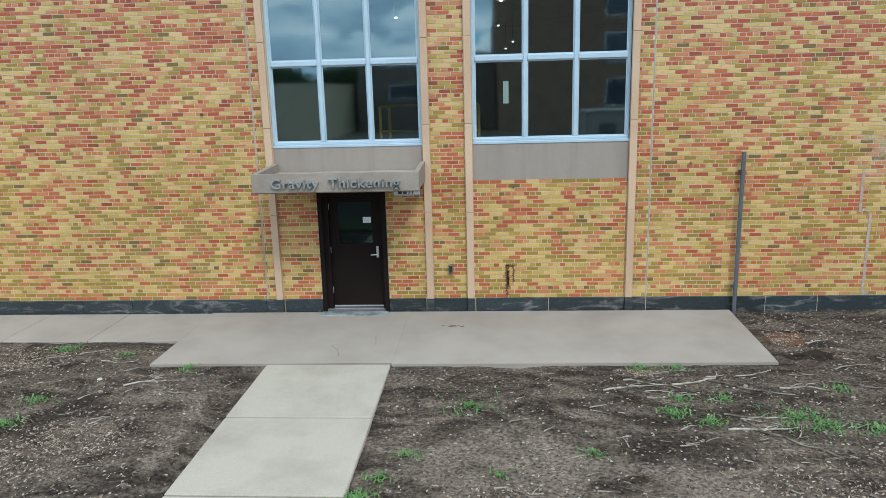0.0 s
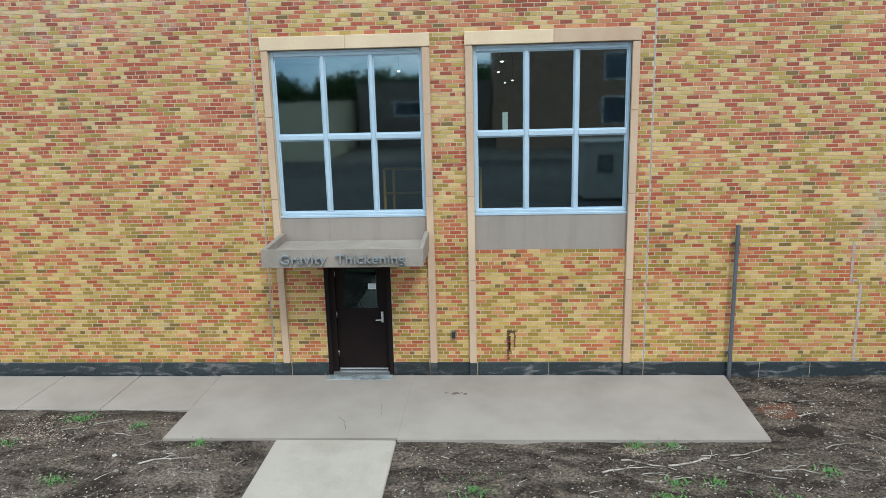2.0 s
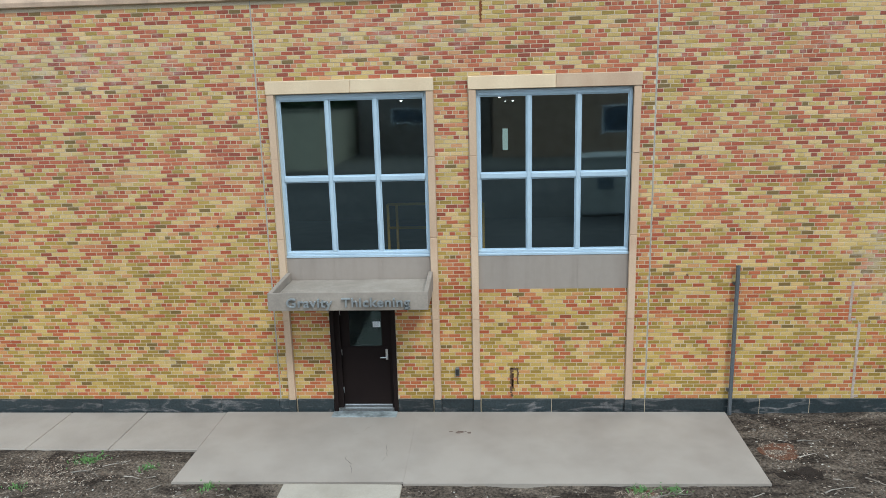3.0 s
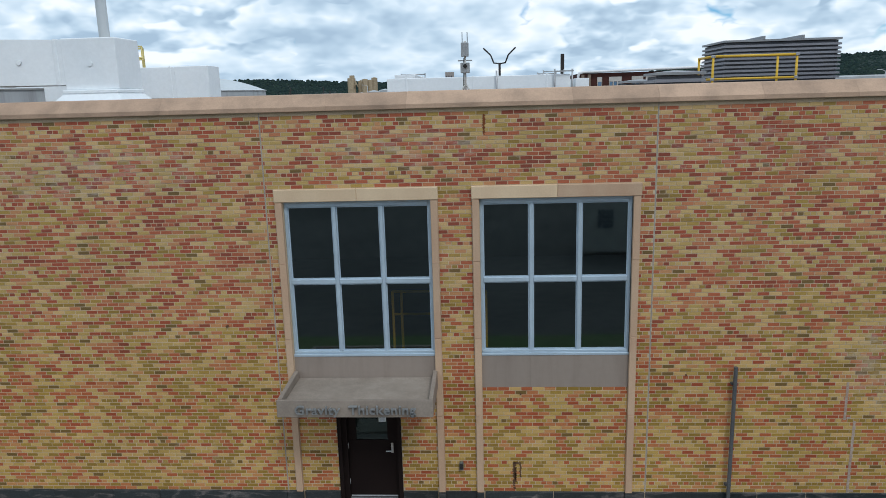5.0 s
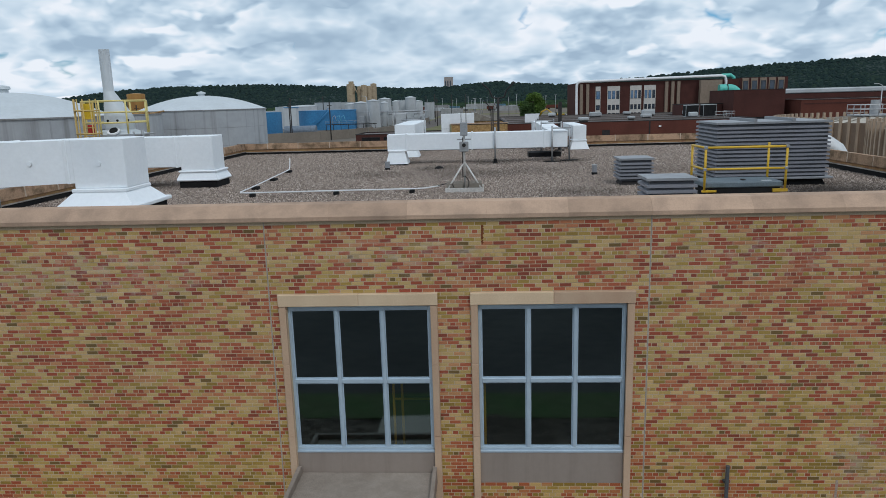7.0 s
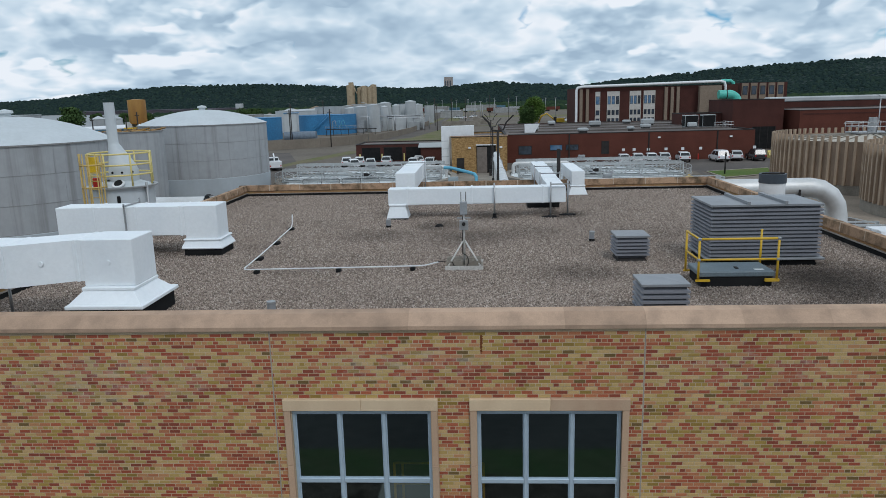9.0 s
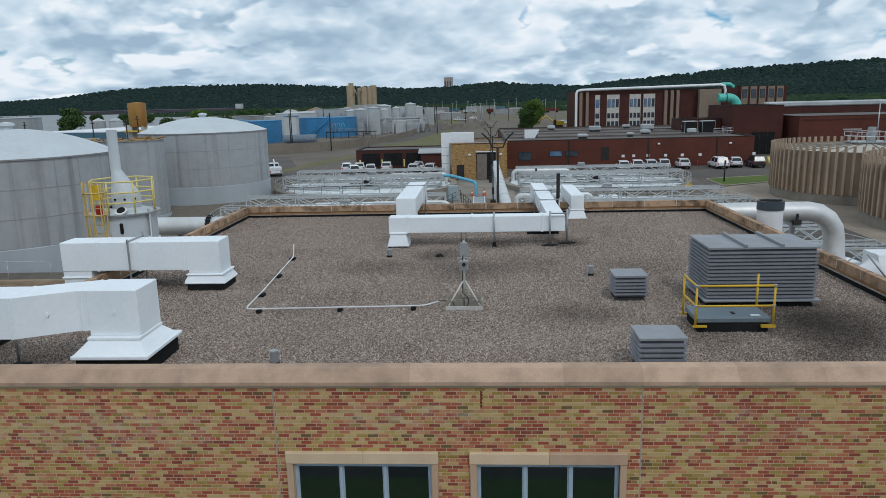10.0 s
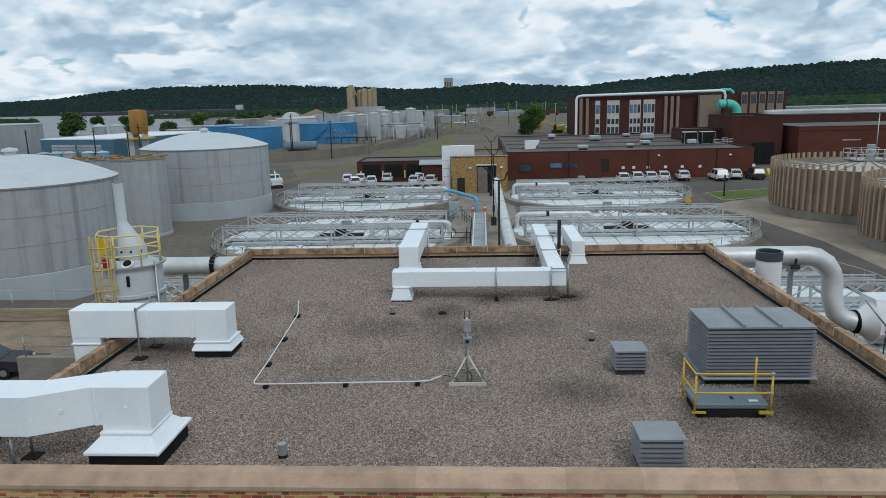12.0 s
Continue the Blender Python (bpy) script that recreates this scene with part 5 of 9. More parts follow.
# ---- things on the roof ----
def skirt(bm, x0, x1, y0, y1, z0, z1, flare):
    """A four-sided flare: wide at the foot."""
    lo = [bm.verts.new(p) for p in ((x0 - flare, y0 - flare, z0), (x1 + flare, y0 - flare, z0), (x1 + flare, y1 + flare, z0), (x0 - flare, y1 + flare, z0))]
    hi = [bm.verts.new(p) for p in ((x0, y0, z1), (x1, y0, z1), (x1, y1, z1), (x0, y1, z1))]
    bm.faces.new(lo[::-1]), bm.faces.new(hi)
    for k in range(4):
        bm.faces.new((lo[k], lo[(k + 1) % 4], hi[(k + 1) % 4], hi[k]))
    return bm


def support(parent, x, y, top, pad="square"):
    part("support_post", T(([(x, y, 0.03), (x, y, top)], 0.03)), GALV, parent)
    if pad == "round":
        bm = T(([(x, y, 0.0), (x, y, 0.16)], 0.065), seg=12)
        box(bm, x - 0.09, x + 0.09, y - 0.16, y + 0.1, 0.0, 0.03)
    elif pad == "turned":
        bm = prism(bmesh.new(), [(x - 0.32, y - 0.05), (x + 0.02, y - 0.22), (x + 0.32, y + 0.05), (x - 0.02, y + 0.22)], "z", 0.0, 0.035)
    else:
        bm = B((x - 0.17, x + 0.17, y - 0.17, y + 0.17, 0.0, 0.035), bevel=0.01)
    part("rubber_pad", bm, BLACK, parent)


def duct_a():
    th = thing("roof_duct", (0, 0, RZ), "white jacketed air duct rising from a wide roof curb", "duct", "roof ducts")
    part("curb", B((-7.80, -6.40, 1.04, 2.54, 0.0, 0.36)), BLACK, th, "black curb")
    bm = B((-7.87, -6.32, 0.97, 2.62, 0.35, 0.43), bevel=0.015)
    skirt(bm, -7.62, -6.59, 1.26, 2.26, 0.43, 0.66, 0.22)
    part("flange", bm, DUCT, th)
    part("collar", B((-7.64, -6.57, 1.24, 2.28, 0.66, 0.73), bevel=0.015), DUCT, th)
    part("riser", B((-7.62, -6.59, 1.35, 2.26, 0.73, 1.66), bevel=0.015), DUCT, th)
    bm = bmesh.new()
    prism(bm, [(-7.62, 1.37), (-7.80, 1.37), (-8.83, 0.86), (-13.6, 0.86), (-13.6, 1.76), (-8.90, 1.76), (-7.80, 2.23), (-7.62, 2.23)], "z", 0.83, 1.645)
    part("run", bm, DUCT, th)
    part("seam_band", B((-7.77, -7.71, 1.355, 2.245, 0.82, 1.657), bevel=0.008), DUCT, th)
    for x in (-8.88, -10.4, -11.8):
        part("seam_band", B((x - 0.03, x + 0.03, 0.845, 1.775, 0.82, 1.657), bevel=0.008), DUCT, th)
    for x, y, z in ((-8.3, 1.125, 1.24), (-7.1, 1.36, 1.2)):
        part("jacket_pin", T(([(x, y, z), (x, y - 0.03, z)], 0.05)), DUCT, th)
    support(th, -9.35, 1.02, 0.83), support(th, -9.35, 1.6, 0.83)


def duct_b():
    th = thing("roof_duct", (0, 0, RZ), "white jacketed air duct crossing the parapet and dropping outside", "duct", "roof ducts")
    part("curb", B((-8.22, -7.16, 7.40, 8.36, 0.0, 0.22)), BLACK, th, "black curb")
    bm = B((-8.28, -7.10, 7.34, 8.42, 0.2, 0.26), bevel=0.02)
    skirt(bm, -8.19, -7.21, 7.45, 8.33, 0.26, 0.43, 0.09)
    box(bm, -8.24, -7.16, 7.40, 8.38, 0.43, 0.49, bevel=0.025)
    part("flange", bm, DUCT, th)
    part("riser", B((-8.17, -7.24, 7.47, 8.30, 0.49, 1.42), bevel=0.015), DUCT, th)
    part("run", B((-11.88, -8.17, 7.49, 8.29, 0.58, 1.413), bevel=0.015), DUCT, th)
    for x in (-8.30, -9.6, -10.8):
        part("seam_band", B((x - 0.03, x + 0.03, 7.475, 8.305, 0.565, 1.425), bevel=0.008), DUCT, th)
    part("drop", B((-11.88, -11.04, 7.51, 8.27, -6.85, 0.578), bevel=0.01), DUCT, th)
    part("ring", B((-11.92, -11.03, 7.47, 8.31, 0.36, 0.42), bevel=0.02), DUCT, th)
    part("hanger", B((-9.87, -9.83, 7.41, 7.45, 0.0, 1.5), (-9.87, -9.83, 8.35, 8.39, 0.0, 1.56), (-9.875, -9.825, 7.41, 8.39, 1.42, 1.46)), GALV, th)
    for y in (7.3, 8.36):
        part("rubber_pad", B((-10.0, -9.6, y - 0.17, y + 0.17, 0.0, 0.035), bevel=0.01), BLACK, th)


def duct_c():
    th = thing("roof_duct", (0, 0, RZ), "white jacketed air duct on posts spanning the roof in a U", "duct", "roof ducts")
    part("curb", B((-3.2, -2.46, 13.0, 13.78, 0.0, 0.05)), BLACK, th, "black curb")
    bm = bmesh.new()
    skirt(bm, -3.12, -2.56, 13.12, 13.72, 0.04, 0.46, 0.11)
    box(bm, -3.15, -2.53, 13.09, 13.75, 0.46, 0.53, bevel=0.02)
    part("flare", bm, DUCT, th)
    part("run", B((-3.17, 3.10, 13.15, 13.75, 0.50, 1.07), bevel=0.015), DUCT, th)
    for x in (-2.5, -0.2, 2.3):
        part("seam_band", B((x - 0.03, x + 0.03, 13.135, 13.765, 0.485, 1.09), bevel=0.008), DUCT, th)
    bm = bmesh.new()
    prism(bm, [(13.75, 0.50), (15.6, 0.50), (18.4, 0.60), (22.4, 0.62), (22.4, 1.14), (18.4, 1.14), (15.6, 1.07), (13.75, 1.07)], "x", 2.50, 3.10)
    part("branch", bm, DUCT, th)
    for y, z in ((15.6, 1.085), (18.4, 1.155), (20.6, 1.16)):
        part("seam_band", B((2.485, 3.115, y - 0.03, y + 0.03, z - 0.58, z), bevel=0.008), DUCT, th)
    part("branch_drop", B((2.50, 3.10, 21.7, 22.4, -6.8, 0.618), bevel=0.015), DUCT, th)
    for x, y, pad in ((0.6, 13.05, "round"), (2.56, 13.05, "turned"), (3.20, 13.45, "turned")):
        support(th, x, y, 1.24, pad)
    part("bracket", B((2.56, 3.20, 13.03, 13.07, 1.14, 1.18)), GALV, th)
    for y in (15.9, 18.8):
        part("goal_post", T(([(2.42, y, 0.03), (2.42, y, 1.3)], 0.025), ([(3.18, y, 0.03), (3.18, y, 1.3)], 0.025), ([(2.42, y, 1.24), (3.18, y, 1.24)], 0.025)), GALV, th)
    # black box stands in for the shade on the gravel below the branch
    part("branch_shadow", B((1.9, 3.1, 15.2, 16.0, 0.0, 0.18)), BLACK, th)


def duct_d():
    th = thing("roof_duct", (0, 0, RZ), "white jacketed air duct leaving the roof over the back parapet", "duct", "roof ducts")
    bm = bmesh.new()
    skirt(bm, -3.3, -2.5, 16.5, 17.3, 0.02, 0.40, 0.14)
    part("flare", bm, DUCT, th)
    part("riser", B((-3.3, -2.5, 16.5, 17.3, 0.40, 1.30), bevel=0.015), DUCT, th)
    part("collar", B((-3.33, -2.47, 16.47, 17.33, 0.40, 0.46), bevel=0.015), DUCT, th)
    part("run", B((-3.3, -2.5, 17.3, 22.3, 0.60, 1.30), bevel=0.015), DUCT, th)
    part("drop", B((-3.3, -2.5, 21.5, 22.3, -6.8, 0.598), bevel=0.015), DUCT, th)
    part("seam_band", B((-3.32, -2.48, 19.9, 19.96, 0.58, 1.32), bevel=0.008), DUCT, th)
    part("hanger", T(([(-2.38, 20.0, 0.03), (-2.38, 20.0, 1.45)], 0.025), ([(-3.42, 20.0, 0.03), (-3.42, 20.0, 1.45)], 0.025), ([(-3.42, 20.0, 1.40), (-2.38, 20.0, 1.40)], 0.025)), GALV, th)
    th = thing("roof_duct", (0, 0, RZ), "white jacketed air duct with a flared foot near the back parapet", "duct", "roof ducts")
    bm = bmesh.new()
    skirt(bm, 3.98, 4.54, 18.7, 19.3, 0.02, 0.36, 0.12)
    box(bm, 3.94, 4.58, 18.66, 19.34, 0.36, 0.42, bevel=0.02)
    part("flare", bm, DUCT, th)
    part("riser", B((3.98, 4.54, 18.7, 19.3, 0.42, 1.02), bevel=0.015), DUCT, th)
    part("run", B((3.98, 4.54, 19.3, 22.6, 0.50, 1.02), bevel=0.015), DUCT, th)
    part("drop", B((3.98, 4.54, 22.0, 22.6, -6.8, 0.498), bevel=0.015), DUCT, th)


duct_a(), duct_b(), duct_c(), duct_d()
post = thing("vent_post", (3.40, 18.4, RZ), "tall square black steel post on the roof", "post")
part("column", B((-0.07, 0.07, -0.07, 0.07, 0.0, 2.0), bevel=0.008), DARK, post)
part("foot", B((-0.18, 0.18, -0.18, 0.18, 0.0, 0.04)), BLACK, post)


def louver_unit(name, x0, x1, y0, y1, h, n, label, ribs=0):
    th = thing(name, ((x0 + x1) / 2, (y0 + y1) / 2, RZ), label, "roof vent", "louvered roof vents")
    a, b = (x1 - x0) / 2, (y1 - y0) / 2
    zb = 0.18 if ribs else 0.10
    bm = bmesh.new()
    skirt(bm, -a + 0.10, a - 0.10, -b + 0.10, b - 0.10, 0.0, zb, 0.06)
    part("curb", bm, BLACK if ribs else DARK, th, "black curb")
    # core darker than the slats: the shade in the gaps is put into its colour
    part("core", B((-a + 0.056, a - 0.056, -b + 0.056, b - 0.056, zb + 0.002, h - 0.09)), mat("louver_gap_shade", (0.075, 0.08, 0.095), (0.05, 0.055, 0.065), rough=0.6) if "louver_gap_shade" not in bpy.data.materials else bpy.data.materials["louver_gap_shade"], th)
    if ribs:
        part("drip_tray", B((-a - 0.08, a + 0.08, -b - 0.10, b + 0.08, zb - 0.02, zb + 0.03), bevel=0.01), LOUVTOP, th)
    zl, step = zb + 0.06, (h - 0.10 - zb - 0.06) / n
    for k in range(n):
        z = zl + k * step
        bm = bmesh.new()
        s = step * 0.62
        ring = []
        for d, zz in ((0.0, z), (0.0, z + s * 0.72), (0.052, z + s), (0.062, z + s), (0.052, z)):
            ring.append([bm.verts.new(p) for p in ((-a + d, -b + d, zz), (a - d, -b + d, zz), (a - d, b - d, zz), (-a + d, b - d, zz))])
        for i in range(5):
            u, v = ring[i], ring[(i + 1) % 5]
            for j in range(4):
                bm.faces.new((u[j], u[(j + 1) % 4], v[(j + 1) % 4], v[j]))
        bmesh.ops.recalc_face_normals(bm, faces=bm.faces)
        part("slat", bm, LOUVER, th)
    bm = bmesh.new()
    lip = B((-a - 0.004, a + 0.004, -b - 0.004, b + 0.004, h - 0.075, h - 0.03))
    join(bm, lip)
    secs = ribs + 1
    for k in range(secs):
        u0, u1 = -a + 2 * a * k / secs, -a + 2 * a * (k + 1) / secs
        c = bm.verts.new(((u0 + u1) / 2, 0, h + 0.012))
        q = [bm.verts.new(p) for p in ((u0, -b, h - 0.029), (u1, -b, h - 0.029), (u1, b, h - 0.029), (u0, b, h - 0.029))]
        for j in range(4):
            bm.faces.new((q[j], q[(j + 1) % 4], c))
    part("top_sheet", bm, LOUVTOP, th)
    for k in range(1, secs):
        u = -a + 2 * a * k / secs
        part("standing_rib", B((u - 0.035, u + 0.035, -b - 0.012, b + 0.012, h - 0.03, h + 0.045), bevel=0.004), LOUVTOP, th)
    return th


louver_unit("louvered_penthouse", 5.64, 8.25, 5.35, 7.02, 1.53, 13, "large grey louvered intake penthouse with a cross-broken lid", ribs=2)
louver_unit("louvered_vent", 3.52, 4.36, 5.95, 6.75, 0.70, 5, "small grey louvered roof vent on a dark curb")
louver_unit("louvered_vent", 3.07, 3.95, 1.00, 1.80, 0.76, 5, "small grey louvered roof vent near the front parapet")


def hatch():
    th = thing("roof_hatch", (5.65, 3.92, RZ), "grey roof hatch with a yellow pipe guardrail around it", "roof hatch")
    a, b = 0.80, 0.46
    part("curb", B((-a + 0.05, a - 0.05, -b + 0.03, b - 0.03, 0.0, 0.22)), BLACK, th, "black curb")
    part("lid", B((-a, a, -b, b, 0.22, 0.34), bevel=0.02), mat("hatch_paint", (0.15, 0.19, 0.215), (0.12, 0.155, 0.175), rough=0.5), th)
    part("sticker", B((0.42, 0.62, -0.32, -0.22, 0.341, 0.344)), PAPER, th, "white sticker")
    part("latch", B((0.05, 0.12, -0.2, -0.05, 0.341, 0.36), bevel=0.005), DARK, th)
    rail = part("guardrail", T(([(-a - 0.04, b, 1.07), (-a - 0.04, -b - 0.04, 1.07), (a + 0.02, -b - 0.04, 1.07)], 0.026), ([(-a - 0.04, b, 0.62), (-a - 0.04, -b - 0.04, 0.62), (a + 0.02, -b - 0.04, 0.62)], 0.024)), YELLOW, th)
    for x, y in ((-a - 0.04, b), (-a - 0.04, -b - 0.04), (a + 0.02, -b - 0.04), (a + 0.02, b)):
        part("rail_post", T(([(x, y, 0.14), (x, y, 1.09)], 0.026)), YELLOW, rail)
        part("foot_bracket", B((x - 0.05, x + 0.05 + (0.2 if x < 0 else 0), y - 0.025, y + 0.025, 0.14, 0.18)) if x < 0 else B((x - 0.25, x + 0.05, y - 0.03, y + 0.03, 0.13, 0.19)), YELLOW, rail)
    for x in (-a - 0.04, a + 0.02):
        for z in (1.04, 0.59):
            part("fitting", B((x - 0.035, x + 0.035, -b - 0.075, -b - 0.005, z, z + 0.06), bevel=0.01), GALV, rail)


hatch()


def weather_mast():
    th = thing("instrument_mast", (-0.29, 5.66, RZ), "slim tripod mast with grey instrument boxes held by concrete blocks", "mast")
    part("base_plate", B((-0.46, 0.46, -0.36, 0.36, 0.0, 0.05), bevel=0.01), CONC, th, "grey concrete base slab")
    for x, y in ((-0.24, -0.2), (0.22, -0.2), (-0.24, 0.2), (0.22, 0.2)):
        bl = bmesh.new()
        for q in ((-0.2, 0.2, -0.095, -0.06), (-0.2, 0.2, 0.06, 0.095), (-0.2, -0.165, -0.06, 0.06), (0.165, 0.2, -0.06, 0.06), (-0.02, 0.02, -0.06, 0.06)):
            box(bl, x + q[0], x + q[1], y + q[2], y + q[3], 0.05, 0.21)
        part("concrete_block", bl, CONC, th)
    leg = mat("weathered_tripod", (0.66, 0.64, 0.61), (0.55, 0.53, 0.50), rough=0.5, metal=0.2, bump=0.0)
    part("pole", T(([(0, 0, 0.05), (0, 0, 1.7)], 0.026)), leg, th)
    for x, y in ((-0.42, -0.33), (0.42, -0.33), (0.0, 0.33)):
        part("strut", T(([(x, y, 0.06), (x * 0.05, y * 0.05, 0.68)], 0.021)), leg, th)
    for y in (-0.385, 0.362):
        part("rail", B((-0.47, 0.47, y, y + 0.022, 0.0, 0.11), bevel=0.004), leg, th, "pale metal edge rail")
    up = part("upper_box", B((-0.09, 0.09, -0.10, 0.02, 1.34, 1.66), bevel=0.01), mat("instrument_grey", (0.36, 0.38, 0.4), rough=0.5), th)
    part("lower_box", B((-0.11, 0.11, -0.13, 0.02, 0.96, 1.20), bevel=0.01), GALV, th)
    part("lens", T(([(0.0, -0.13, 1.12), (0.0, -0.19, 1.12)], 0.045), seg=14), DARK, th)
    for x in (-0.06, 0.06):
        part("antenna", T(([(x, 0, 1.66), (x, 0, 1.9)], 0.009)), DARK, th)
    part("cross_arm", B((-0.17, 0.17, -0.02, 0.02, 1.235, 1.265)), GALV, th)
    part("cable", T(([(-0.03, -0.03, 1.3)] + [(-0.03 - 0.02 * k / 6, -0.04 - 0.03 * math.sin(k), 1.3 - 0.19 * k) for k in range(1, 6)] + arc((-0.09, -0.3, 0.22), 0.2, 60, -170, 9, "xz") + [(-0.46, -0.2, 0.2), (-0.7, 0.1, 0.12)], 0.012), seg=6), DARK, th)


weather_mast()


def conduit():
    th = thing("roof_conduit", (0, 0, RZ), "thin white conduit pipe running over the gravel on black blocks", "conduit")
    part("pipe", T(([(-0.92, 5.76, 0.12), (-1.27, 5.42, 0.11), (-1.5, 5.36, 0.11), (-5.6, 5.19, 0.11)] + [(-5.78, 5.22, 0.11), (-5.83, 5.4, 0.11), (-5.9, 7.0, 0.11), (-6.18, 11.2, 0.11), (-6.26, 11.6, 0.16), (-6.28, 11.75, 0.45)], 0.017)), WHITE, th)
    for x, y in ((-1.57, 5.36), (-3.42, 5.28), (-5.47, 5.2), (-5.87, 6.72), (-6.0, 8.82), (-6.2, 11.2)):
        part("pipe_block", B((x - 0.09, x + 0.09, y - 0.12, y + 0.12, 0.0, 0.09), bevel=0.015) if y > 6 else B((x - 0.06, x + 0.06, y - 0.09, y + 0.09, 0.0, 0.095), bevel=0.015), BLACK, th)


conduit()
for x, y, r, h in ((-4.03, 1.62, 0.085, 0.30), (3.34, 8.7, 0.075, 0.28), (-2.97, 11.5, 0.08, 0.26)):
    th = thing("vent_stub", (x, y, RZ), "short grey metal plumbing vent stub in the gravel", "vent pipe", "vent stubs")
    part("stub", T(([(0, 0, 0.06), (0, 0, h)], r), seg=16), LOUVTOP, th)
    part("collar", T(([(0, 0, 0.0), (0, 0, 0.07)], r * 1.12), seg=16), BLACK, th)
    part("rim", T(([(0, 0, h - 0.02), (0, 0, h + 0.012)], r * 1.06), seg=16), GALV, th)
dr = bmesh.new()
lathe(dr, [(0.0, 0.09), (0.06, 0.085), (0.12, 0.05), (0.15, 0.0)], 14)
solo("roof_drain", dr, BLACK, "black domed roof drain strainer", "roof drain", loc=(-1.27, 11.5, RZ))
# ---- plant behind the hall ----
TIMBER = mat("weathered_timber", (0.36, 0.28, 0.20), (0.24, 0.185, 0.135), rough=0.9, big=2.0, fine=20, stretch=(0.3, 1, 3), vary=0.2)
EARTHY = mat("tan_earth", (0.33, 0.255, 0.175), (0.22, 0.17, 0.12), rough=0.95, big=0.5, fine=5)
def sheet(name, pts, z, material, label, category):
    bm = bmesh.new()
    vs = [bm.verts.new((x, y, z)) for x, y in pts]
    f = bm.faces.new(vs)
    if f.normal.z < 0 or (f.normal_update() or f.normal.z < 0):
        f.normal_flip()
    return solo(name, bm, material, label, category, kind="structure")


sheet("road", [(-36, 95), (29, 104), (31, 92), (26, 40), (24, 30), (30, 30), (34, 60), (35.5, 80), (32, 82.5), (31.6, 91.6), (42, 95.2), (70, 95), (70, 111.9), (-8, 112), (-8, 112.5), (-32, 112.5), (-44, 150), (-60, 150)], -0.03, ASPHALT, "worn grey asphalt drive and parking yard", "road")
sheet("road_far", [(-29, 196), (-21, 206), (-16, 256), (-13.5, 300), (-13.5, 390), (-22, 640), (-38, 640), (-24, 321), (-24.4, 243), (-27, 216)], -0.02, ASPHALT, "grey road leading to the distance", "road")
sheet("concrete_yard", [(31.5, 28), (70, 28), (70, 90), (39.5, 87), (33, 83), (28.5, 79), (31, 70), (32.5, 56)], -0.025, mat("tan_yard_concrete", (0.355, 0.295, 0.235), (0.27, 0.22, 0.175), rough=0.9, big=0.3, fine=6), "tan concrete yard around the ribbed tanks", "yard")
sheet("concrete_walk", [(-3.4, 44), (4.4, 44), (4.4, 98), (-3.4, 98)], -0.02, CONC, "concrete walk between the round basins", "walk")
sheet("lawn", [(32.2, 83.4), (39.6, 86.9), (42, 94.5), (32.2, 91.2)], 0.08, GRASS, "small mown lawn island", "lawn")
bm = bmesh.new()
tube(bm, [(32.2, 83.4, 0.02), (32.2, 91.2, 0.02), (42, 94.5, 0.02)], 0.1, 4)
tube(bm, [(32.2, 83.4, 0.02), (39.6, 86.9, 0.02)], 0.1, 4)
solo("kerb", bm, PATHC, "pale concrete kerb round the lawn", "kerb", kind="structure")
sheet("verge", [(-28, 186), (-22, 168), (-12, 166), (-8, 215), (-13, 290), (-16.5, 256), (-21.5, 206)], -0.026, VERGE, "dry green grass verge", "verge")
sheet("verge_far", [(-20, 300), (60, 250), (120, 300), (60, 700), (-22, 700)], -0.03, VERGE, "rough grass beyond the plant", "verge")
sheet("verge_left", [(-38, 110.5), (-35.5, 112.6), (-26, 151), (-20, 160), (-22, 165), (-30.5, 151), (-35.5, 128)], -0.024, VERGE, "dry green grass strip", "verge")


def ring_wall(bm, r0, r1, z0, z1, seg=56):
    lathe(bm, [(r0, z0), (r1, z0), (r1, z1), (r0, z1), (r0, z0)], seg)
    bmesh.ops.recalc_face_normals(bm, faces=bm.faces)
    return bm


def truss(length, h, n):
    """Lattice girder bridge along x: double top rail, raking uprights, two crosses a bay on each side."""
    bm = bmesh.new()
    for y in (-0.6, 0.6):
        box(bm, -length / 2, length / 2, y - 0.06, y + 0.06, -0.06, 0.06)
        box(bm, -length / 2, length / 2, y - 0.08, y + 0.08, h - 0.16, h - 0.04)
        box(bm, -length / 2, length / 2, y - 0.05, y + 0.05, h + 0.06, h + 0.14)
        out = -0.22 if y < 0 else 0.22
        for k in range(n + 1):
            x = -length / 2 + length * k / n
            tube(bm, [(x, y + out, -0.3), (x, y, h + 0.1)], 0.085, 4)
            if k < n:
                w = length / n / 2
                for q in range(2):
                    a, b = x + q * w, x + (q + 1) * w
                    tube(bm, [(a, y, 0), (b, y, h - 0.1)], 0.05, 4, cap=False), tube(bm, [(a, y, h - 0.1), (b, y, 0)], 0.05, 4, cap=False)
    box(bm, -length / 2, length / 2, -0.5, 0.5, 0.30, 0.36)
    return bm


def railing(pts, h=1.05, gap=2.0, r=0.028):
    """Two-rail pipe railing along points."""
    bm = bmesh.new()
    for z in (h, h * 0.55):
        tube(bm, [(x, y, z) for x, y in pts], r, 5)
    for (xa, ya), (xb, yb) in zip(pts, pts[1:]):
        d = math.hypot(xb - xa, yb - ya)
        n = max(1, int(d / gap))
        for k in range(n + 1):
            tube(bm, [(xa + (xb - xa) * k / n, ya + (yb - ya) * k / n, 0.0), (xa + (xb - xa) * k / n, ya + (yb - ya) * k / n, h)], r, 5)
    return bm


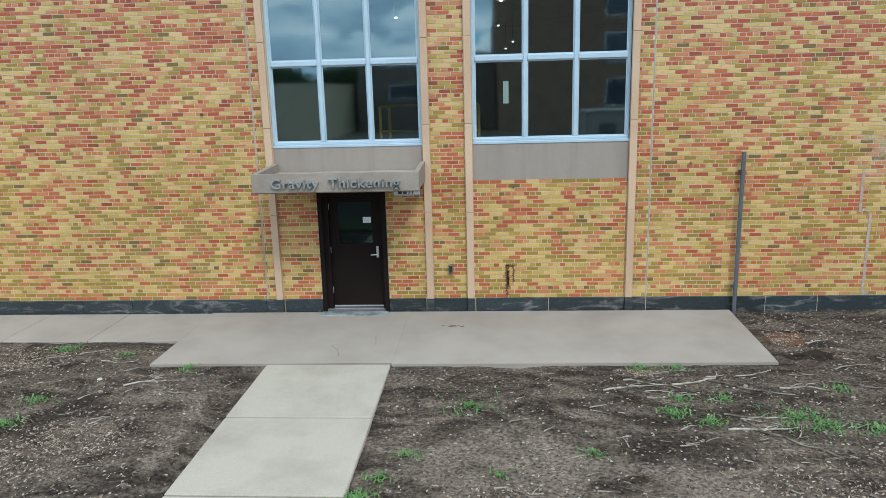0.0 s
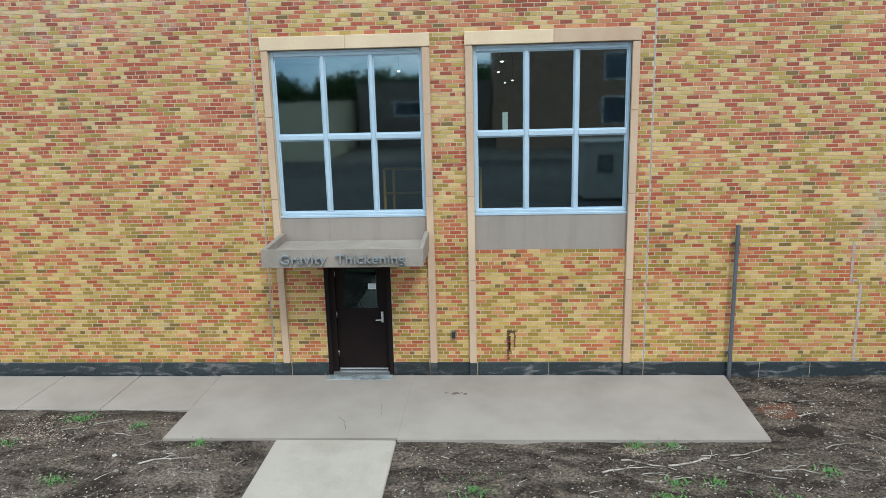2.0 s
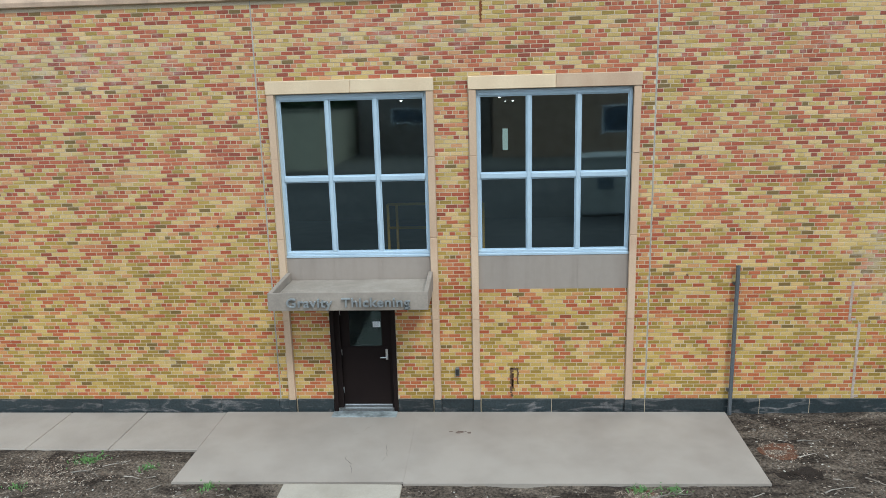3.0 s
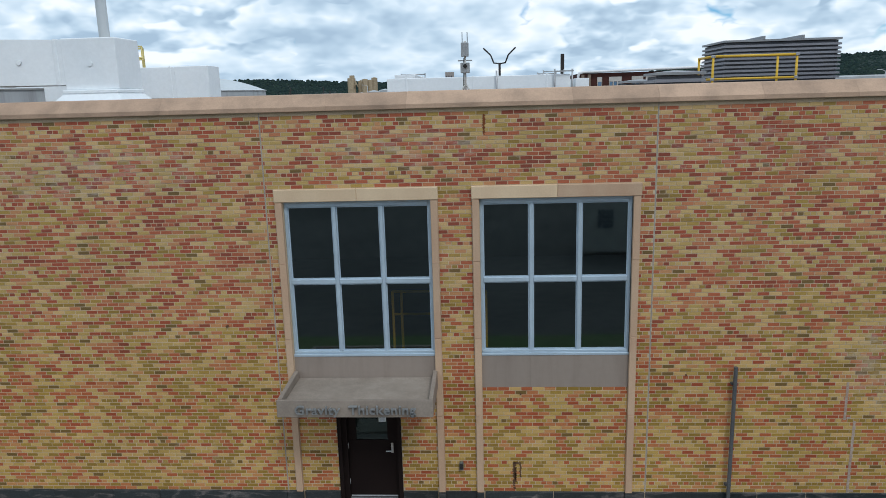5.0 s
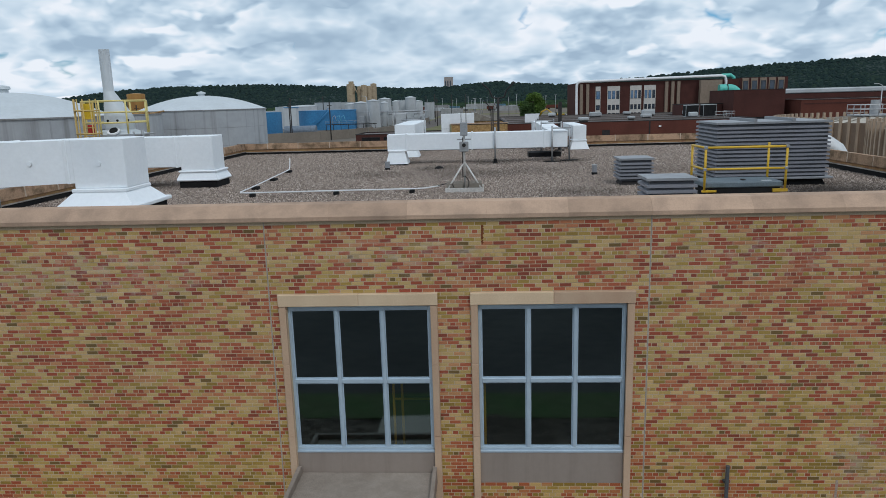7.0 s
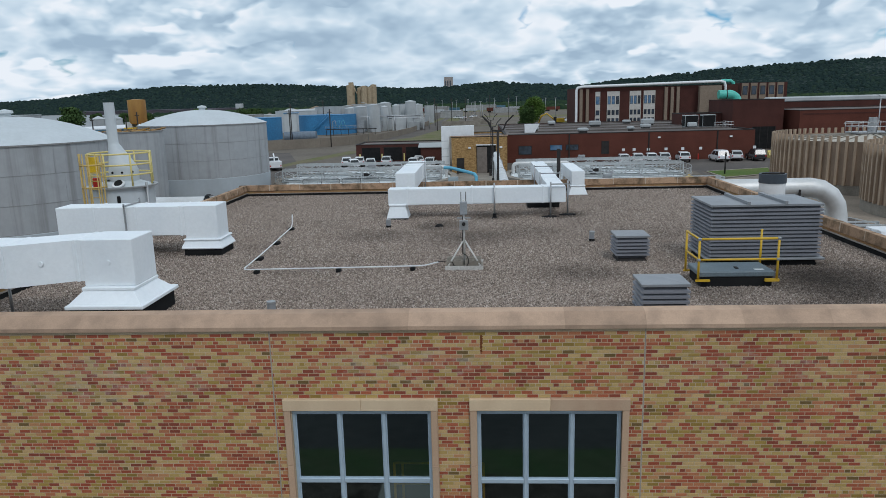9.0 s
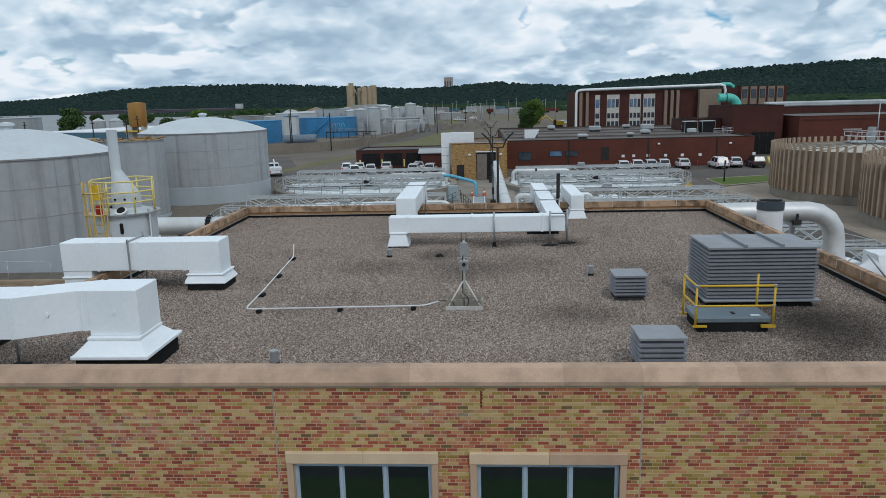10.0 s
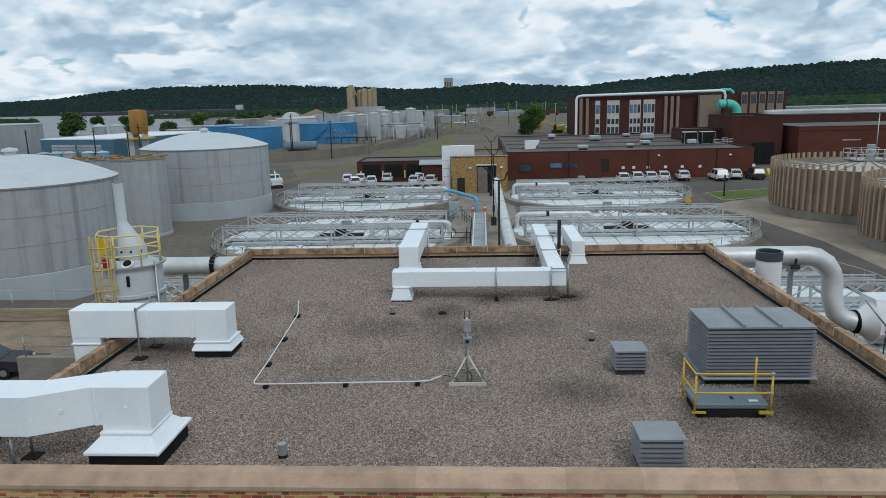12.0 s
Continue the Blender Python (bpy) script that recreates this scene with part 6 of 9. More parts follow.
def clarifier(name, loc, R, raised=0.0):
    th = thing(name, loc, "round covered settling basin with white panels and aluminium truss bridges", "basin", "round basins")
    bm = bmesh.new()
    ring_wall(bm, R - 0.9, R, -0.3 - raised, 0.55)
    part("rim_wall", bm, CONC, th, "worn concrete rim wall")
    bm = bmesh.new()
    lathe(bm, [(0, 0.28), (R - 0.95, 0.28)], 48, smooth=False)
    bmesh.ops.recalc_face_normals(bm, faces=bm.faces)
    part("under_deck", bm, mat("grey_deck", (0.34, 0.36, 0.36), rough=0.6), th)
    rr = R - 1.0
    W, D = 2.15, 1.9
    j = -rr
    while j < rr - 0.3:
        y0, y1 = j + 0.05, min(j + D - 0.05, rr)
        lim = math.sqrt(max(rr * rr - max(abs(y0), abs(y1)) ** 2, 0.01))
        x = -lim
        off = -math.ceil(rr / W) * W
        while off < rr:
            a, b = max(off + 0.05, -lim), min(off + W - 0.05, lim)
            if b - a > 0.4:
                bm = bmesh.new()
                box(bm, a, b, y0, y1, 0.30, 0.40)
                v = bm.verts.new(((a + b) / 2, (y0 + y1) / 2, 0.46))
                q = [bm.verts.new(p) for p in ((a, y0, 0.401), (b, y0, 0.401), (b, y1, 0.401), (a, y1, 0.401))]
                for k in range(4):
                    bm.faces.new((q[k], q[(k + 1) % 4], v))
                part("cover_panel", bm, COVER, th)
            off += W
        j += D
    for y in (-R * 0.3, R * 0.3):
        half = math.sqrt(R * R - y * y)
        t = part("truss_bridge", truss(2 * half - 3.0, 1.5, max(4, int(R * 0.38))), ALTRUSS, th, "aluminium lattice bridge")
        t.location = (0, y, 0.62)
        for x in (-half + 1.7, half - 1.7):
            part("bridge_foot", B((x - 0.25, x + 0.25, y - 0.6, y + 0.6, 0.3, 0.56)), GALV, th)
    part("drive_unit", B((-2.4, 2.4, -0.45, 0.45, 0.45, 0.66), (-0.9, 0.9, -1.0, 1.0, 0.45, 0.72), (-0.5, 0.5, -0.5, 0.5, 0.72, 1.1), bevel=0.04), DARK, th, "dark drive unit")
    part("drive_box", B((0.9, 2.0, -R * 0.3 - 0.3, -R * 0.3 + 0.3, 2.3, 2.42), (0.95, 1.9, -R * 0.3 - 0.25, -R * 0.3 + 0.25, 2.43, 2.7), bevel=0.03), GALV, th)
    x = R - 1.5
    part("odour_pipe", T(([(3.5, -1.2, 0.4), (3.5, -1.2, 1.35)] + arc((4.05, -1.2, 1.35), 0.55, 180, 90, 5, "xz") + [(x - 0.5, -1.2, 1.9)] + arc((x - 0.5, -1.2, 1.4), 0.5, 90, 0, 5, "xz") + [(x, -1.2, 0.3)], 0.25), seg=14), PIPE, th, "silver jacketed pipe")
    part("pipe_band", T(([(R * 0.62, -1.2, 1.9), (R * 0.62 + 0.3, -1.2, 1.9)], 0.29), seg=14), DARK, th)
    for k in range(4):
        a, b, y, zt = -R * 0.52 + 5.1 * k, -R * 0.52 + 5.1 * k + 4.8, -R * 0.77, 1.45
        if b > R * 0.62:
            break
        loop = [(a, y, 0.42)] + [(px, y, pz) for px, _, pz in arc((a + 0.25, y, zt - 0.25), 0.25, 180, 90, 3, "xz")] + [(px, y, pz) for px, _, pz in arc((b - 0.25, y, zt - 0.25), 0.25, 90, 0, 3, "xz")] + [(b, y, 0.42)]
        part("edge_railing", T((loop, 0.035), ([(a, y, 0.95), (b, y, 0.95)], 0.028), ([((a + b) / 2, y, 0.42), ((a + b) / 2, y, zt)], 0.03), seg=6), DARK, th)
    pts = [(R * math.cos(radians(a)) * 0.985, R * math.sin(radians(a)) * 0.985) for a in range(100, 262, 6)]
    part("rim_railing", railing(pts, 1.5, 3.0, 0.025), ALTRUSS, th)
    return th


first_basin = clarifier("settling_basin", (-14.6, 60.0, 0), 12.9)
copy_thing(first_basin, pose(-16.2, 88.0, 0))
copy_thing(first_basin, pose(15.2, 62.0, 0, 0, 0, 180))
copy_thing(first_basin, pose(16.0, 88.2, 0, 0, 0, 180))
side_basin = clarifier("settling_basin", (0, 0, 0), 10.0, 1.5)
side_basin.matrix_world = pose(14.2, 30.9, 1.5, 0, 0, 180)
clarifier("settling_basin", (-17.2, 32.4, 0), 8.6)


WELD = mat("weld_line", (0.28, 0.28, 0.275), (0.20, 0.195, 0.19), rough=0.7, big=2.0, bump=0.0)


def dome_tank(name, x, y, r, rim, apex, label, band=1.6, dome=True, plates=26, mid=True):
    th = thing(name, (x, y, 0), label, "storage tank", "grey storage tanks")
    bm = bmesh.new()
    lathe(bm, [(r, band), (r, rim)], 56)
    part("shell", bm, TANK, th)
    bm = bmesh.new()
    lathe(bm, [(r + 0.06, -0.1), (r + 0.06, band - 0.06), (r, band)], 56)
    part("base_ring", bm, TANKLOW, th, "pale painted base ring")
    bm = bmesh.new()
    lathe(bm, [(r + 0.10, rim - 0.06), (r + 0.10, rim + 0.05), (r - 0.05, rim + 0.05)], 56)
    part("rim_angle", bm, WELD, th)
    lines = [band + (rim - band) * k / 3 for k in range(4)]
    for zz in lines[:3] if mid else lines[:1]:
        bm = bmesh.new()
        d = 0.03 if zz == band else 0.014
        lathe(bm, [(r + 0.002, zz - d), (r + 0.02, zz - d * 0.8), (r + 0.02, zz + d * 0.8), (r + 0.002, zz + d)], 56)
        part("weld_band", bm, WELD, th)
    for q in range(3 if mid else 0):
        for k in range(plates):
            a = 2 * math.pi * (k + (0.3, 0.8, 0.45)[q]) / plates
            c, w = math.cos(a) * (r + 0.002), math.sin(a) * (r + 0.002)
            part("plate_seam", T(([(c, w, lines[q] + 0.02), (c, w, lines[q + 1] - 0.02)], 0.006), seg=4), TANK, th)
    if dome:
        bm = bmesh.new()
        n = 8
        lathe(bm, [(r * (1 - (k / n)) + (0.04 if k == 0 else 0), rim + 0.05 + (apex - rim) * (1 - (1 - k / n) ** 2)) for k in range(n)] + [(0, apex)], 56)
        part("dome_roof", bm, DOME, th, "pale domed roof")
        bm = bmesh.new()
        lathe(bm, [(0.42, apex - 0.2), (0.42, apex + 0.25), (0.6, apex + 0.3), (0.55, apex + 0.5), (0, apex + 0.62)], 20)
        part("roof_vent", bm, DOME, th)
    else:
        bm = bmesh.new()
        lathe(bm, [(0, rim - 0.5), (r - 0.1, rim - 0.5)], 40)
        part("inner_deck", bm, RUST, th)
        rng = random.Random(int(x))
        for _ in range(46):
            a, d = rng.uniform(0, 6.28), r * 0.88 * math.sqrt(rng.random())
            px, py, ln, w = d * math.cos(a), d * math.sin(a), rng.uniform(0.5, 1.6), rng.uniform(0, 3.14)
            c, s = math.cos(w) * ln / 2, math.sin(w) * ln / 2
            part("plank", T(([(px - c, py - s, rim - 0.35 + rng.uniform(0, 0.5)), (px + c, py + s, rim - 0.3 + rng.uniform(0, 0.6))], 0.09), seg=4), RUST, th)
    return th


dome_tank("digester_tank", -36.6, 81.5, 8.1, 8.7, 10.5, "grey steel storage tank with a pale domed roof", band=2.2)
dome_tank("digester_tank", -36.9, 42.5, 7.5, 8.6, 10.55, "large grey steel storage tank with a shallow pale dome", band=2.3)
dome_tank("open_tank", -38.0, 65.2, 2.95, 8.5, 0, "tall narrow grey tank topped with weathered planks", dome=False, plates=0, mid=False, band=0.3)
dome_tank("open_tank", -45.2, 69.0, 3.2, 8.3, 0, "grey tank topped with weathered planks", dome=False, plates=0, mid=False)


def ribbed_tank(x, y, r, h):
    th = thing("ribbed_tank", (x, y, 0), "large round basin clad in ribbed brown metal with a pale roof", "storage tank", "ribbed tanks")
    bm = bmesh.new()
    lathe(bm, [(r + 0.12, -0.2), (r + 0.12, 0.98), (r - 0.1, 1.0)], 64)
    part("concrete_foot", bm, CONC, th)
    n = int(2 * math.pi * r / 0.8)
    for k in range(n):
        a0 = 2 * math.pi * k / n
        d = 2 * math.pi / n
        if math.sin(a0) > 0.45:
            bm = bmesh.new()
            c, s = math.cos(a0), math.sin(a0)
            prism(bm, [(c * q - s * w, s * q + c * w) for q, w in ((r, -0.13), (r + 0.27, -0.13), (r + 0.27, 0.13), (r, 0.13))], "z", h - 0.8, h + 0.62)
            part("buttress", bm, RIBL, th)
            continue
        bm = bmesh.new()
        prof = [(0.0, 0.0), (0.30, 0.0), (0.34, 0.12), (0.62, 0.12), (0.66, 0.0), (1.0, 0.0)]
        lo, hi = [], []
        for u, o in prof:
            a = a0 + d * u
            c, s = math.cos(a) * (r + o), math.sin(a) * (r + o)
            lo.append(bm.verts.new((c, s, 1.02))), hi.append(bm.verts.new((c, s, h)))
        for i in range(5):
            bm.faces.new((lo[i], lo[i + 1], hi[i + 1], hi[i]))
        part("rib_sheet", bm, RIB, th)
        a = a0 + d * 0.48
        bm = bmesh.new()
        c, s = math.cos(a), math.sin(a)
        ring = [(c * q - s * w, s * q + c * w) for q, w in ((r, -0.13), (r + 0.27, -0.13), (r + 0.27, 0.13), (r, 0.13))]
        prism(bm, ring, "z", 1.01, h + 0.62)
        part("buttress", bm, RIBL, th)
    bm = bmesh.new()
    lathe(bm, [(r - 0.02, 0.7), (r - 0.02, h - 0.02)], 64)
    part("inner_shell", bm, RIB, th)
    bm = bmesh.new()
    lathe(bm, [(r - 0.05, h - 0.25), (r * 0.5, h + 0.1), (0, h + 0.5)], 64)
    part("roof_deck", bm, mat("pale_roof_deck", (0.50, 0.455, 0.39), (0.42, 0.38, 0.32), rough=0.85), th)
    for k in range(24):
        a = 2 * math.pi * k / 24
        part("roof_rib", T(([(1.5 * math.cos(a), 1.5 * math.sin(a), h + 0.42), (r * 0.97 * math.cos(a), r * 0.97 * math.sin(a), h - 0.2)], 0.06), seg=4), mat("deck_joint", (0.3, 0.27, 0.23), rough=0.85) if k == 0 else bpy.data.materials["deck_joint"], th)
    part("mixer_platform", B((-2.0, 2.0, -1.5, 1.5, h + 0.45, h + 0.6)), GALV, th)
    loop = [(-2.0, -1.5), (2.0, -1.5), (2.0, 1.5), (-2.0, 1.5), (-2.0, -1.5)]
    for z in (h + 1.2, h + 1.7):
        part("platform_rail", T(([(x, y, z) for x, y in loop], 0.04), seg=5), GALV, th)
    for x, y in loop[:-1] + [(-1.0, -1.5), (0.0, -1.5), (1.0, -1.5), (-2.0, 0.0), (2.0, 0.0), (0.0, 1.5)]:
        part("platform_post", T(([(x, y, h + 0.6), (x, y, h + 1.7)], 0.04), seg=5), GALV, th)
    part("mixer_motor", T(([(0.3, 0, h + 0.6), (0.3, 0, h + 2.2)], 0.45), seg=14), GALV, th)
    return th


ribbed_tank(44.7, 73.1, 9.9, 5.6)
ribbed_tank(45.0, 52.6, 9.9, 5.6)


# ---- pipework beside the hall ----
CAGE = mat("weathered_yellow", (0.56, 0.40, 0.13), (0.44, 0.30, 0.10), rough=0.6, bump=0.02)


def scrubber():
    th = thing("scrubber_tower", (-13.4, 14.3, 0.25), "pale grey odour scrubber tower with a chimney and yellow caged ladder", "scrubber")
    bm = bmesh.new()
    lathe(bm, [(1.2, -0.34), (1.2, 6.72), (1.25, 6.73), (1.25, 6.85), (1.2, 6.87), (1.2, 7.86), (1.15, 7.92), (0.62, 8.1)], 36)
    part("body", bm, SCRUB, th)
    part("joint_ring", lathe(bmesh.new(), [(1.205, 6.68), (1.265, 6.69), (1.265, 6.72), (1.205, 6.725)], 36), GALV, th)
    bm = bmesh.new()
    lathe(bm, [(0.56, 8.08), (0.56, 8.5), (0.50, 8.7), (0.21, 9.45), (0.20, 9.5), (0.20, 10.97), (0.16, 10.97)], 28)
    for v in bm.verts:
        if v.co.z > 8.6:
            v.co.x -= 0.30 * min((v.co.z - 8.6) / 0.9, 1.0)
        v.co.x += 0.12
    part("chimney", bm, SCRUB, th)
    for a in (250, 290, 330):
        c, q = math.cos(radians(a)), math.sin(radians(a))
        part("cone_bolt", T(([(0.12 + 0.53 * c, 0.53 * q, 8.42), (0.12 + 0.59 * c, 0.59 * q, 8.42)], 0.045), seg=8), BLACK, th)
    part("port", T(([(0.34, -0.96, 8.05), (0.34, -0.99, 8.09)], 0.16), seg=18), BLACK, th)
    part("port_rim", T(([(0.34, -0.96, 8.02), (0.34, -0.98, 8.06)], 0.24), seg=18), WHITE, th)
    part("slot", B((0.33, 0.45, -1.21, -1.11, 7.22, 7.62), bevel=0.025), BLACK, th)
    ring = [(1.24 * math.cos(radians(a)), 1.24 * math.sin(radians(a))) for a in range(0, 361, 45)]
    for z in (8.35, 8.72, 9.12):
        part("guard_rail", T(([(x, y, z) for x, y in ring], 0.034), seg=6), PALEYEL, th)
    for x, y in ring[:-1]:
        part("guard_post", T(([(x, y, 7.95), (x, y, 9.12)], 0.034), seg=6), PALEYEL, th)
    bm = bmesh.new()
    lathe(bm, [(1.19, 7.88), (1.36, 7.88), (1.36, 7.93), (1.19, 7.93)], 28)
    part("platform", bm, GALV, th)
    for x in (-0.62, -0.16):
        part("ladder_stile", T(([(x, -1.34, -0.3), (x, -1.34, 9.1)], 0.032), seg=6), CAGE, th)
    for k in range(28):
        part("rung", T(([(-0.62, -1.34, 0.4 + 0.3 * k), (-0.16, -1.34, 0.4 + 0.3 * k)], 0.018), seg=5), CAGE, th)
    for k in range(9):
        z = 2.4 + k * 0.8
        part("cage_hoop", T(([(-0.81, -1.30, z)] + arc((-0.39, -1.42, z), 0.42, 180, 360, 8, "xy") + [(0.03, -1.30, z)], 0.032), seg=5), CAGE, th)
    for a in (185, 220, 255, 285, 320, 355):
        c, q = math.cos(radians(a)), math.sin(radians(a))
        part("cage_bar", T(([(-0.39 + 0.42 * c, -1.42 + 0.42 * q, 2.4), (-0.39 + 0.42 * c, -1.42 + 0.42 * q, 9.2)], 0.024), seg=5), CAGE, th)
    part("sign_plate", B((-0.62, -0.22, -1.20, -1.16, 8.5, 9.05)), mat("bright_yellow_sign", (0.75, 0.50, 0.02), rough=0.5), th)
    part("red_box", B((-0.55, -0.30, -1.22, -1.05, 7.95, 8.3), bevel=0.02), REDLAMP, th)
    part("side_pipe", T(([(1.22, -0.45, -0.3), (1.22, -0.45, 8.05)], 0.06)), GALV, th)
    th.scale = (0.93, 0.93, 1.0)


scrubber()
lp = thing("odour_pipe", (0, 21.7, 6.28), "large silver jacketed pipe with a bolted black flange", "pipe")
part("barrel", T(([(-17.5, 0, 0), (-8.0, 0, 0)], 0.44), seg=24), PIPE, lp)
part("flange", T(([(-13.15, 0, 0), (-12.95, 0, 0)], 0.54), seg=24), BLACK, lp)
for k in range(16):
    a = 2 * math.pi * k / 16
    part("bolt", B((-13.2, -12.9, 0.5 * math.cos(a) - 0.03, 0.5 * math.cos(a) + 0.03, 0.5 * math.sin(a) - 0.03, 0.5 * math.sin(a) + 0.03)), GALV, lp)
for x in (-14.6, -11.4):
    part("leg", B((x - 0.1, x + 0.1, -0.1, 0.1, -6.3, -0.4)), POLE, lp)

rp = thing("odour_pipe", (0, 20.0, 6.82), "large silver elbow pipe passing beside the hall roof", "pipe")
part("barrel", T(([(10.55, 0, 0), (14.5, 0, 0.0)] + arc((14.5, 0, -1.25), 1.25, 90, 0, 4, "xz") + [(15.72, -0.1, -1.7), (15.74, -0.2, -2.1), (15.88, -0.3, -2.55), (16.18, -0.4, -2.84), (16.62, -0.5, -2.93)], 0.44), seg=24), PIPE, rp)
part("end_band", T(([(16.56, -0.5, -2.92), (16.64, -0.5, -2.93)], 0.48), seg=24), BLACK, rp)
part("support_bracket", B((13.72, 14.08, -0.5, -0.42, -0.5, -0.3), (13.86, 13.94, -0.5, -0.42, -0.3, -0.02), bevel=0.01), DARK, rp)
for x in (11.6, 13.9):
    part("stand", B((x - 0.09, x + 0.09, -0.09, 0.09, -6.8, -0.55)), GALV, rp)
    part("saddle", B((x - 0.2, x + 0.2, -0.4, 0.4, -0.6, -0.42)), GALV, rp)
fan = thing("exhaust_fan", (17.95, 19.4, 0.0), "white centrifugal fan housing beside the hall", "fan")
bm = bmesh.new()
lathe(bm, [(0.5, -0.32), (0.6, -0.05), (0.9, 0.33)], 28)
for v in bm.verts:
    v.co.x, v.co.y, v.co.z = v.co.z - 0.98, v.co.y + 0.1, 3.89 + v.co.x
part("inlet_cone", bm, WHITE, fan)
bm = bmesh.new()
scroll = [(0.1 + (0.95 + 0.18 * k / 20) * math.cos(radians(200 + 14 * k)), 3.89 + (0.95 + 0.18 * k / 20) * math.sin(radians(200 + 14 * k))) for k in range(20)]
prism(bm, scroll, "x", -0.66, 0.75)
box(bm, -0.60, 0.70, 0.4, 1.15, 3.8, 4.95)
part("housing", bm, WHITE, fan)
part("front_panel", B((-0.25, 0.6, -1.30, -1.16, 1.2, 4.6), bevel=0.03), WHITE, fan)
part("pedestal", B((-0.6, 1.5, -0.9, 1.1, 0.301, 2.86), bevel=0.02), WHITE, fan)
part("inlet_ring", T(([(-1.34, 0.1, 3.89), (-1.27, 0.1, 3.89)], 0.53), seg=24), BLACK, fan)
part("base", B((-1.2, 1.6, -1.6, 1.6, -0.05, 0.3)), CONC, fan)
part("stay", T(([(-1.5, -0.9, 5.2), (-0.5, -1.3, 3.85)], 0.04)), GALV, fan)
part("valve", T(([(-0.55, -1.22, 3.85), (-0.55, -1.5, 3.85)], 0.15), ([(-0.75, -1.36, 3.87), (-0.35, -1.36, 3.87)], 0.09), seg=12), REDLAMP, fan)
part("valve_pipe", T(([(-0.55, -1.4, 3.85), (-0.6, -1.4, 2.2)], 0.04), ([(-0.75, -1.35, 3.65), (-0.8, -1.35, 2.0)], 0.03)), DARK, fan)
stk = thing("exhaust_stack", (11.37, 16.2, 0.0), "short white exhaust stack with a dark blue rim", "stack")
bm = bmesh.new()
lathe(bm, [(0.475, 0.0), (0.475, 7.55)], 28)
part("barrel", bm, WHITE, stk)
bm = bmesh.new()
lathe(bm, [(0.50, 7.55), (0.50, 7.90), (0.43, 7.90), (0.43, 7.82), (0.0, 7.82)], 28)
part("rim", bm, mat("slate_blue", (0.055, 0.07, 0.09), rough=0.5), stk, "dark slate-blue rim band")
part("damper", B((-0.42, 0.42, -0.02, 0.02, 7.821, 7.93), (-0.03, 0.03, -0.25, 0.25, 7.821, 7.86)), DARK, stk)
mp = thing("main_pipe", (1.93, 0, 4.4), "long silver jacketed pipe running between the basins", "pipe")
part("barrel", T(([(4.2, 26.5, 0.0), (1.6, 26.4, 0.0), (0.6, 26.9, 0.0), (0.15, 28, 0.0), (0.0, 40, 0.02), (-0.15, 72.0, 0.05)] + arc((-0.15, 72.0, -0.6), 0.65, 90, 0, 4, "yz") + [(-0.15, 72.7, -4.35)], 0.41), seg=20), PIPE, mp)
for y in (30, 40, 50, 60, 70):
    part("stand", B((-0.12, 0.12, y - 0.12, y + 0.12, -4.4, -0.35)), GALV, mp)
    part("band", T(([(-0.02, y + 3, 0.02), (-0.02, y + 3.12, 0.02)], 0.435), seg=20), GALV, mp)
for x, y, h in ((1.15, 31.5, 9.15), (1.4, 67.5, 8.0), (1.52, 92.0, 8.0)):
    th = thing("antenna_pole", (x, y, 0.0), "slim black pole with a forked pair of arms", "pole", "black poles")
    part("shaft", T(([(0, 0, 0), (0, 0, h)], 0.07)), DARK, th)
    part("foot", B((-0.3, 0.3, -0.3, 0.3, -0.05, 0.9), bevel=0.05), DARK, th)
    for q in (-1, 1):
        part("fork_arm", T(([(0, 0, h - 0.25), (0, 0, h - 0.05), (q * 0.34, 0, h), (q * 0.46, 0, h + 0.3), (q * 0.52, 0, h + 0.45), (q * 0.95, 0, h + 0.86)], 0.045)), DARK, th)
    part("junction_box", B((-0.13, 0.13, -0.16, -0.07, 1.5, 2.3), bevel=0.02), DARK, th)
cy = thing("process_pipe", (-3.2, 80, 0), "light blue process pipe bending down to a row of cones", "pipe")
part("barrel", T(([(-1.6, 0.6, 2.35), (-0.6, 0.4, 2.3), (1.6, -1.4, 1.9), (2.4, -2.4, 1.75), (2.62, -2.7, 1.45), (2.65, -2.75, 0.0)], 0.21), seg=14), CYAN, cy)
for x, y in ((-1.1, 77.6), (-0.5, 77.4), (0.4, 78.0), (0.5, 78.6), (-3.6, 62.0)):
    th = thing("traffic_cone", (x, y, 0.0), "orange traffic cone with a white collar", "cone", "traffic cones")
    bm = bmesh.new()
    lathe(bm, [(0.2, 0.03), (0.12, 0.35)], 12)
    part("lower", bm, CONE, th)
    bm = bmesh.new()
    lathe(bm, [(0.12, 0.35), (0.08, 0.55)], 12)
    part("collar", bm, WHITE, th)
    bm = bmesh.new()
    lathe(bm, [(0.08, 0.55), (0.03, 0.8), (0, 0.8)], 12)
    part("tip", bm, CONE, th)
    part("foot", B((-0.24, 0.24, -0.24, 0.24, 0.0, 0.03)), CONE, th)
gs = thing("grated_walkway", (-0.2, 46.0, 0), "pale grey grated metal walkway between the basins", "walkway")
GRATE = mat("pale_grating", (0.40, 0.42, 0.42), (0.31, 0.325, 0.325), rough=0.6, big=1.2, fine=14, vary=0.12)
for k in range(15):
    part("grating", B((-0.56, 0.56, 2.0 * k + 0.03, 2.0 * k + 1.97, 0.03, 0.10 + 0.012 * (k % 2)), bevel=0.01), GRATE, gs)
for x in (-0.66, 0.66):
    part("side_angle", B((x - 0.08, x + 0.08, 0.0, 30.0, -0.02, 0.17), bevel=0.01), WHITE, gs)
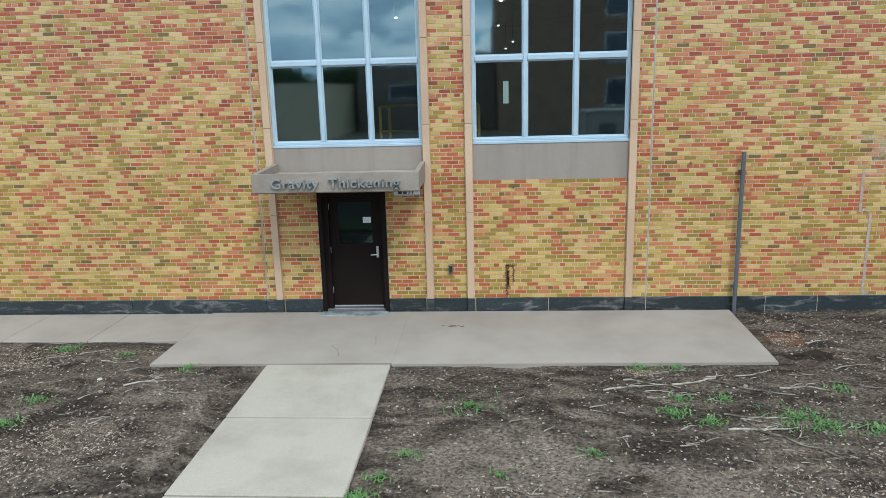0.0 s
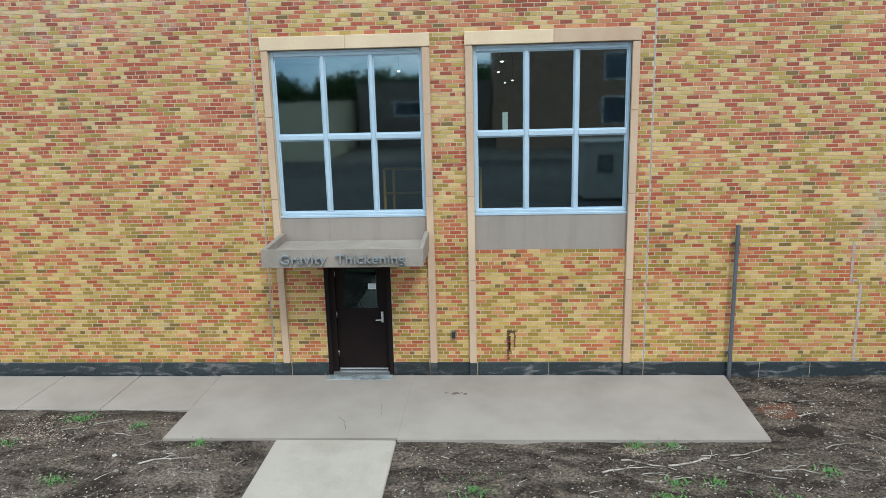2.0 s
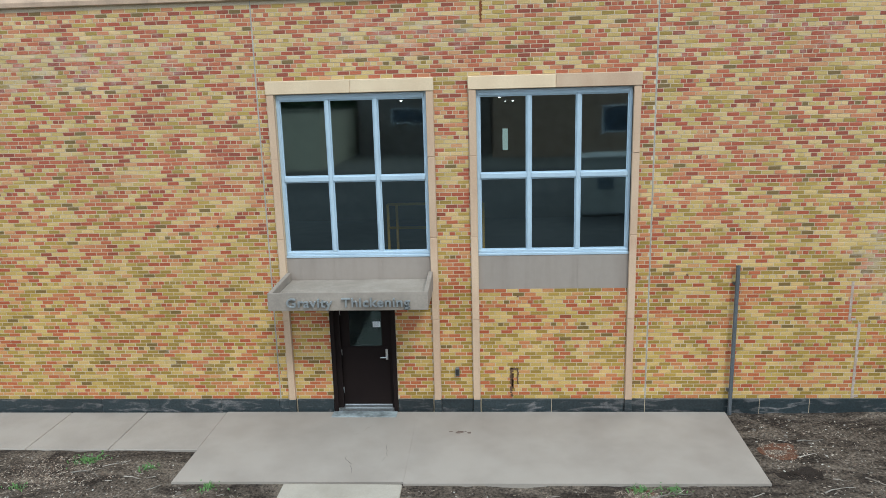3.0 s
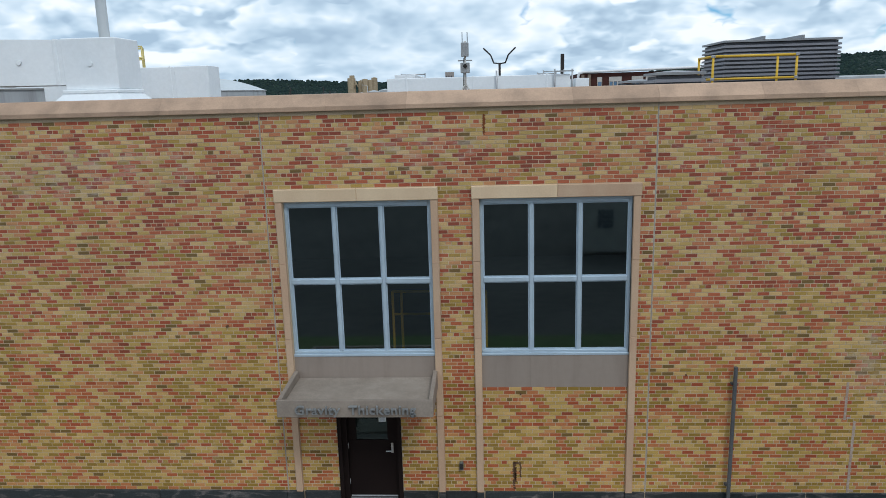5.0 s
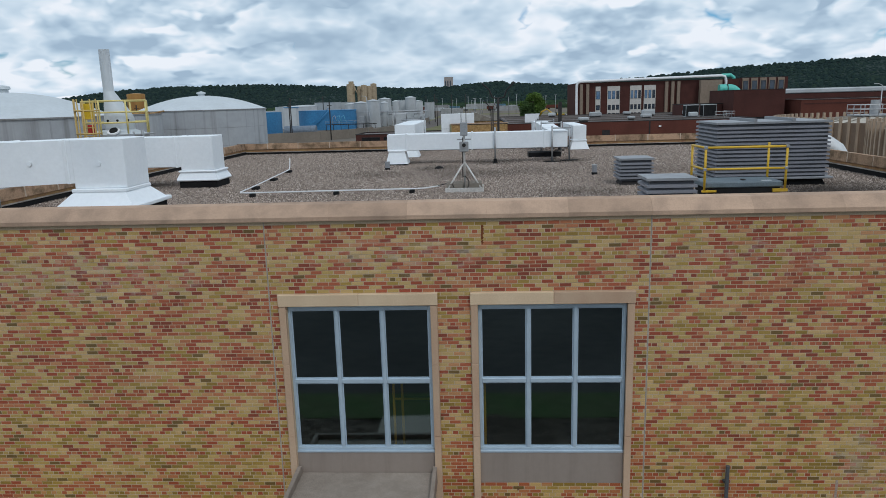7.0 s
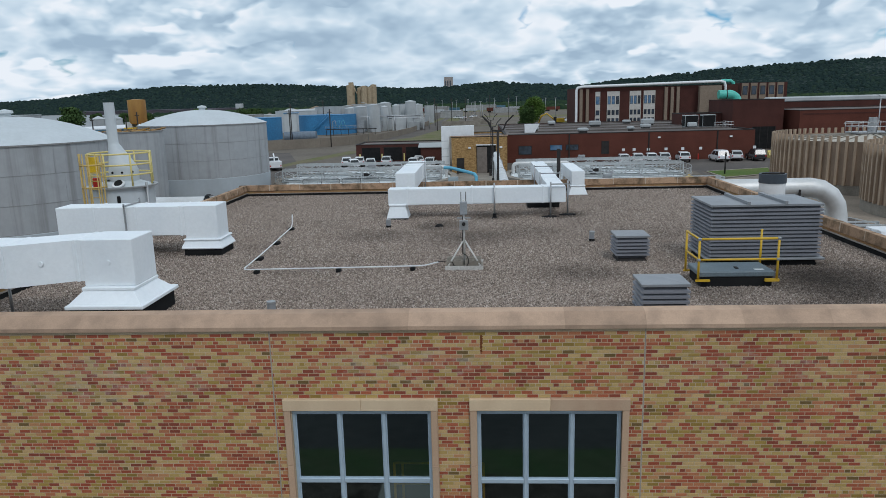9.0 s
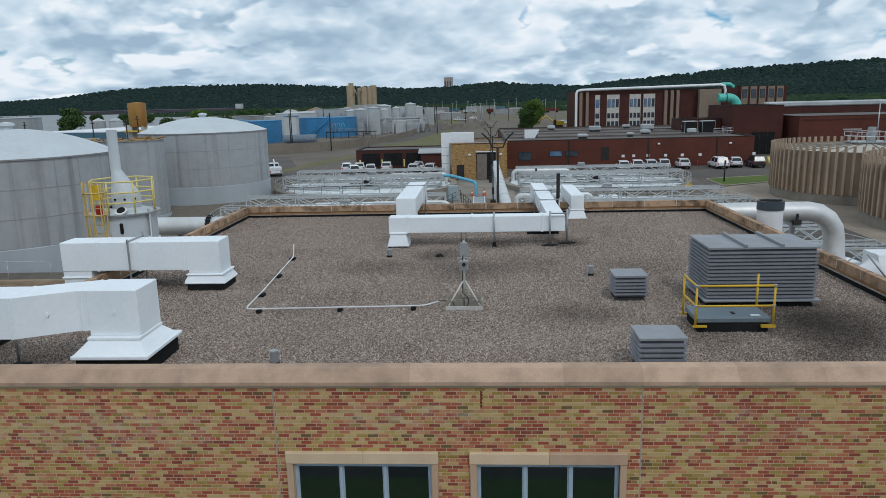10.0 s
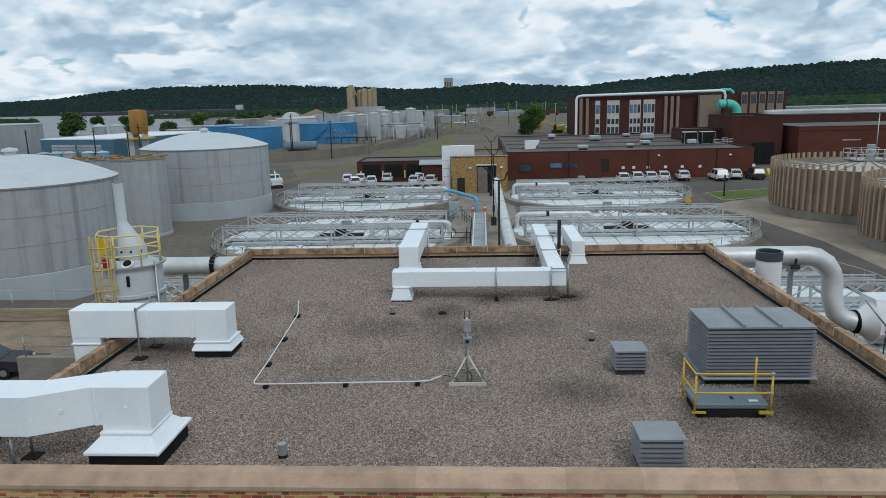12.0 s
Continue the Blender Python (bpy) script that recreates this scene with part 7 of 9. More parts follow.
DAMPC = mat("rust_stained_concrete", (0.27, 0.185, 0.115), (0.19, 0.13, 0.08), rough=0.9, big=1.0, fine=10)
for y0, y1 in ((52.0, 54.5), (62.0, 63.5), (69.5, 74.5)):
    solo("floor_plate", B((0.75, 1.75, y0, y1, -0.02, 0.03), bevel=0.005), DAMPC, "rust-brown cover plate in the concrete walk", "cover plate", group="cover plates")
rail_box = thing("control_cabinet", (-3.3, 73.0, 0), "pale blue-grey control cabinet behind the railing", "cabinet")
part("body", B((-0.6, 0.6, 0.0, 0.5, 0.1, 1.9), bevel=0.02), mat("cabinet_paint", (0.36, 0.43, 0.46), (0.30, 0.36, 0.39), rough=0.5), rail_box)
part("door", B((-0.54, 0.54, -0.03, -0.001, 0.2, 1.8), bevel=0.008), bpy.data.materials["cabinet_paint"], rail_box)
part("plinth", B((-0.6, 0.6, 0.0, 0.5, -0.02, 0.099)), CONC, rail_box)
for pts in ([(-6.6, 57.2), (-1.15, 57.2)], [(-1.1, 57.3), (-1.1, 66.0), (-2.3, 72.0)], [(-4.2, 59.5), (-4.2, 68.0), (-2.5, 75.0)], [(-1.5, 57.4), (-1.5, 61.0)], [(3.4, 45), (3.4, 50)], [(-26, 47.5), (-21, 47.0)]):
    solo("guard_railing", railing(pts, 1.1, 1.5, 0.03), DARK, "dark pipe guard railing beside the basins", "railing", group="guard railings")
sl = thing("retaining_wall", (-42, 32.8, 0), "low timber retaining wall topped by a chain-link fence", "wall")
for k in range(4):
    part("timber", B((-14, 20, 0.02 * k, 0.3, 0.21 * k - 0.02, 0.21 * k + 0.185), bevel=0.015), TIMBER, sl)
for x in range(-14, 21, 3):
    part("fence_post", T(([(x, 0.5, 0.0), (x, 0.5, 2.05)], 0.035), seg=6), GALV, sl)
part("fence_rail", T(([(-14, 0.5, 2.0), (20, 0.5, 2.0)], 0.025), seg=6), GALV, sl)
part("bank", B((-14, 20, 0.31, 2.4, -0.1, 0.78)), YARD, sl)
sl = thing("dock_wall", (-24.4, 22.3, 0), "stained concrete dock wall with a pipe handrail", "wall")
part("wall", B((0, 12.5, 0, 0.35, -0.1, 1.3), bevel=0.02), CONC, sl)
part("dock_floor", B((0.02, 12.5, 0.351, 6.2, -0.1, 0.45)), CONC, sl)
for z in (1.85, 2.4):
    part("handrail", T(([(0.4, 0.17, z), (12.3, 0.17, z)], 0.03), seg=6), GALV, sl)
for x in (0.4, 3.4, 6.4, 9.4, 12.3):
    part("rail_post", T(([(x, 0.17, 1.3), (x, 0.17, 2.4)], 0.03), seg=6), GALV, sl)
for z in (0.9, 1.5):
    part("slope_rail", T(([(0.3, 6.0, z - 0.3), (4.5, 9.6, z + 0.7)], 0.03), seg=6), GALV, sl)
sheet("bare_bank", [(-60, 26.5), (-24.5, 26.5), (-22, 32.7), (-60, 32.7)], -0.02, EARTHY, "bare tan earth below the timber wall", "earth")


# ---- vehicles ----
def vehicle(name, loc, rz, paint, label, L=4.6, W=1.85, H=1.68, truck=False):
    th = thing(name, loc, label, "car", "parked vehicles", rz=rz)
    bm = bmesh.new()
    prism(bm, [(-L / 2, 0.35), (-L / 2, 0.95), (-L / 2 + 0.15, 1.02), (L * 0.22, 1.04), (L / 2 - 0.1, 0.9), (L / 2, 0.7), (L / 2, 0.35)], "y", -W / 2, W / 2)
    bmesh.ops.bevel(bm, geom=list(bm.edges), offset=0.05, segments=2, affect="EDGES")
    part("body", bm, paint, th)
    bm = bmesh.new()
    cab = [(-L / 2 + 0.06, 0.98), (-L / 2 + 0.5, H), (L * 0.08, H), (L * 0.27, 1.0)] if not truck else [(-0.1, 1.0), (0.1, H), (L * 0.2, H), (L * 0.34, 1.0)]
    prism(bm, cab, "y", -W / 2 + 0.06, W / 2 - 0.06)

    def lean(z):
        """Half width of the cabin at a height."""
        return (W / 2 - 0.06) * (1 - 0.17 * max(0.0, (z - 1.0) / (H - 1.0)))

    for v in bm.verts:
        v.co.y = math.copysign(lean(v.co.z), v.co.y)
    bmesh.ops.bevel(bm, geom=list(bm.edges), offset=0.06, segments=2, affect="EDGES")
    part("cabin", bm, paint, th)
    mid = (cab[0][0] + cab[3][0]) / 2
    for sgn in (-1, 1):
        for u0, u1 in ((0.06, 0.47), (0.52, 0.94)):
            bm = bmesh.new()
            low = [cab[0][0] + (cab[3][0] - cab[0][0]) * u for u in (u0, u1)]
            top = [cab[1][0] + (cab[2][0] - cab[1][0]) * u for u in (u0, u1)]
            z0, z1 = 1.08, H - 0.13
            t0, t1 = 0.1, 0.86
            vs = [(low[0] + (top[0] - low[0]) * t0, z0), (low[1] + (top[1] - low[1]) * t0, z0), (low[1] + (top[1] - low[1]) * t1, z1), (low[0] + (top[0] - low[0]) * t1, z1)]
            bm.faces.new([bm.verts.new((x, sgn * (lean(z) + 0.012), z)) for x, z in vs])
            part("side_window", bm, CARGLASS, th)
    for nm, a, b, sgn in (("windscreen", cab[3], cab[2], 1), ("rear_window", cab[0], cab[1], -1)):
        bm = bmesh.new()
        q = []
        for t, w in ((0.16, 0.9), (0.86, 0.86)):
            x, z = a[0] + (b[0] - a[0]) * t + sgn * 0.02, a[1] + (b[1] - a[1]) * t + 0.012
            q.append(((x, -lean(z) * w, z), (x, lean(z) * w, z)))
        bm.faces.new([bm.verts.new(p) for p in (q[0][0], q[0][1], q[1][1], q[1][0])])
        part(nm, bm, CARGLASS, th)
    for x in (-L * 0.31, L * 0.31):
        for y in (-W / 2 - 0.01, W / 2 - 0.2):
            w = part("wheel", T(([(x, y, 0.33), (x, y + 0.21, 0.33)], 0.33), seg=16), BLACK, th)
            part("rim", T(([(x, y - 0.006, 0.33), (x, y + 0.216, 0.33)], 0.19), seg=12), STEEL, w)
    for y in (-W / 2 + 0.08, W / 2 - 0.28):
        part("tail_light", B((-L / 2 - 0.012, -L / 2 + 0.05, y, y + 0.2, 0.72, 0.95)), REDLAMP, th)
        part("headlight", B((L / 2 - 0.05, L / 2 + 0.008, y, y + 0.2, 0.66, 0.8)), WHITE, th)
    part("bumper", B((-L / 2 - 0.05, -L / 2 + 0.1, -W / 2 + 0.05, W / 2 - 0.05, 0.38, 0.55), bevel=0.03), DARK, th)
    if truck:
        part("service_box", B((-L / 2, -0.15, -W / 2, W / 2, 1.0, 1.55), bevel=0.03), paint, th)
        part("boom", T(([(-1.2, 0, 1.55), (-1.2, 0, 2.3), (-0.2, 0, 2.7)], 0.12)), paint, th)
    return th


suv = vehicle("parked_suv", (23.3, 106.2, 0), 86, CARWHITE, "white sport utility car parked before a brick wall", L=4.5, W=1.8, H=1.62)
for x, y, a in ((25.8, 107.2, 84), (28.0, 107.4, 85), (30.2, 107.6, 83), (33.5, 108.2, 84), (42.3, 108.7, 76)):
    copy_thing(suv, pose(x, y, 0, 0, 0, a))
for x, y, a in ((-23.6, 112.0, 101), (-21.6, 107.6, 106), (-21.3, 112.4, 96), (-18.8, 108.6, 98), (-16.5, 112.6, 92), (-11.3, 108.4, 88), (-10.9, 112.6, 95), (-8.5, 108.2, 87)):
    copy_thing(suv, pose(x, y, 0.0, 0, 0, a))
vehicle("parked_van", (39.1, 107.4, 0), 90, CARWHITE, "white minivan parked at a slant", L=5.1, W=1.95, H=1.85)
vehicle("parked_van", (45.3, 108.2, 0), 87, CARDARK, "dark grey minivan parked beside white cars", L=5.0, W=1.95, H=1.85)
vehicle("service_truck", (-35.6, 108.6, 0), 112, CARWHITE, "white service truck with a tool body and small boom", L=5.8, W=2.1, H=2.1, truck=True)
vehicle("parked_car", (-27.0, 23.2, 0), 10, CARDARK, "black car parked beside the hall", L=4.7, W=1.9, H=1.7)
# ---- buildings beyond ----
def block(name, x0, x1, y0, y1, z, wall, label, parapet=0.35, roof=ROOFDK, z0=-0.1, edge=DARK):
    th = thing(name, (x0, y0, 0), label, "building")
    W, D = x1 - x0, y1 - y0
    for b in ((0, W, 0, 0.3, z0, z), (0, W, D - 0.3, D, z0, z), (0, 0.3, 0.301, D - 0.301, z0, z), (W - 0.3, W, 0.301, D - 0.301, z0, z)):
        part("wall", B(b), wall, th)
    part("roof", B((0.301, W - 0.301, 0.301, D - 0.301, z - parapet - 0.2, z - parapet)), roof, th)
    part("roof_edge", B((-0.05, W + 0.05, -0.05, 0.34, z + 0.002, z + 0.1), (-0.05, W + 0.05, D - 0.34, D + 0.05, z + 0.002, z + 0.1), (-0.05, 0.34, 0.341, D - 0.341, z + 0.002, z + 0.1), (W - 0.34, W + 0.05, 0.341, D - 0.341, z + 0.002, z + 0.1)), edge, th)
    return th


def opening(th, x0, x1, z0, z1, y=0.0, frame=DARK, glass=None, name="window"):
    w = part(name, B((x0, x1, y - 0.06, y + 0.02, z0, z0 + 0.08), (x0, x1, y - 0.06, y + 0.02, z1 - 0.08, z1), (x0, x0 + 0.08, y - 0.06, y + 0.02, z0 + 0.081, z1 - 0.081), (x1 - 0.08, x1, y - 0.06, y + 0.02, z0 + 0.081, z1 - 0.081)), frame, th)
    part("pane", B((x0 + 0.081, x1 - 0.081, y - 0.03, y - 0.005, z0 + 0.081, z1 - 0.081)), glass or FARGLASS, w)


# panes with the reflected sky put into their base colour
FARBLUE = mat("sky_reflection_glass", (0.06, 0.14, 0.26), (0.16, 0.24, 0.33), rough=0.15, big=0.8, bump=0.0)
# long low red-brown workshop
th = block("workshop_building", 4.2, 46.4, 112, 165, 4.75, REDBRICK, "long low red-brown brick workshop with a dark flat roof", parapet=0.1)
for x in (11.0, 24.5, 36.0):
    part("drain_pipe", B((x - 0.1, x + 0.1, -0.12, -0.002, 0, 4.7)), DARK, th)
opening(th, 2.3, 4.6, 1.35, 2.86)
opening(th, 7.7, 9.85, 1.95, 2.95, glass=FARBLUE), opening(th, 10.4, 12.6, 1.95, 2.93)
opening(th, 16.5, 17.8, 1.2, 3.4, name="door", glass=DARK)
for x in (20.0, 21.8, 24.2, 27.2, 30.0, 33.0, 42.0):
    part("sign_plate", B((x, x + 0.5, -0.05, -0.002, 1.6, 2.05)), WHITE, th)
    part("bollard", B((x - 0.5, x - 0.35, -1.2, -1.05, 0, 1.0)), REDLAMP, th)
for x, z in ((26.0, 3.7), (38.0, 3.6)):
    part("wall_lamp", B((x, x + 0.4, -0.25, -0.002, z, z + 0.25)), WHITE, th)
for y in (10, 22, 34, 46):
    part("roof_ridge", B((1, 41, y, y + 0.5, 4.66, 4.9)), ROOFDK, th)
rng = random.Random(17)
for x, y, w, h in ((6, 16, 2.5, 1.2), (14, 5, 2.2, 1.0), (20, 30, 3, 1.4), (23, 8, 1.4, 0.9), (27, 14, 2.2, 1.1), (31, 30, 3.2, 1.6), (35, 12, 2.0, 1.3), (38, 26, 2.6, 1.4), (12, 42, 2.0, 1.2), (29, 42, 2.0, 1.0)):
    v = thing("roof_cowl", (4.2 + x, 112 + y, 4.65), "pale metal roof ventilator on the workshop roof", "roof vent", "workshop ventilators")
    w, h = w * 0.62, h * 0.85
    part("curb", B((-w / 2, w / 2, -w / 2, w / 2, 0, 0.3)), DARK, v)
    part("hood", B((-w / 2 - 0.2, w / 2 + 0.2, -w / 2 - 0.2, w / 2 + 0.2, 0.301, h), bevel=0.15), FARWHITE, v)
for x in (39.2, 42.4):
    v = thing("condenser_unit", (x, 125, 4.65), "boxy grey air conditioning unit with black grilles", "air conditioner", "roof condensers")
    part("cabinet", B((-1.2, 1.2, -1.0, 1.0, 0.2, 2.4), bevel=0.04), FARWHITE, v)
    part("grille", B((-1.12, 1.12, -1.05, -1.002, 0.3, 2.3)), BLACK, v)
    part("side_grille", B((-1.25, -1.202, -0.9, 0.9, 0.35, 2.25)), BLACK, v)
    part("rail_foot", B((-1.2, -1.0, -1, 1, 0.0, 0.199), (1.0, 1.2, -1, 1, 0.0, 0.199)), DARK, v)
solo("roof_railing", railing([(42.4, 121), (45.9, 121), (45.9, 127)], 1.1, 1.5, 0.04), GALV, "steel guard railing on the workshop roof", "railing", loc=(0, 0, 4.66))
solo("roof_wedge", prism(bmesh.new(), [(8.1, 6.25), (10.75, 6.25), (9.9, 4.72), (8.1, 4.72)], "y", 120, 121.5), WHITE, "pale angled roof hood on the workshop", "roof vent")
# buff entrance block
th = block("buff_pump_house", -4.4, 4.0, 96, 111.5, 5.4, YBRICK, "small buff stone pump house with a tall dark doorway", parapet=0.2)
part("coping", B((-0.1, 8.5, -0.1, 0.5, 5.5, 5.62)), COPING, th)
opening(th, 0.75, 1.9, 0.0, 2.3, name="door", glass=DARK)
# black pane stands in for the unlit inside of the doorway
opening(th, 3.75, 6.7, 0.0, 4.15, name="doorway", glass=BLACK)
part("shutter", B((3.85, 5.35, -0.10, -0.065, 0.0, 3.9)), mat("shutter_taupe", (0.20, 0.165, 0.14), rough=0.7), th)
part("lamp", B((2.55, 2.95, -0.25, -0.002, 3.7, 3.95), (7.25, 7.65, -0.25, -0.002, 3.7, 3.95)), WHITE, th)
part("soffit", B((3.7, 6.75, -0.3, -0.062, 4.15, 4.3)), WHITE, th)
dk = thing("square_duct", (-6.0, 97.5, 0), "pale square sheet metal duct climbing beside the pump house", "duct")
part("shaft", B((0.0, 1.25, 0, 1.2, 0, 7.05), bevel=0.02), WHITE, dk)
part("run", B((1.251, 5.0, 0.0, 1.6, 5.5, 7.05), bevel=0.02), WHITE, dk)
for z in (1.2, 2.4, 3.6, 4.8):
    part("seam", B((-0.03, 1.13, -0.03, 1.0, z, z + 0.06)), GALV, dk)
# garage
th = block("garage_building", -22.0, -6.2, 113, 122.5, 3.55, DARKBRICK, "low brown garage with three open bays", parapet=0.08)
for x0 in (1.0, 4.9, 8.8):
    # black panes on the wall stand in for the shade inside the open bays
    opening(th, x0, x0 + 3.3, 0.8, 3.1, name="garage_bay", glass=BLACK)
    part("bollard", B((x0 - 0.35, x0 - 0.15, -0.6, -0.4, 0.7, 2.0)), PALEYEL, th)
part("lean_to", prism(bmesh.new(), [(-1.8, 0.0), (-0.01, 0.0), (-0.01, 3.5), (-1.8, 3.0)], "x", 11.6, 15.4), DARKBRICK, th)
part("lean_to_roof", prism(bmesh.new(), [(-2.1, 3.0), (-0.01, 3.55), (-0.01, 3.75), (-2.1, 3.15)], "x", 11.2, 15.6), FARWHITE, th)
# tall dark block and wings to the east
th = block("filter_building", 49.3, 59.1, 132, 147, 9.45, DARKBRICK, "tall dark brown brick filter building", parapet=0.3)
part("recess", B((3.9, 8.4, -0.06, -0.003, 0.0, 4.3)), BLACK, th, "dark glazed entrance recess")
for x in (3.9, 5.4, 6.9, 8.3):
    part("recess_mullion", B((x, x + 0.1, -0.12, -0.061, 0.0, 4.3)), DARK, th)
th = block("filter_annex", 41.0, 49.2, 138, 145, 6.9, DARKBRICK, "dark brown brick annex behind the workshop", parapet=0.1)
th = block("east_wing", 60.5, 130.0, 128, 150, 7.3, REDBRICK, "long red-brown brick wing with pale lettering bars", parapet=0.1)
part("lettering_bars", B((8.2, 11.6, -0.05, -0.002, 4.6, 4.85)), mat("pale_bar", (0.4, 0.35, 0.32), rough=0.7), th)
part("lintel_band", B((0.5, 40, -0.05, -0.002, 6.5, 6.75)), DARKBRICK, th)
th = block("skylight_hall", 66.0, 150.0, 165, 190, 8.4, DARKBRICK, "flat-roofed hall with long pale skylights", parapet=0.1)
part("skylight", B((4, 70, 3, 6, 8.35, 9.6), bevel=0.3), FARWHITE, th)
part("skylight", B((10, 60, 14, 17, 8.35, 9.4), bevel=0.3), FARWHITE, th)
st = thing("yellow_stair", (48.6, 110.5, 0), "small faded yellow wooden stair at a doorway", "stairs")
for k in range(5):
    part("step", B((0, 2.0, 0.3 * k, 0.3 * k + 0.3, 0, 0.25 * (k + 1))), PALEYEL, st)


# three-storey office
def office():
    th = block("office_building", 34.0, 89.0, 244, 275, 13.7, DARKBRICK, "three-storey brown brick office with white window panels", parapet=0.4)
    cols = [(0.3, 2.6, 0), (4.9, 8.9, 3), (9.0, 9.1, 0), (13.1, 17.4, 3), (19.4, 23.0, 3), (24.6, 28.0, 3)]
    pale = mat("office_panel", (0.54, 0.51, 0.475), (0.47, 0.44, 0.41), rough=0.7)
    tan = mat("office_tan", (0.26, 0.20, 0.155), (0.22, 0.17, 0.13), rough=0.8)
    for x0, x1 in ((6.1, 7.8), (10.2, 14.5), (18.0, 21.9), (22.8, 26.8)):
        part("panel", B((x0, x1, -0.25, -0.002, 1.0, 12.4)), pale, th)
        n = 1 if x1 - x0 < 3 else 3
        for z0, z1 in ((8.0, 10.8), (4.3, 6.0), (1.2, 3.2)):
            for k in range(n):
                w = (x1 - x0) / n
                opening(th, x0 + w * k + 0.2, x0 + w * (k + 1) - 0.2, z0, z1, y=-0.27, glass=FARBLUE if z0 > 7 and k < 2 else None)
    for x in (0.6, 2.8, 29.9, 32.0, 34.0):
        part("pier", B((x, x + 1.0, -0.9, -0.002, 0, 13.4)), tan, th)
    part("stair_tower", B((41.3, 48.5, -3, -0.91, 0, 13.5)), tan, th)
    bm = bmesh.new()
    tube(bm, [(-0.6, -1.2, 0), (-0.6, -1.2, 13.0), (-0.2, -1.2, 13.9), (1.2, -1.2, 14.2), (48.6, -1.2, 14.9), (49.9, -1.2, 14.5), (50.3, -1.2, 13.2), (50.3, -1.2, 9.0)], 0.45, 12)
    part("roof_pipe", bm, WHITE, th, "white pipe along the roof edge")
    part("green_elbow", T(([(49.5, 1.2, 15.0), (52.6, 1.2, 15.0), (53.6, 1.2, 14.3), (53.8, 1.2, 12.8)], 0.6), seg=12), GREEN, th)
    return th


office()
gd = thing("green_vent_duct", (0, 237, 0), "sea-green elbow duct beside the office", "duct")
part("elbow", T(([(80.2, 0, 10.4), (83.6, 0, 10.4)] + arc((83.6, 0, 7.4), 3.0, 90, 5, 7, "xz") + [(86.6, 0, 5.6)], 1.45), seg=20), GREEN, gd)
part("collar", T(([(86.6, 0, 0.0), (86.6, 0, 6.0)], 1.6), seg=20), FARWHITE, gd)
part("band", T(([(82.6, 0, 10.4), (82.85, 0, 10.4)], 1.55), seg=20), DARK, gd)
th = block("rear_office", 96, 113, 262, 285, 14.3, DARKBRICK, "brown brick office wing with tall pale windows", parapet=0.2)
for k in range(5):
    part("fin", B((0.5 + 3.2 * k, 2.9 + 3.2 * k, -0.3, -0.002, 3, 14.2)), bpy.data.materials["office_tan"], th)
    opening(th, 0.8 + 3.2 * k, 2.6 + 3.2 * k, 10.0, 13.2, y=-0.32)


# ---- industrial quarter ----
def drum(name, x, y, r, h, material, label, cone=0.0, group="distant tanks"):
    th = thing(name, (x, y, 0), label, "storage tank", group)
    bm = bmesh.new()
    lathe(bm, [(r, -0.1), (r, h)], 32)
    part("shell", bm, material, th)
    bm = bmesh.new()
    lathe(bm, [(r + 0.1, h - 0.05), (r + 0.1, h + 0.12), (0, h + 0.12 + cone)], 32)
    part("roof", bm, FARWHITE if material is not BLUE else BLUE, th)
    return th


drum("blue_tank", -56.5, 250, 10.7, 6.7, BLUE, "wide blue steel storage tank with a stair")
drum("blue_tank", -72.5, 215.5, 8.4, 6.8, BLUE, "round blue steel storage tank")
drum("blue_tank", -92, 243, 7, 6.6, BLUE, "round blue steel storage tank")
ws = thing("stair_column", (-59.4, 203, 0), "white stair column beside the blue tanks", "column")
part("column", B((0, 3.6, 0, 3, 0, 8.2)), FARWHITE, ws)
part("cap", B((-0.2, 3.8, -0.2, 3.2, 8.201, 8.4)), BLUE, ws)
bs_ = thing("tank_stair", (-56.5, 238.8, 0), "dark blue zigzag stair on a tank wall", "stairs")
part("flight", T(([(-4, -0.3, 0), (3, -0.3, 6.6)], 0.2), ([(-4, -0.3, 1), (3, -0.3, 7.6)], 0.1)), BLUE, bs_)
ht = thing("horizontal_vessel", (-49.5, 199, 0), "pale horizontal cylinder vessel", "vessel")
part("drum", T(([(-9, 0, 1.5), (0.5, 0, 1.5)], 1.4), seg=18), mat("slate_vessel", (0.16, 0.20, 0.25), rough=0.5), ht)
part("saddle", B((-9, -8, -1, 1, -0.1, 0.8), (-1, 0, -1, 1, -0.1, 0.8)), CONC, ht)
lp2 = thing("loading_platform", (-53.5, 232, 0), "dark steel loading platform with pipework before the blue tank", "platform")
part("deck", B((0, 17.5, 0, 3.0, 1.9, 2.1)), DARK, lp2)
for x in (0.3, 2.8, 5.4, 8.0, 10.6, 13.2, 15.8, 17.2):
    part("post", T(([(x, 0.2, -0.1), (x, 0.2, 1.9)], 0.1), seg=6), DARK, lp2)
part("handrail", railing([(0, 0.1), (17.5, 0.1)], 1.1, 2.2, 0.04), GALV, lp2).location.z = 2.1
for x in (2.5, 4.0, 5.6):
    part("loading_arm", T(([(x, 1.0, 2.1), (x, 1.0, 4.6), (x + 0.8, 1.0, 5.0), (x + 1.2, 1.0, 3.2)], 0.12), seg=6), CYAN if x > 3 else GALV, lp2)
rng = random.Random(9)
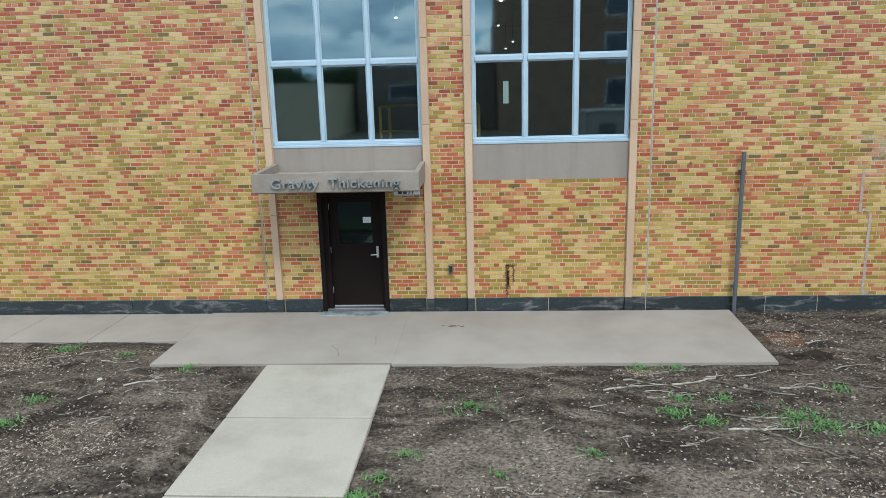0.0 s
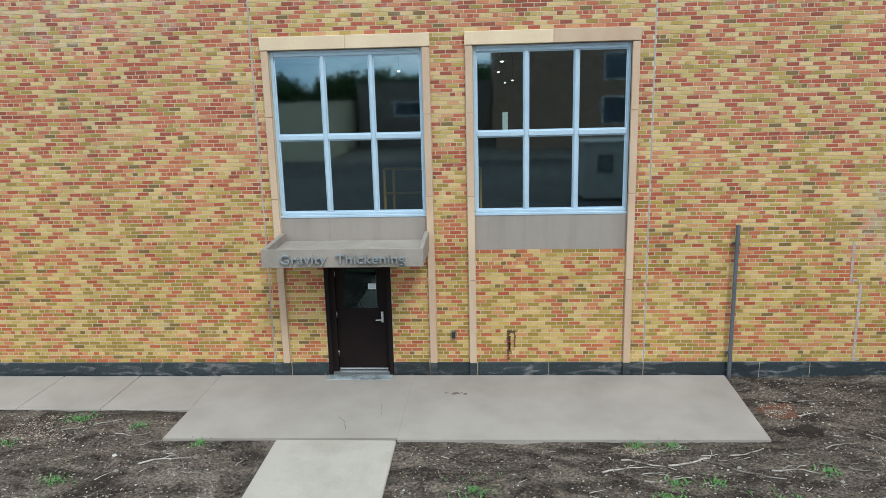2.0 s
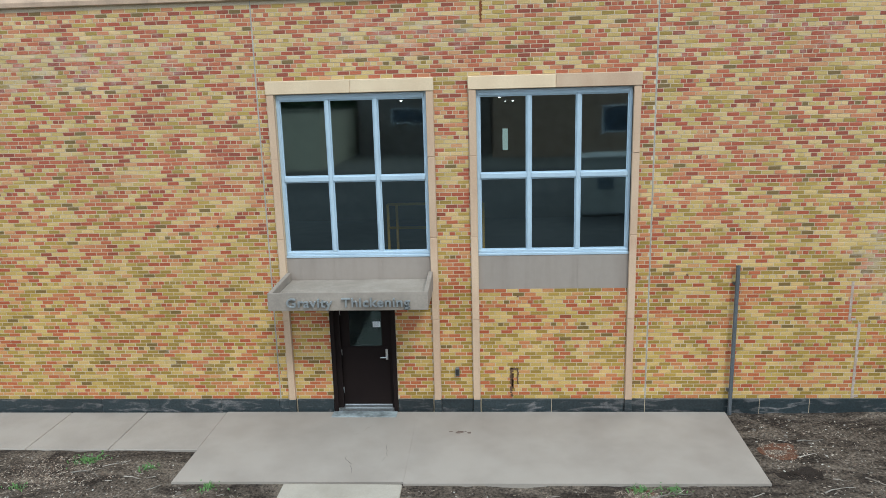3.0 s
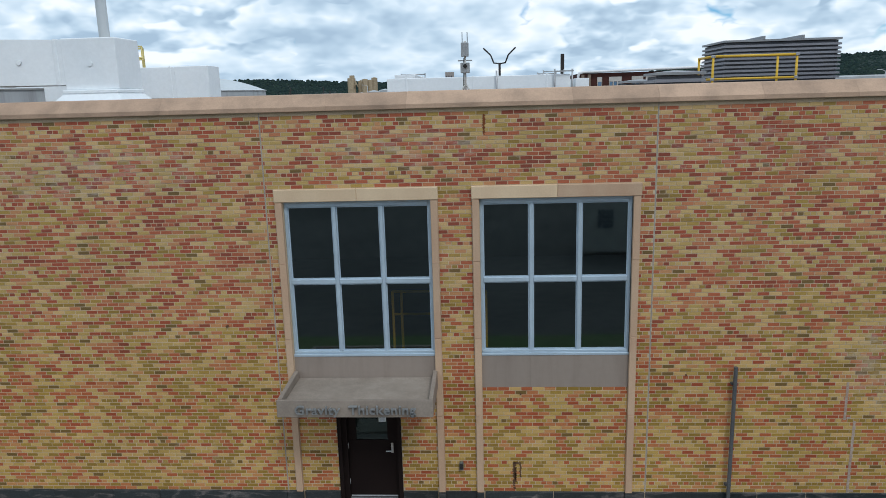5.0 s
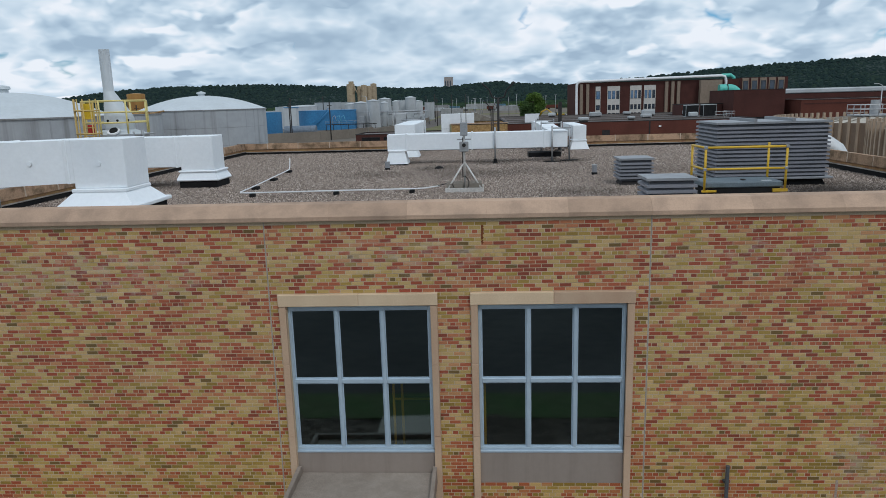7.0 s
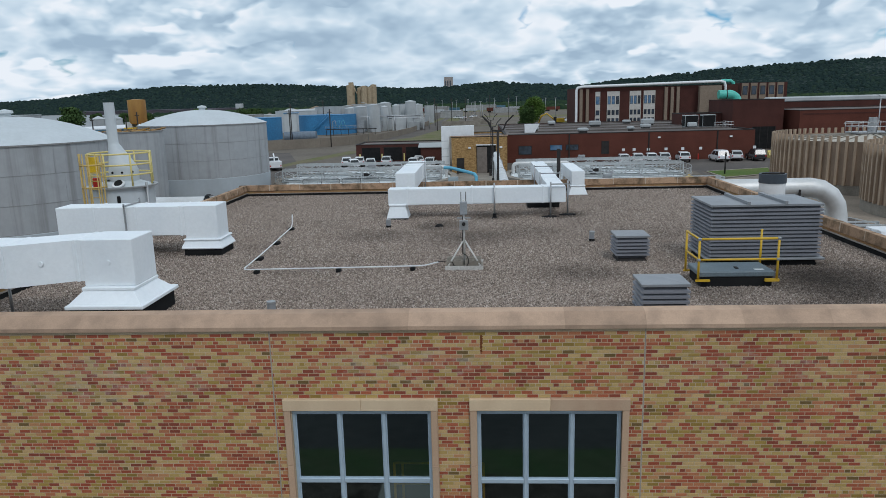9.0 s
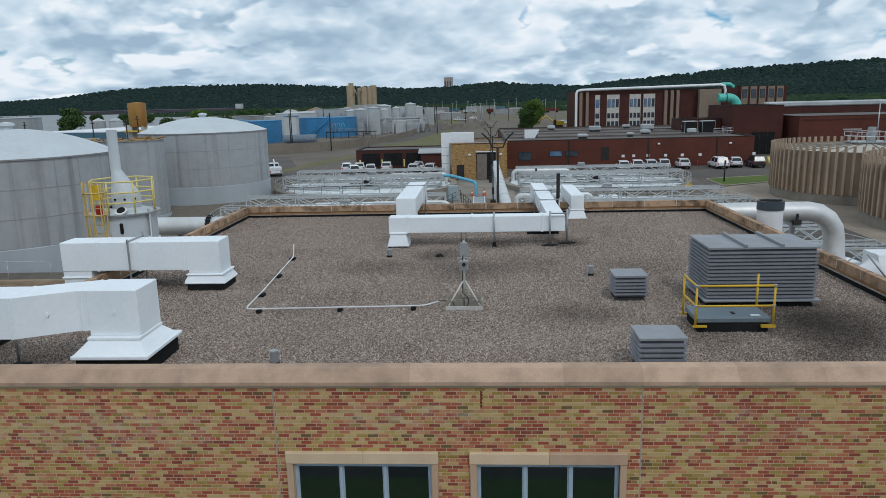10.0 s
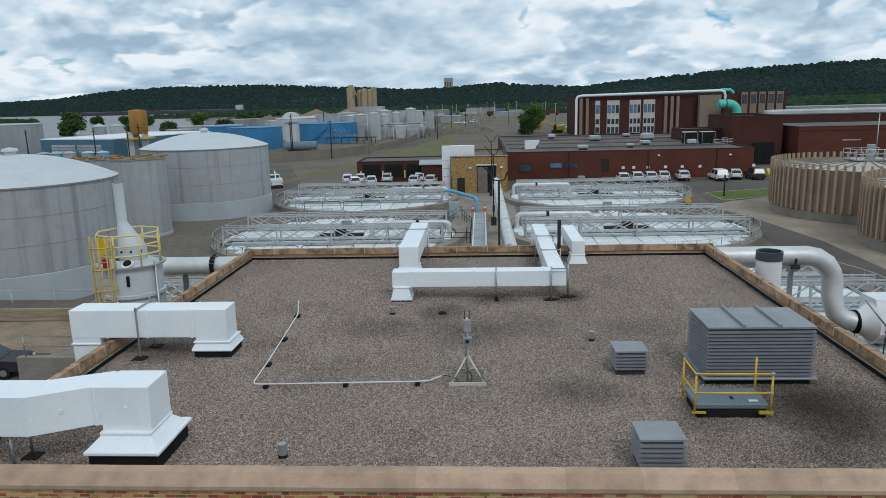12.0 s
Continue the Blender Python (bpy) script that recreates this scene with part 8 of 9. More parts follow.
for x, y, r, h in ((-40, 255, 2.4, 9.6), (-38, 272, 2.6, 10.2), (-35, 285, 1.6, 9.2), (-41, 292, 2.4, 9.6), (-46, 284, 2.2, 9.0), (-44, 300, 2.8, 10.0), (-29, 285, 2.2, 10.6), (-51, 270, 2.6, 8.6), (-56, 285, 3.2, 9.4), (-30, 330, 2.4, 9), (-36, 340, 2.2, 8.4), (-46.2, 264, 2.8, 9.0), (-47, 330, 4, 9.4), (-62, 320, 4.5, 9), (-70, 296, 4, 8.4), (-78, 304, 4, 8), (-26, 350, 2.4, 8.4), (-90, 310, 8, 6.5), (-60, 268, 5, 9.5), (-110, 290, 8, 5.6), (-126, 300, 8, 5.2), (-118, 265, 6, 5.0), (-37, 263.5, 1.5, 8.8), (-32.7, 291, 2.0, 9.7), (-70, 275, 12.5, 8.2)):
    drum("white_tank", x, y, r, h, FARWHITE, "white cylindrical storage tank in the industrial quarter", cone=rng.choice((0, 0.6)))
drum("white_tank", -156, 205, 16.5, 9.6, FARWHITE, "wide low pale storage tank")
th = thing("fuel_rack", (-33, 262, 0), "steel pipe rack with grey cabins", "pipe rack")
part("cabin", B((-1, 7, 0, 5, 0.0, 4.6)), FARWHITE, th)
part("frame", T(([(-10, 0, 5.5), (10, 0, 5.5)], 0.3), ([(-10, 3, 4.6), (10, 3, 4.6)], 0.3), ([(-10, 0, 0), (-10, 0, 5.5)], 0.3), ([(10, 0, 0), (10, 0, 5.5)], 0.3), ([(0, 0, 0), (0, 0, 5.5)], 0.3)), GALV, th)
# blue-grey depot with flat white roof
th = block("depot_building", 0, 27, 0, 44, 5.3, TEALWALL, "blue-grey depot with a flat white roof", parapet=-0.3, roof=WHITE, edge=WHITE)
th.matrix_basis = pose(-129.4, 191.6, 0, 0, 0, -16)
for k in range(2):
    opening(th, 4.0 + 9.6 * k, 13.0 + 9.6 * k, 1.6, 3.9, frame=TEALWALL, glass=FARWHITE)
    for z in (2.1, 2.6, 3.1):
        part("shutter_rib", B((4.2 + 9.6 * k, 12.8 + 9.6 * k, -0.09, -0.061, z, z + 0.16)), TEALWALL, th)
for x, c in ((-119, CYAN), (-115.4, CYAN), (-111.8, FARWHITE), (-106.5, CYAN), (-102.5, CYAN)):
    drum("small_tank", x, 176, 1.7, 2.2, c if c is CYAN else FARWHITE, "small domed pastel tank", cone=0.5, group="small domed tanks")
os_ = thing("ochre_silo", (-96, 185, 0), "ochre steel silo on a white leg frame", "silo")
bm = bmesh.new()
lathe(bm, [(2.0, 6.6), (2.4, 7.4), (2.4, 13.1), (2.35, 13.2), (0, 13.45)], 28)
part("bin", bm, ORANGE, os_)
part("leg_frame", B((-1.8, -1.2, -1.5, 1.5, 0, 6.9), (1.2, 1.8, -1.5, 1.5, 0, 6.9), (-3.4, -1.9, -1, 1, 0, 7.2)), FARWHITE, os_)
part("ring_platform", B((-3, 3.2, -2.8, 2.8, 5.3, 5.7)), YELLOW, os_)
for x, y in ((-143, 250), (-137, 251)):
    drum("cone_tank", x, y, 2.4, 7.2, FARWHITE, "white tank with a conical roof", cone=1.2)


# concrete silos far off
def silos():
    th = thing("grain_silos", (-143, 764, 0), "cluster of tall tan concrete grain silos", "silo")
    for k, (x, y, h) in enumerate(((2.5, 0, 29), (12, 4, 26), (17, -1, 27.5), (22, 3, 26.5), (26.5, 6, 29))):
        bm = bmesh.new()
        lathe(bm, [(4.4 if k in (0,) else 3.3, -0.2), (4.4 if k in (0,) else 3.3, h), (0, h + 0.8)], 20)
        for v in bm.verts:
            v.co.x += x
            v.co.y += y
        part("silo_bin", bm, SILO, th)
    part("head_house", B((1, 5.5, -3, 3, 29, 32)), SILO, th)
    part("spout", T(([(7, -4, 26), (10.5, -4, 19)], 0.6), ([(13, -4, 27), (15.5, -4, 21)], 0.5), ([(8, -4, 26), (6, -4, 19)], 0.5)), SILO, th)
    part("shed", B((6, 40, -22, -6, -0.1, 9)), FARWHITE, th)


silos()
tw = block("hill_tower", -104, -80, 2040, 2064, 74, mat("tower_brick", (0.42, 0.37, 0.34), rough=0.8), "square grey-brown apartment tower on the wooded hill", z0=20)
for k in range(3):
    part("bay", B((2 + 7 * k, 5 + 7 * k, -0.6, -0.01, 30, 64)), FARGLASS, tw)
for x, y, r, h in ((-139, 590, 20, 9), (-112, 600, 20, 9.5), (-160, 600, 14, 7)):
    bm = bmesh.new()
    lathe(bm, [(r, -0.3), (r * 0.55, h * 0.55), (0, h)], 24)
    solo("spoil_mound", bm, EARTH, "brown heap of bulk material", "heap", group="bulk heaps", loc=(x, y, 0))
dm = bmesh.new()
lathe(dm, [(8 * math.cos(radians(a)), 7.5 * math.sin(radians(a))) for a in range(0, 91, 15)], 24)
solo("storage_dome", dm, FARWHITE, "white storage dome beyond the tank farm", "dome", loc=(-153, 560, 0))
for x0, x1, y, h in ((-170, -140, 420, 5), (-60, -30, 640, 5), (10, 40, 560, 3.5), (-90, -60, 560, 6), (-15, 15, 700, 5), (100, 220, 330, 4.5), (60, 100, 440, 3), (150, 300, 420, 5), (-25, -12, 430, 4)):
    block("distant_shed", x0, x1, y, y + 30, h, FARDULL, "long pale industrial shed in the distance", parapet=-0.1, roof=FARDULL)
# low concrete works and trailers across the road
lw = thing("dock_pit_wall", (-16.3, 288, 0), "low tan concrete wall of a loading pit", "wall")
part("front_wall", B((0, 15.8, 0, 0.4, -0.1, 2.2)), CONC, lw)
part("side_wall", B((0, 0.4, 0.41, 30, -0.1, 2.1)), CONC, lw)
rp2 = thing("earth_ramp", (-3.5, 309, 0), "sloped grey concrete ramp", "ramp")
part("ramp", prism(bmesh.new(), [(0, 0.0), (9, 0.0), (9, 0.4), (1.2, 3.4), (0, 3.4)], "y", 0, 6), CONC, rp2)
rng = random.Random(43)
for k in range(22):
    x, y = -70 + 11.5 * k + rng.uniform(-3, 3), rng.uniform(560, 780)
    c = rng.choice((FARWHITE, FARWHITE, WHITE, TEALWALL, REDBRICK, GALV))
    tr = thing("box_trailer", (x, y, 0), "distant parked box trailer in a yard", "trailer", "box trailers", rz=rng.uniform(-25, 25))
    part("box", B((-6, 6, -1.3, 1.3, 1.1, rng.uniform(3.2, 4.2))), c, tr)
    for a, b in ((-5, -2.5), (3, 4.5)):
        part("bogie", B((a, b, -1.2, 1.2, 0, 1.09)), BLACK, tr)
for k in range(16):
    x, y = rng.uniform(-75, -24), rng.uniform(250, 330)
    sh = thing("process_skid", (x, y, 0), "small grey process cabin among the tanks", "cabin", "process cabins")
    w, h = rng.uniform(1.0, 2.6), rng.uniform(2.0, 4.5)
    part("cabin", B((-w, w, -1.5, 1.5, 0, h)), rng.choice((GALV, GALV, TEALWALL, FARWHITE, RUST)), sh)
    part("pipe", T(([(-w - 1, -1.7, 0), (-w - 1, -1.7, h + 1.5), (w + 2, -1.7, h + 1.5), (w + 2, -1.7, 0)], 0.18), seg=6), GALV, sh)
# barrier wall along the road
rw = thing("barrier_wall", (0, 0, 0), "tan concrete barrier wall beside the road", "wall")
for (xa, ya), (xb, yb) in zip(((-72, 148), (-52.4, 161), (-41, 168.5), (-35, 176), (-31, 192), (-27.5, 216), (-24.8, 243)), ((-52.4, 161), (-41, 168.5), (-35, 176), (-31, 192), (-27.5, 216), (-24.8, 243), (-24.2, 320))):
    d = math.hypot(xb - xa, yb - ya)
    bm = B((0, d, -0.2, 0.2, -0.1, 2.25 if ya < 180 else 1.7))
    ob = part("wall_panel", bm, mat("barrier_tan", (0.25, 0.215, 0.175), (0.20, 0.17, 0.14), rough=0.9, big=0.2, fine=3, bump=0.0, grit=0.08) if xa == -72 else bpy.data.materials["barrier_tan"], rw)
    ob.matrix_basis = pose(xa, ya, 0, 0, 0, math.degrees(math.atan2(yb - ya, xb - xa)))
sheet("far_yard", [(-26, 300), (70, 270), (110, 330), (60, 640), (-20, 640)], -0.022, YARD, "grey-brown gravel yard across the road", "yard")
for k, pts in enumerate(([(-27, 300), (-24, 300), (-21, 460), (-25, 460)], [(-19, 330), (-12, 330), (-12, 520), (-19, 520)], [(0, 430), (60, 400), (70, 440), (0, 470)], [(34, 300), (74, 286), (80, 320), (36, 330)], [(-52, 262), (-36, 262), (-30, 330), (-36, 330)])):
    sheet("verge_strip_" + str(k + 1), pts, -0.018 + 0.0005 * k, VERGE, "green roadside grass strip", "verge")
rng = random.Random(61)
for k in range(26):
    x, y, h = rng.uniform(-40, 60), rng.uniform(330, 640), rng.uniform(8, 12)
    th = thing("lamp_post", (x, y, 0), "thin pale lamp post in the far yard", "street lamp", "far lamp posts")
    part("mast", T(([(0, 0, -0.1), (0, 0, h)], 0.12), seg=6), GALV, th)
    part("head", B((-0.6, 0.6, -0.2, 0.2, h, h + 0.2)), GALV, th)
POLEWOOD = mat("tarred_pole", (0.05, 0.045, 0.042), rough=0.9, bump=0.0)
for x, y, h in ((-38.2, 168.6, 9.5), (-49.2, 171, 9.5), (-55, 194, 11), (-20, 300, 12), (-14, 330, 12), (-25, 380, 12), (-8, 360, 12), (-33, 420, 12), (-118, 168, 9), (-101, 170, 9), (-93, 172, 9), (-84, 160, 10), (5, 400, 13), (15, 380, 13), (-16, 250, 10), (60, 330, 14), (-60, 260, 12)):
    th = thing("utility_pole", (x, y, 0), "dark wooden utility pole with a crossarm", "pole", "utility poles")
    part("shaft", T(([(0, 0, -0.1), (0, 0, h)], 0.15), seg=6), POLEWOOD, th)
    part("crossarm", B((-0.55, 0.55, -0.08, 0.08, h - 0.9, h - 0.75)), POLEWOOD, th)
for x, y, h in ((74, 126, 9.6), (-30.3, 179, 10.5), (33.5, 87.5, 3.0)):
    th = thing("street_lamp", (x, y, 0), "pale metal street lamp with a short arm", "street lamp", "street lamps")
    part("mast", T(([(0, 0, -0.1), (0, 0, h)], 0.10), seg=8), GALV if h > 4 else DARK, th)
    if h < 4:
        part("tag", B((-0.12, 0.12, -0.13, -0.1, h - 0.5, h - 0.1)), DARK, th)
        continue
    part("arm", T(([(0, 0, h), (-0.6, 0, h + 0.3), (-1.5, 0, h + 0.35)], 0.07), seg=6), GALV if h > 4 else DARK, th)
ex = thing("excavator", (30.6, 279, 0), "yellow tracked excavator parked on the grass", "excavator")
part("tracks", B((-2.2, 2.2, -1.5, -0.8, 0, 1.0), (-2.2, 2.2, 0.8, 1.5, 0, 1.0), bevel=0.2), DARK, ex)
part("house", B((-0.5, 2.8, -1.4, 1.4, 1.05, 2.7), bevel=0.1), YELLOW, ex)
part("cab", B((-1.5, -0.4, -1.4, -0.2, 1.05, 3.2), bevel=0.05), DARK, ex)
part("boom", T(([(-0.8, 0.3, 1.8), (-4.2, 0.3, 4.6), (-6.4, 0.3, 3.6), (-7.4, 0.3, 1.0)], 0.35), seg=6), YELLOW, ex)
for k, (x, y) in enumerate(((38, 318), (44, 322), (50, 330), (-10, 400), (-14, 410), (-5, 430))):
    copy_thing(suv, pose(x, y, 0, 0, 0, 40 * k))

# ---- river, trees, hills ----
sheet("water", [(-900, 380), (-300, 345), (-190, 330), (-165, 420), (-300, 700), (-420, 1000), (-500, 1480), (-2600, 1480), (-2600, 380)], -0.02, WATER, "wide grey river with distant banks", "water")
br = thing("river_barge", (-500, 1300, 0), "long dark barge moored along the far bank", "barge")
part("hull", B((-260, 60, 0, 20, -0.5, 5), bevel=0.5), mat("barge_hull", (0.06, 0.05, 0.06), rough=0.7), br)
part("cargo", B((-250, 40, 3, 17, 5.01, 7), bevel=0.8), mat("barge_cover", (0.10, 0.09, 0.11), rough=0.7), br)
part("wheelhouse", B((44, 56, 5, 15, 5.01, 14), bevel=0.4), FARWHITE, br)


def crown(bm_v, bm_f, rng, cx, cy, cz, r, n, size):
    """Leaf clumps scattered in an uneven ball; small tilted quads."""
    for _ in range(n):
        u, v, w = rng.gauss(0, 1), rng.gauss(0, 1), rng.gauss(0, 1)
        l = math.sqrt(u * u + v * v + w * w) or 1
        d = r * (0.3 + 0.95 * rng.random() ** 1.3)
        x, y, z = cx + u / l * d, cy + v / l * d, cz + w / l * d * 0.85
        s = size * rng.uniform(0.6, 1.4)
        a, b = Vector((rng.gauss(0, 1), rng.gauss(0, 1), rng.gauss(0, 0.6))).normalized(), Vector((rng.gauss(0, 1), rng.gauss(0, 1), rng.gauss(0, 1))).normalized()
        c = a.cross(b)
        if c.length < 0.1:
            continue
        c.normalize()
        i = len(bm_v)
        p = Vector((x, y, z))
        bm_v += [p - a * s - c * s * 0.6, p + a * s - c * s * 0.5, p + a * s * 0.7 + c * s, p - a * s * 0.8 + c * s * 0.7]
        bm_f.append((i, i + 1, i + 2, i + 3))


def tree(x, y, h, r, seed, material=LEAF, label="broad leafy green tree"):
    rng = random.Random(seed)
    th = thing("tree", (x, y, 0), label, "tree", "trees")
    bm = bmesh.new()
    tube(bm, [(0, 0, -0.2), (0.1, 0, h * 0.3), (0, 0.1, h * 0.75)], h * 0.028, 8, h * 0.008)
    for k in range(5):
        a = k * 1.3
        tube(bm, [(0, 0, h * (0.3 + 0.06 * k)), (math.cos(a) * r * 0.4, math.sin(a) * r * 0.4, h * (0.5 + 0.06 * k))], h * 0.012, 6, h * 0.004)
    part("trunk", bm, BARK, th)
    vs, fs = [], []
    for _ in range(14):
        a, d = rng.uniform(0, 6.28), r * 0.62 * math.sqrt(rng.random())
        crown(vs, fs, rng, d * math.cos(a), d * math.sin(a), h * rng.uniform(0.14, 0.84), r * rng.uniform(0.34, 0.52), 420, r * 0.058)
    me = bpy.data.meshes.new("crown")
    me.from_pydata(vs, [], fs)
    me.materials.append(material)
    ob = new("crown", me)
    ob.parent = th
    tagged(ob, kind="stuff")


for i, (x, y, h, r) in enumerate(((-219, 362, 12, 7.5), (-170, 372, 5, 5), (-190, 372, 5, 5), (-150, 400, 6, 6), (-290, 560, 6, 6), (-330, 590, 6, 6), (-262, 540, 6, 6), (-205, 500, 8, 7), (-170, 520, 7, 7), (16.8, 268, 8.5, 2.6), (18.8, 271, 9.0, 2.6), (20.6, 279, 12.2, 3.9), (18.6, 284, 11, 3.6), (25.5, 330, 11, 5), (80, 330, 8, 6), (-165, 480, 7, 7))):
    tree(x, y, h, r, 100 + i, LEAFL if i in (7, 11, 12, 13) else LEAF)


# ridge crowns carry the bluish distance haze in their colour
WOODS_I = island_mat("hazed_crowns", [(0.0, (0.016, 0.029, 0.029)), (0.5, (0.019, 0.034, 0.031)), (0.85, (0.023, 0.040, 0.033)), (1.0, (0.029, 0.047, 0.035))], 1.0)
BELT_I = island_mat("belt_crowns", [(0.0, (0.019, 0.036, 0.021)), (0.5, (0.025, 0.045, 0.024)), (0.85, (0.033, 0.056, 0.026)), (1.0, (0.043, 0.068, 0.029))], 1.0)
BELT_I.node_tree.nodes["Principled BSDF"].inputs["Specular IOR Level"].default_value = 0.05
WOODS_I.node_tree.nodes["Principled BSDF"].inputs["Specular IOR Level"].default_value = 0.05


def woods():
    """Wooded ridges: clumped canopy, one mass."""
    rng = random.Random(77)
    vs, fs = [], []

    def clump(x, y, z, r):
        i = len(vs)
        n, m = 6, 3
        for j in range(m):
            t = (j + 0.15) / m
            rr, zz = r * math.cos(t * 1.45), r * 1.0 * math.sin(t * 1.45)
            o = rng.uniform(0, 1)
            for k in range(n):
                a = 6.283 * (k + o) / n
                q = rng.uniform(0.62, 1.4)
                vs.append((x + rr * q * math.cos(a), y + rr * q * math.sin(a), z + zz * rng.uniform(0.8, 1.2)))
        vs.append((x, y, z + r * rng.uniform(0.95, 1.2)))
        for j in range(m - 1):
            for k in range(n):
                fs.append((i + j * n + k, i + j * n + (k + 1) % n, i + (j + 1) * n + (k + 1) % n, i + (j + 1) * n + k))
        for k in range(n):
            fs.append((i + (m - 1) * n + k, i + (m - 1) * n + (k + 1) % n, i + m * n))

    def ridge(ang):
        """Crest height at 1900 m for a bearing (x over y)."""
        pts = [(-0.95, 20), (-0.693, 40), (-0.642, 43), (-0.609, 45), (-0.566, 55), (-0.524, 64), (-0.441, 72), (-0.359, 70), (-0.278, 68), (-0.23, 62), (-0.182, 58), (-0.119, 51), (-0.087, 49), (-0.04, 51), (0.023, 61), (0.061, 53), (0.139, 45), (0.192, 57), (0.268, 67), (0.343, 80), (0.417, 85), (0.491, 93), (0.54, 97), (0.8, 135)]
        for (a, h), (b, g) in zip(pts, pts[1:]):
            if a <= ang <= b:
                return h + (g - h) * (ang - a) / (b - a)
        return 30

    for _ in range(25000):
        ang = rng.uniform(-0.85, 0.75)
        t = rng.random()
        d = 1480 + 520 * t
        x, y = ang * d, d
        top = ridge(ang) * d / 1900 - 9.5
        z = -8 + (top + 8) * (t ** 0.9) + noise.noise((x * 0.004, y * 0.004, 1)) * 4
        clump(x, y, z, rng.uniform(3.0, 6.8))
    me = bpy.data.meshes.new("woods")
    me.from_pydata(vs, [], fs)
    me.materials.append(WOODS_I)
    me.polygons.foreach_set("use_smooth", [True] * len(fs))
    tagged(new("woods", me), "dark green wooded ridges along the horizon", "woods", kind="stuff")
    vs.clear(), fs.clear()
    # nearer belt on the flat
    for _ in range(11500):
        ang = rng.uniform(-0.08, 0.75)
        d = rng.uniform(640, 1450)
        if ang < 0.06 and d < 800:
            continue
        x, y = ang * d, d
        clump(x, y, -2, rng.uniform(2.8, 6.4) * (1 + max(0, ang) * 0.5))
    for _ in range(900):
        ang = rng.uniform(-0.5, -0.08)
        d = rng.uniform(800, 1450)
        if ang * d < -430:
            continue
        clump(ang * d, d, -3, rng.uniform(4, 8))
    for _ in range(240):
        clump(rng.uniform(-600, -500), rng.uniform(690, 780), -3, rng.uniform(5, 8))
    me = bpy.data.meshes.new("tree_belt")
    me.from_pydata(vs, [], fs)
    me.materials.append(BELT_I)
    me.polygons.foreach_set("use_smooth", [True] * len(fs))
    tagged(new("tree_belt", me), "belt of green trees on the flats before the hills", "woods", kind="stuff")
    bm = bmesh.new()
    lo, hi, up = [], [], []
    for k in range(121):
        ang = -0.95 + 1.75 * k / 120
        lo.append(bm.verts.new((ang * 1470, 1470, -9)))
        hi.append(bm.verts.new((ang * 2000, 2000, ridge(ang) * 1.05 - 10)))
        up.append(bm.verts.new((ang * 3600, 3600, 10)))
    for k in range(120):
        bm.faces.new((lo[k], lo[k + 1], hi[k + 1], hi[k]))
        bm.faces.new((hi[k], hi[k + 1], up[k + 1], up[k]))
    solo("hillside", bm, WOODS, "long wooded hillside beyond the river flats", "hill", kind="structure")


woods()

# ---- behind the viewer, mirrored in the windows ----
th = block("rear_brick_building", 1.2, 46, -74, -52, 17, mat("rear_brick", (0.27, 0.18, 0.125), (0.21, 0.135, 0.09), rough=0.85), "tall brown brick building mirrored in the window glass")
for k in range(4):
    for z in (2.0, 5.8, 9.6, 13.2):
        opening(th, 9.6 + 5 * k, 12.2 + 5 * k, z, z + 2.4, y=22.03, frame=WHITE)
block("rear_low_building", -60, -12.5, -62, -44, 4.6, TANWALL, "low tan building mirrored in the window glass")
th = block("rear_dark_building", -12.0, 1.0, -80, -58, 6.2, mat("rear_brown_wall", (0.19, 0.155, 0.13), (0.15, 0.12, 0.10), rough=0.85), "low dark building with a window band mirrored in the glass")
opening(th, 3.0, 9.5, 3.0, 4.4, y=22.03, frame=WHITE)
for i, (x, y, h) in enumerate(((-40, -130, 8.5), (-32, -138, 9.5), (-24, -132, 9.2), (-16, -138, 8.4), (-9, -136, 8), (-2, -132, 11), (4, -138, 10), (-50, -136, 8), (-62, -132, 8.5), (-76, -135, 9), (-90, -132, 8))):
    tree(x, y, h, 6.5, 200 + i, LEAF, "leafy tree mirrored in the window glass")
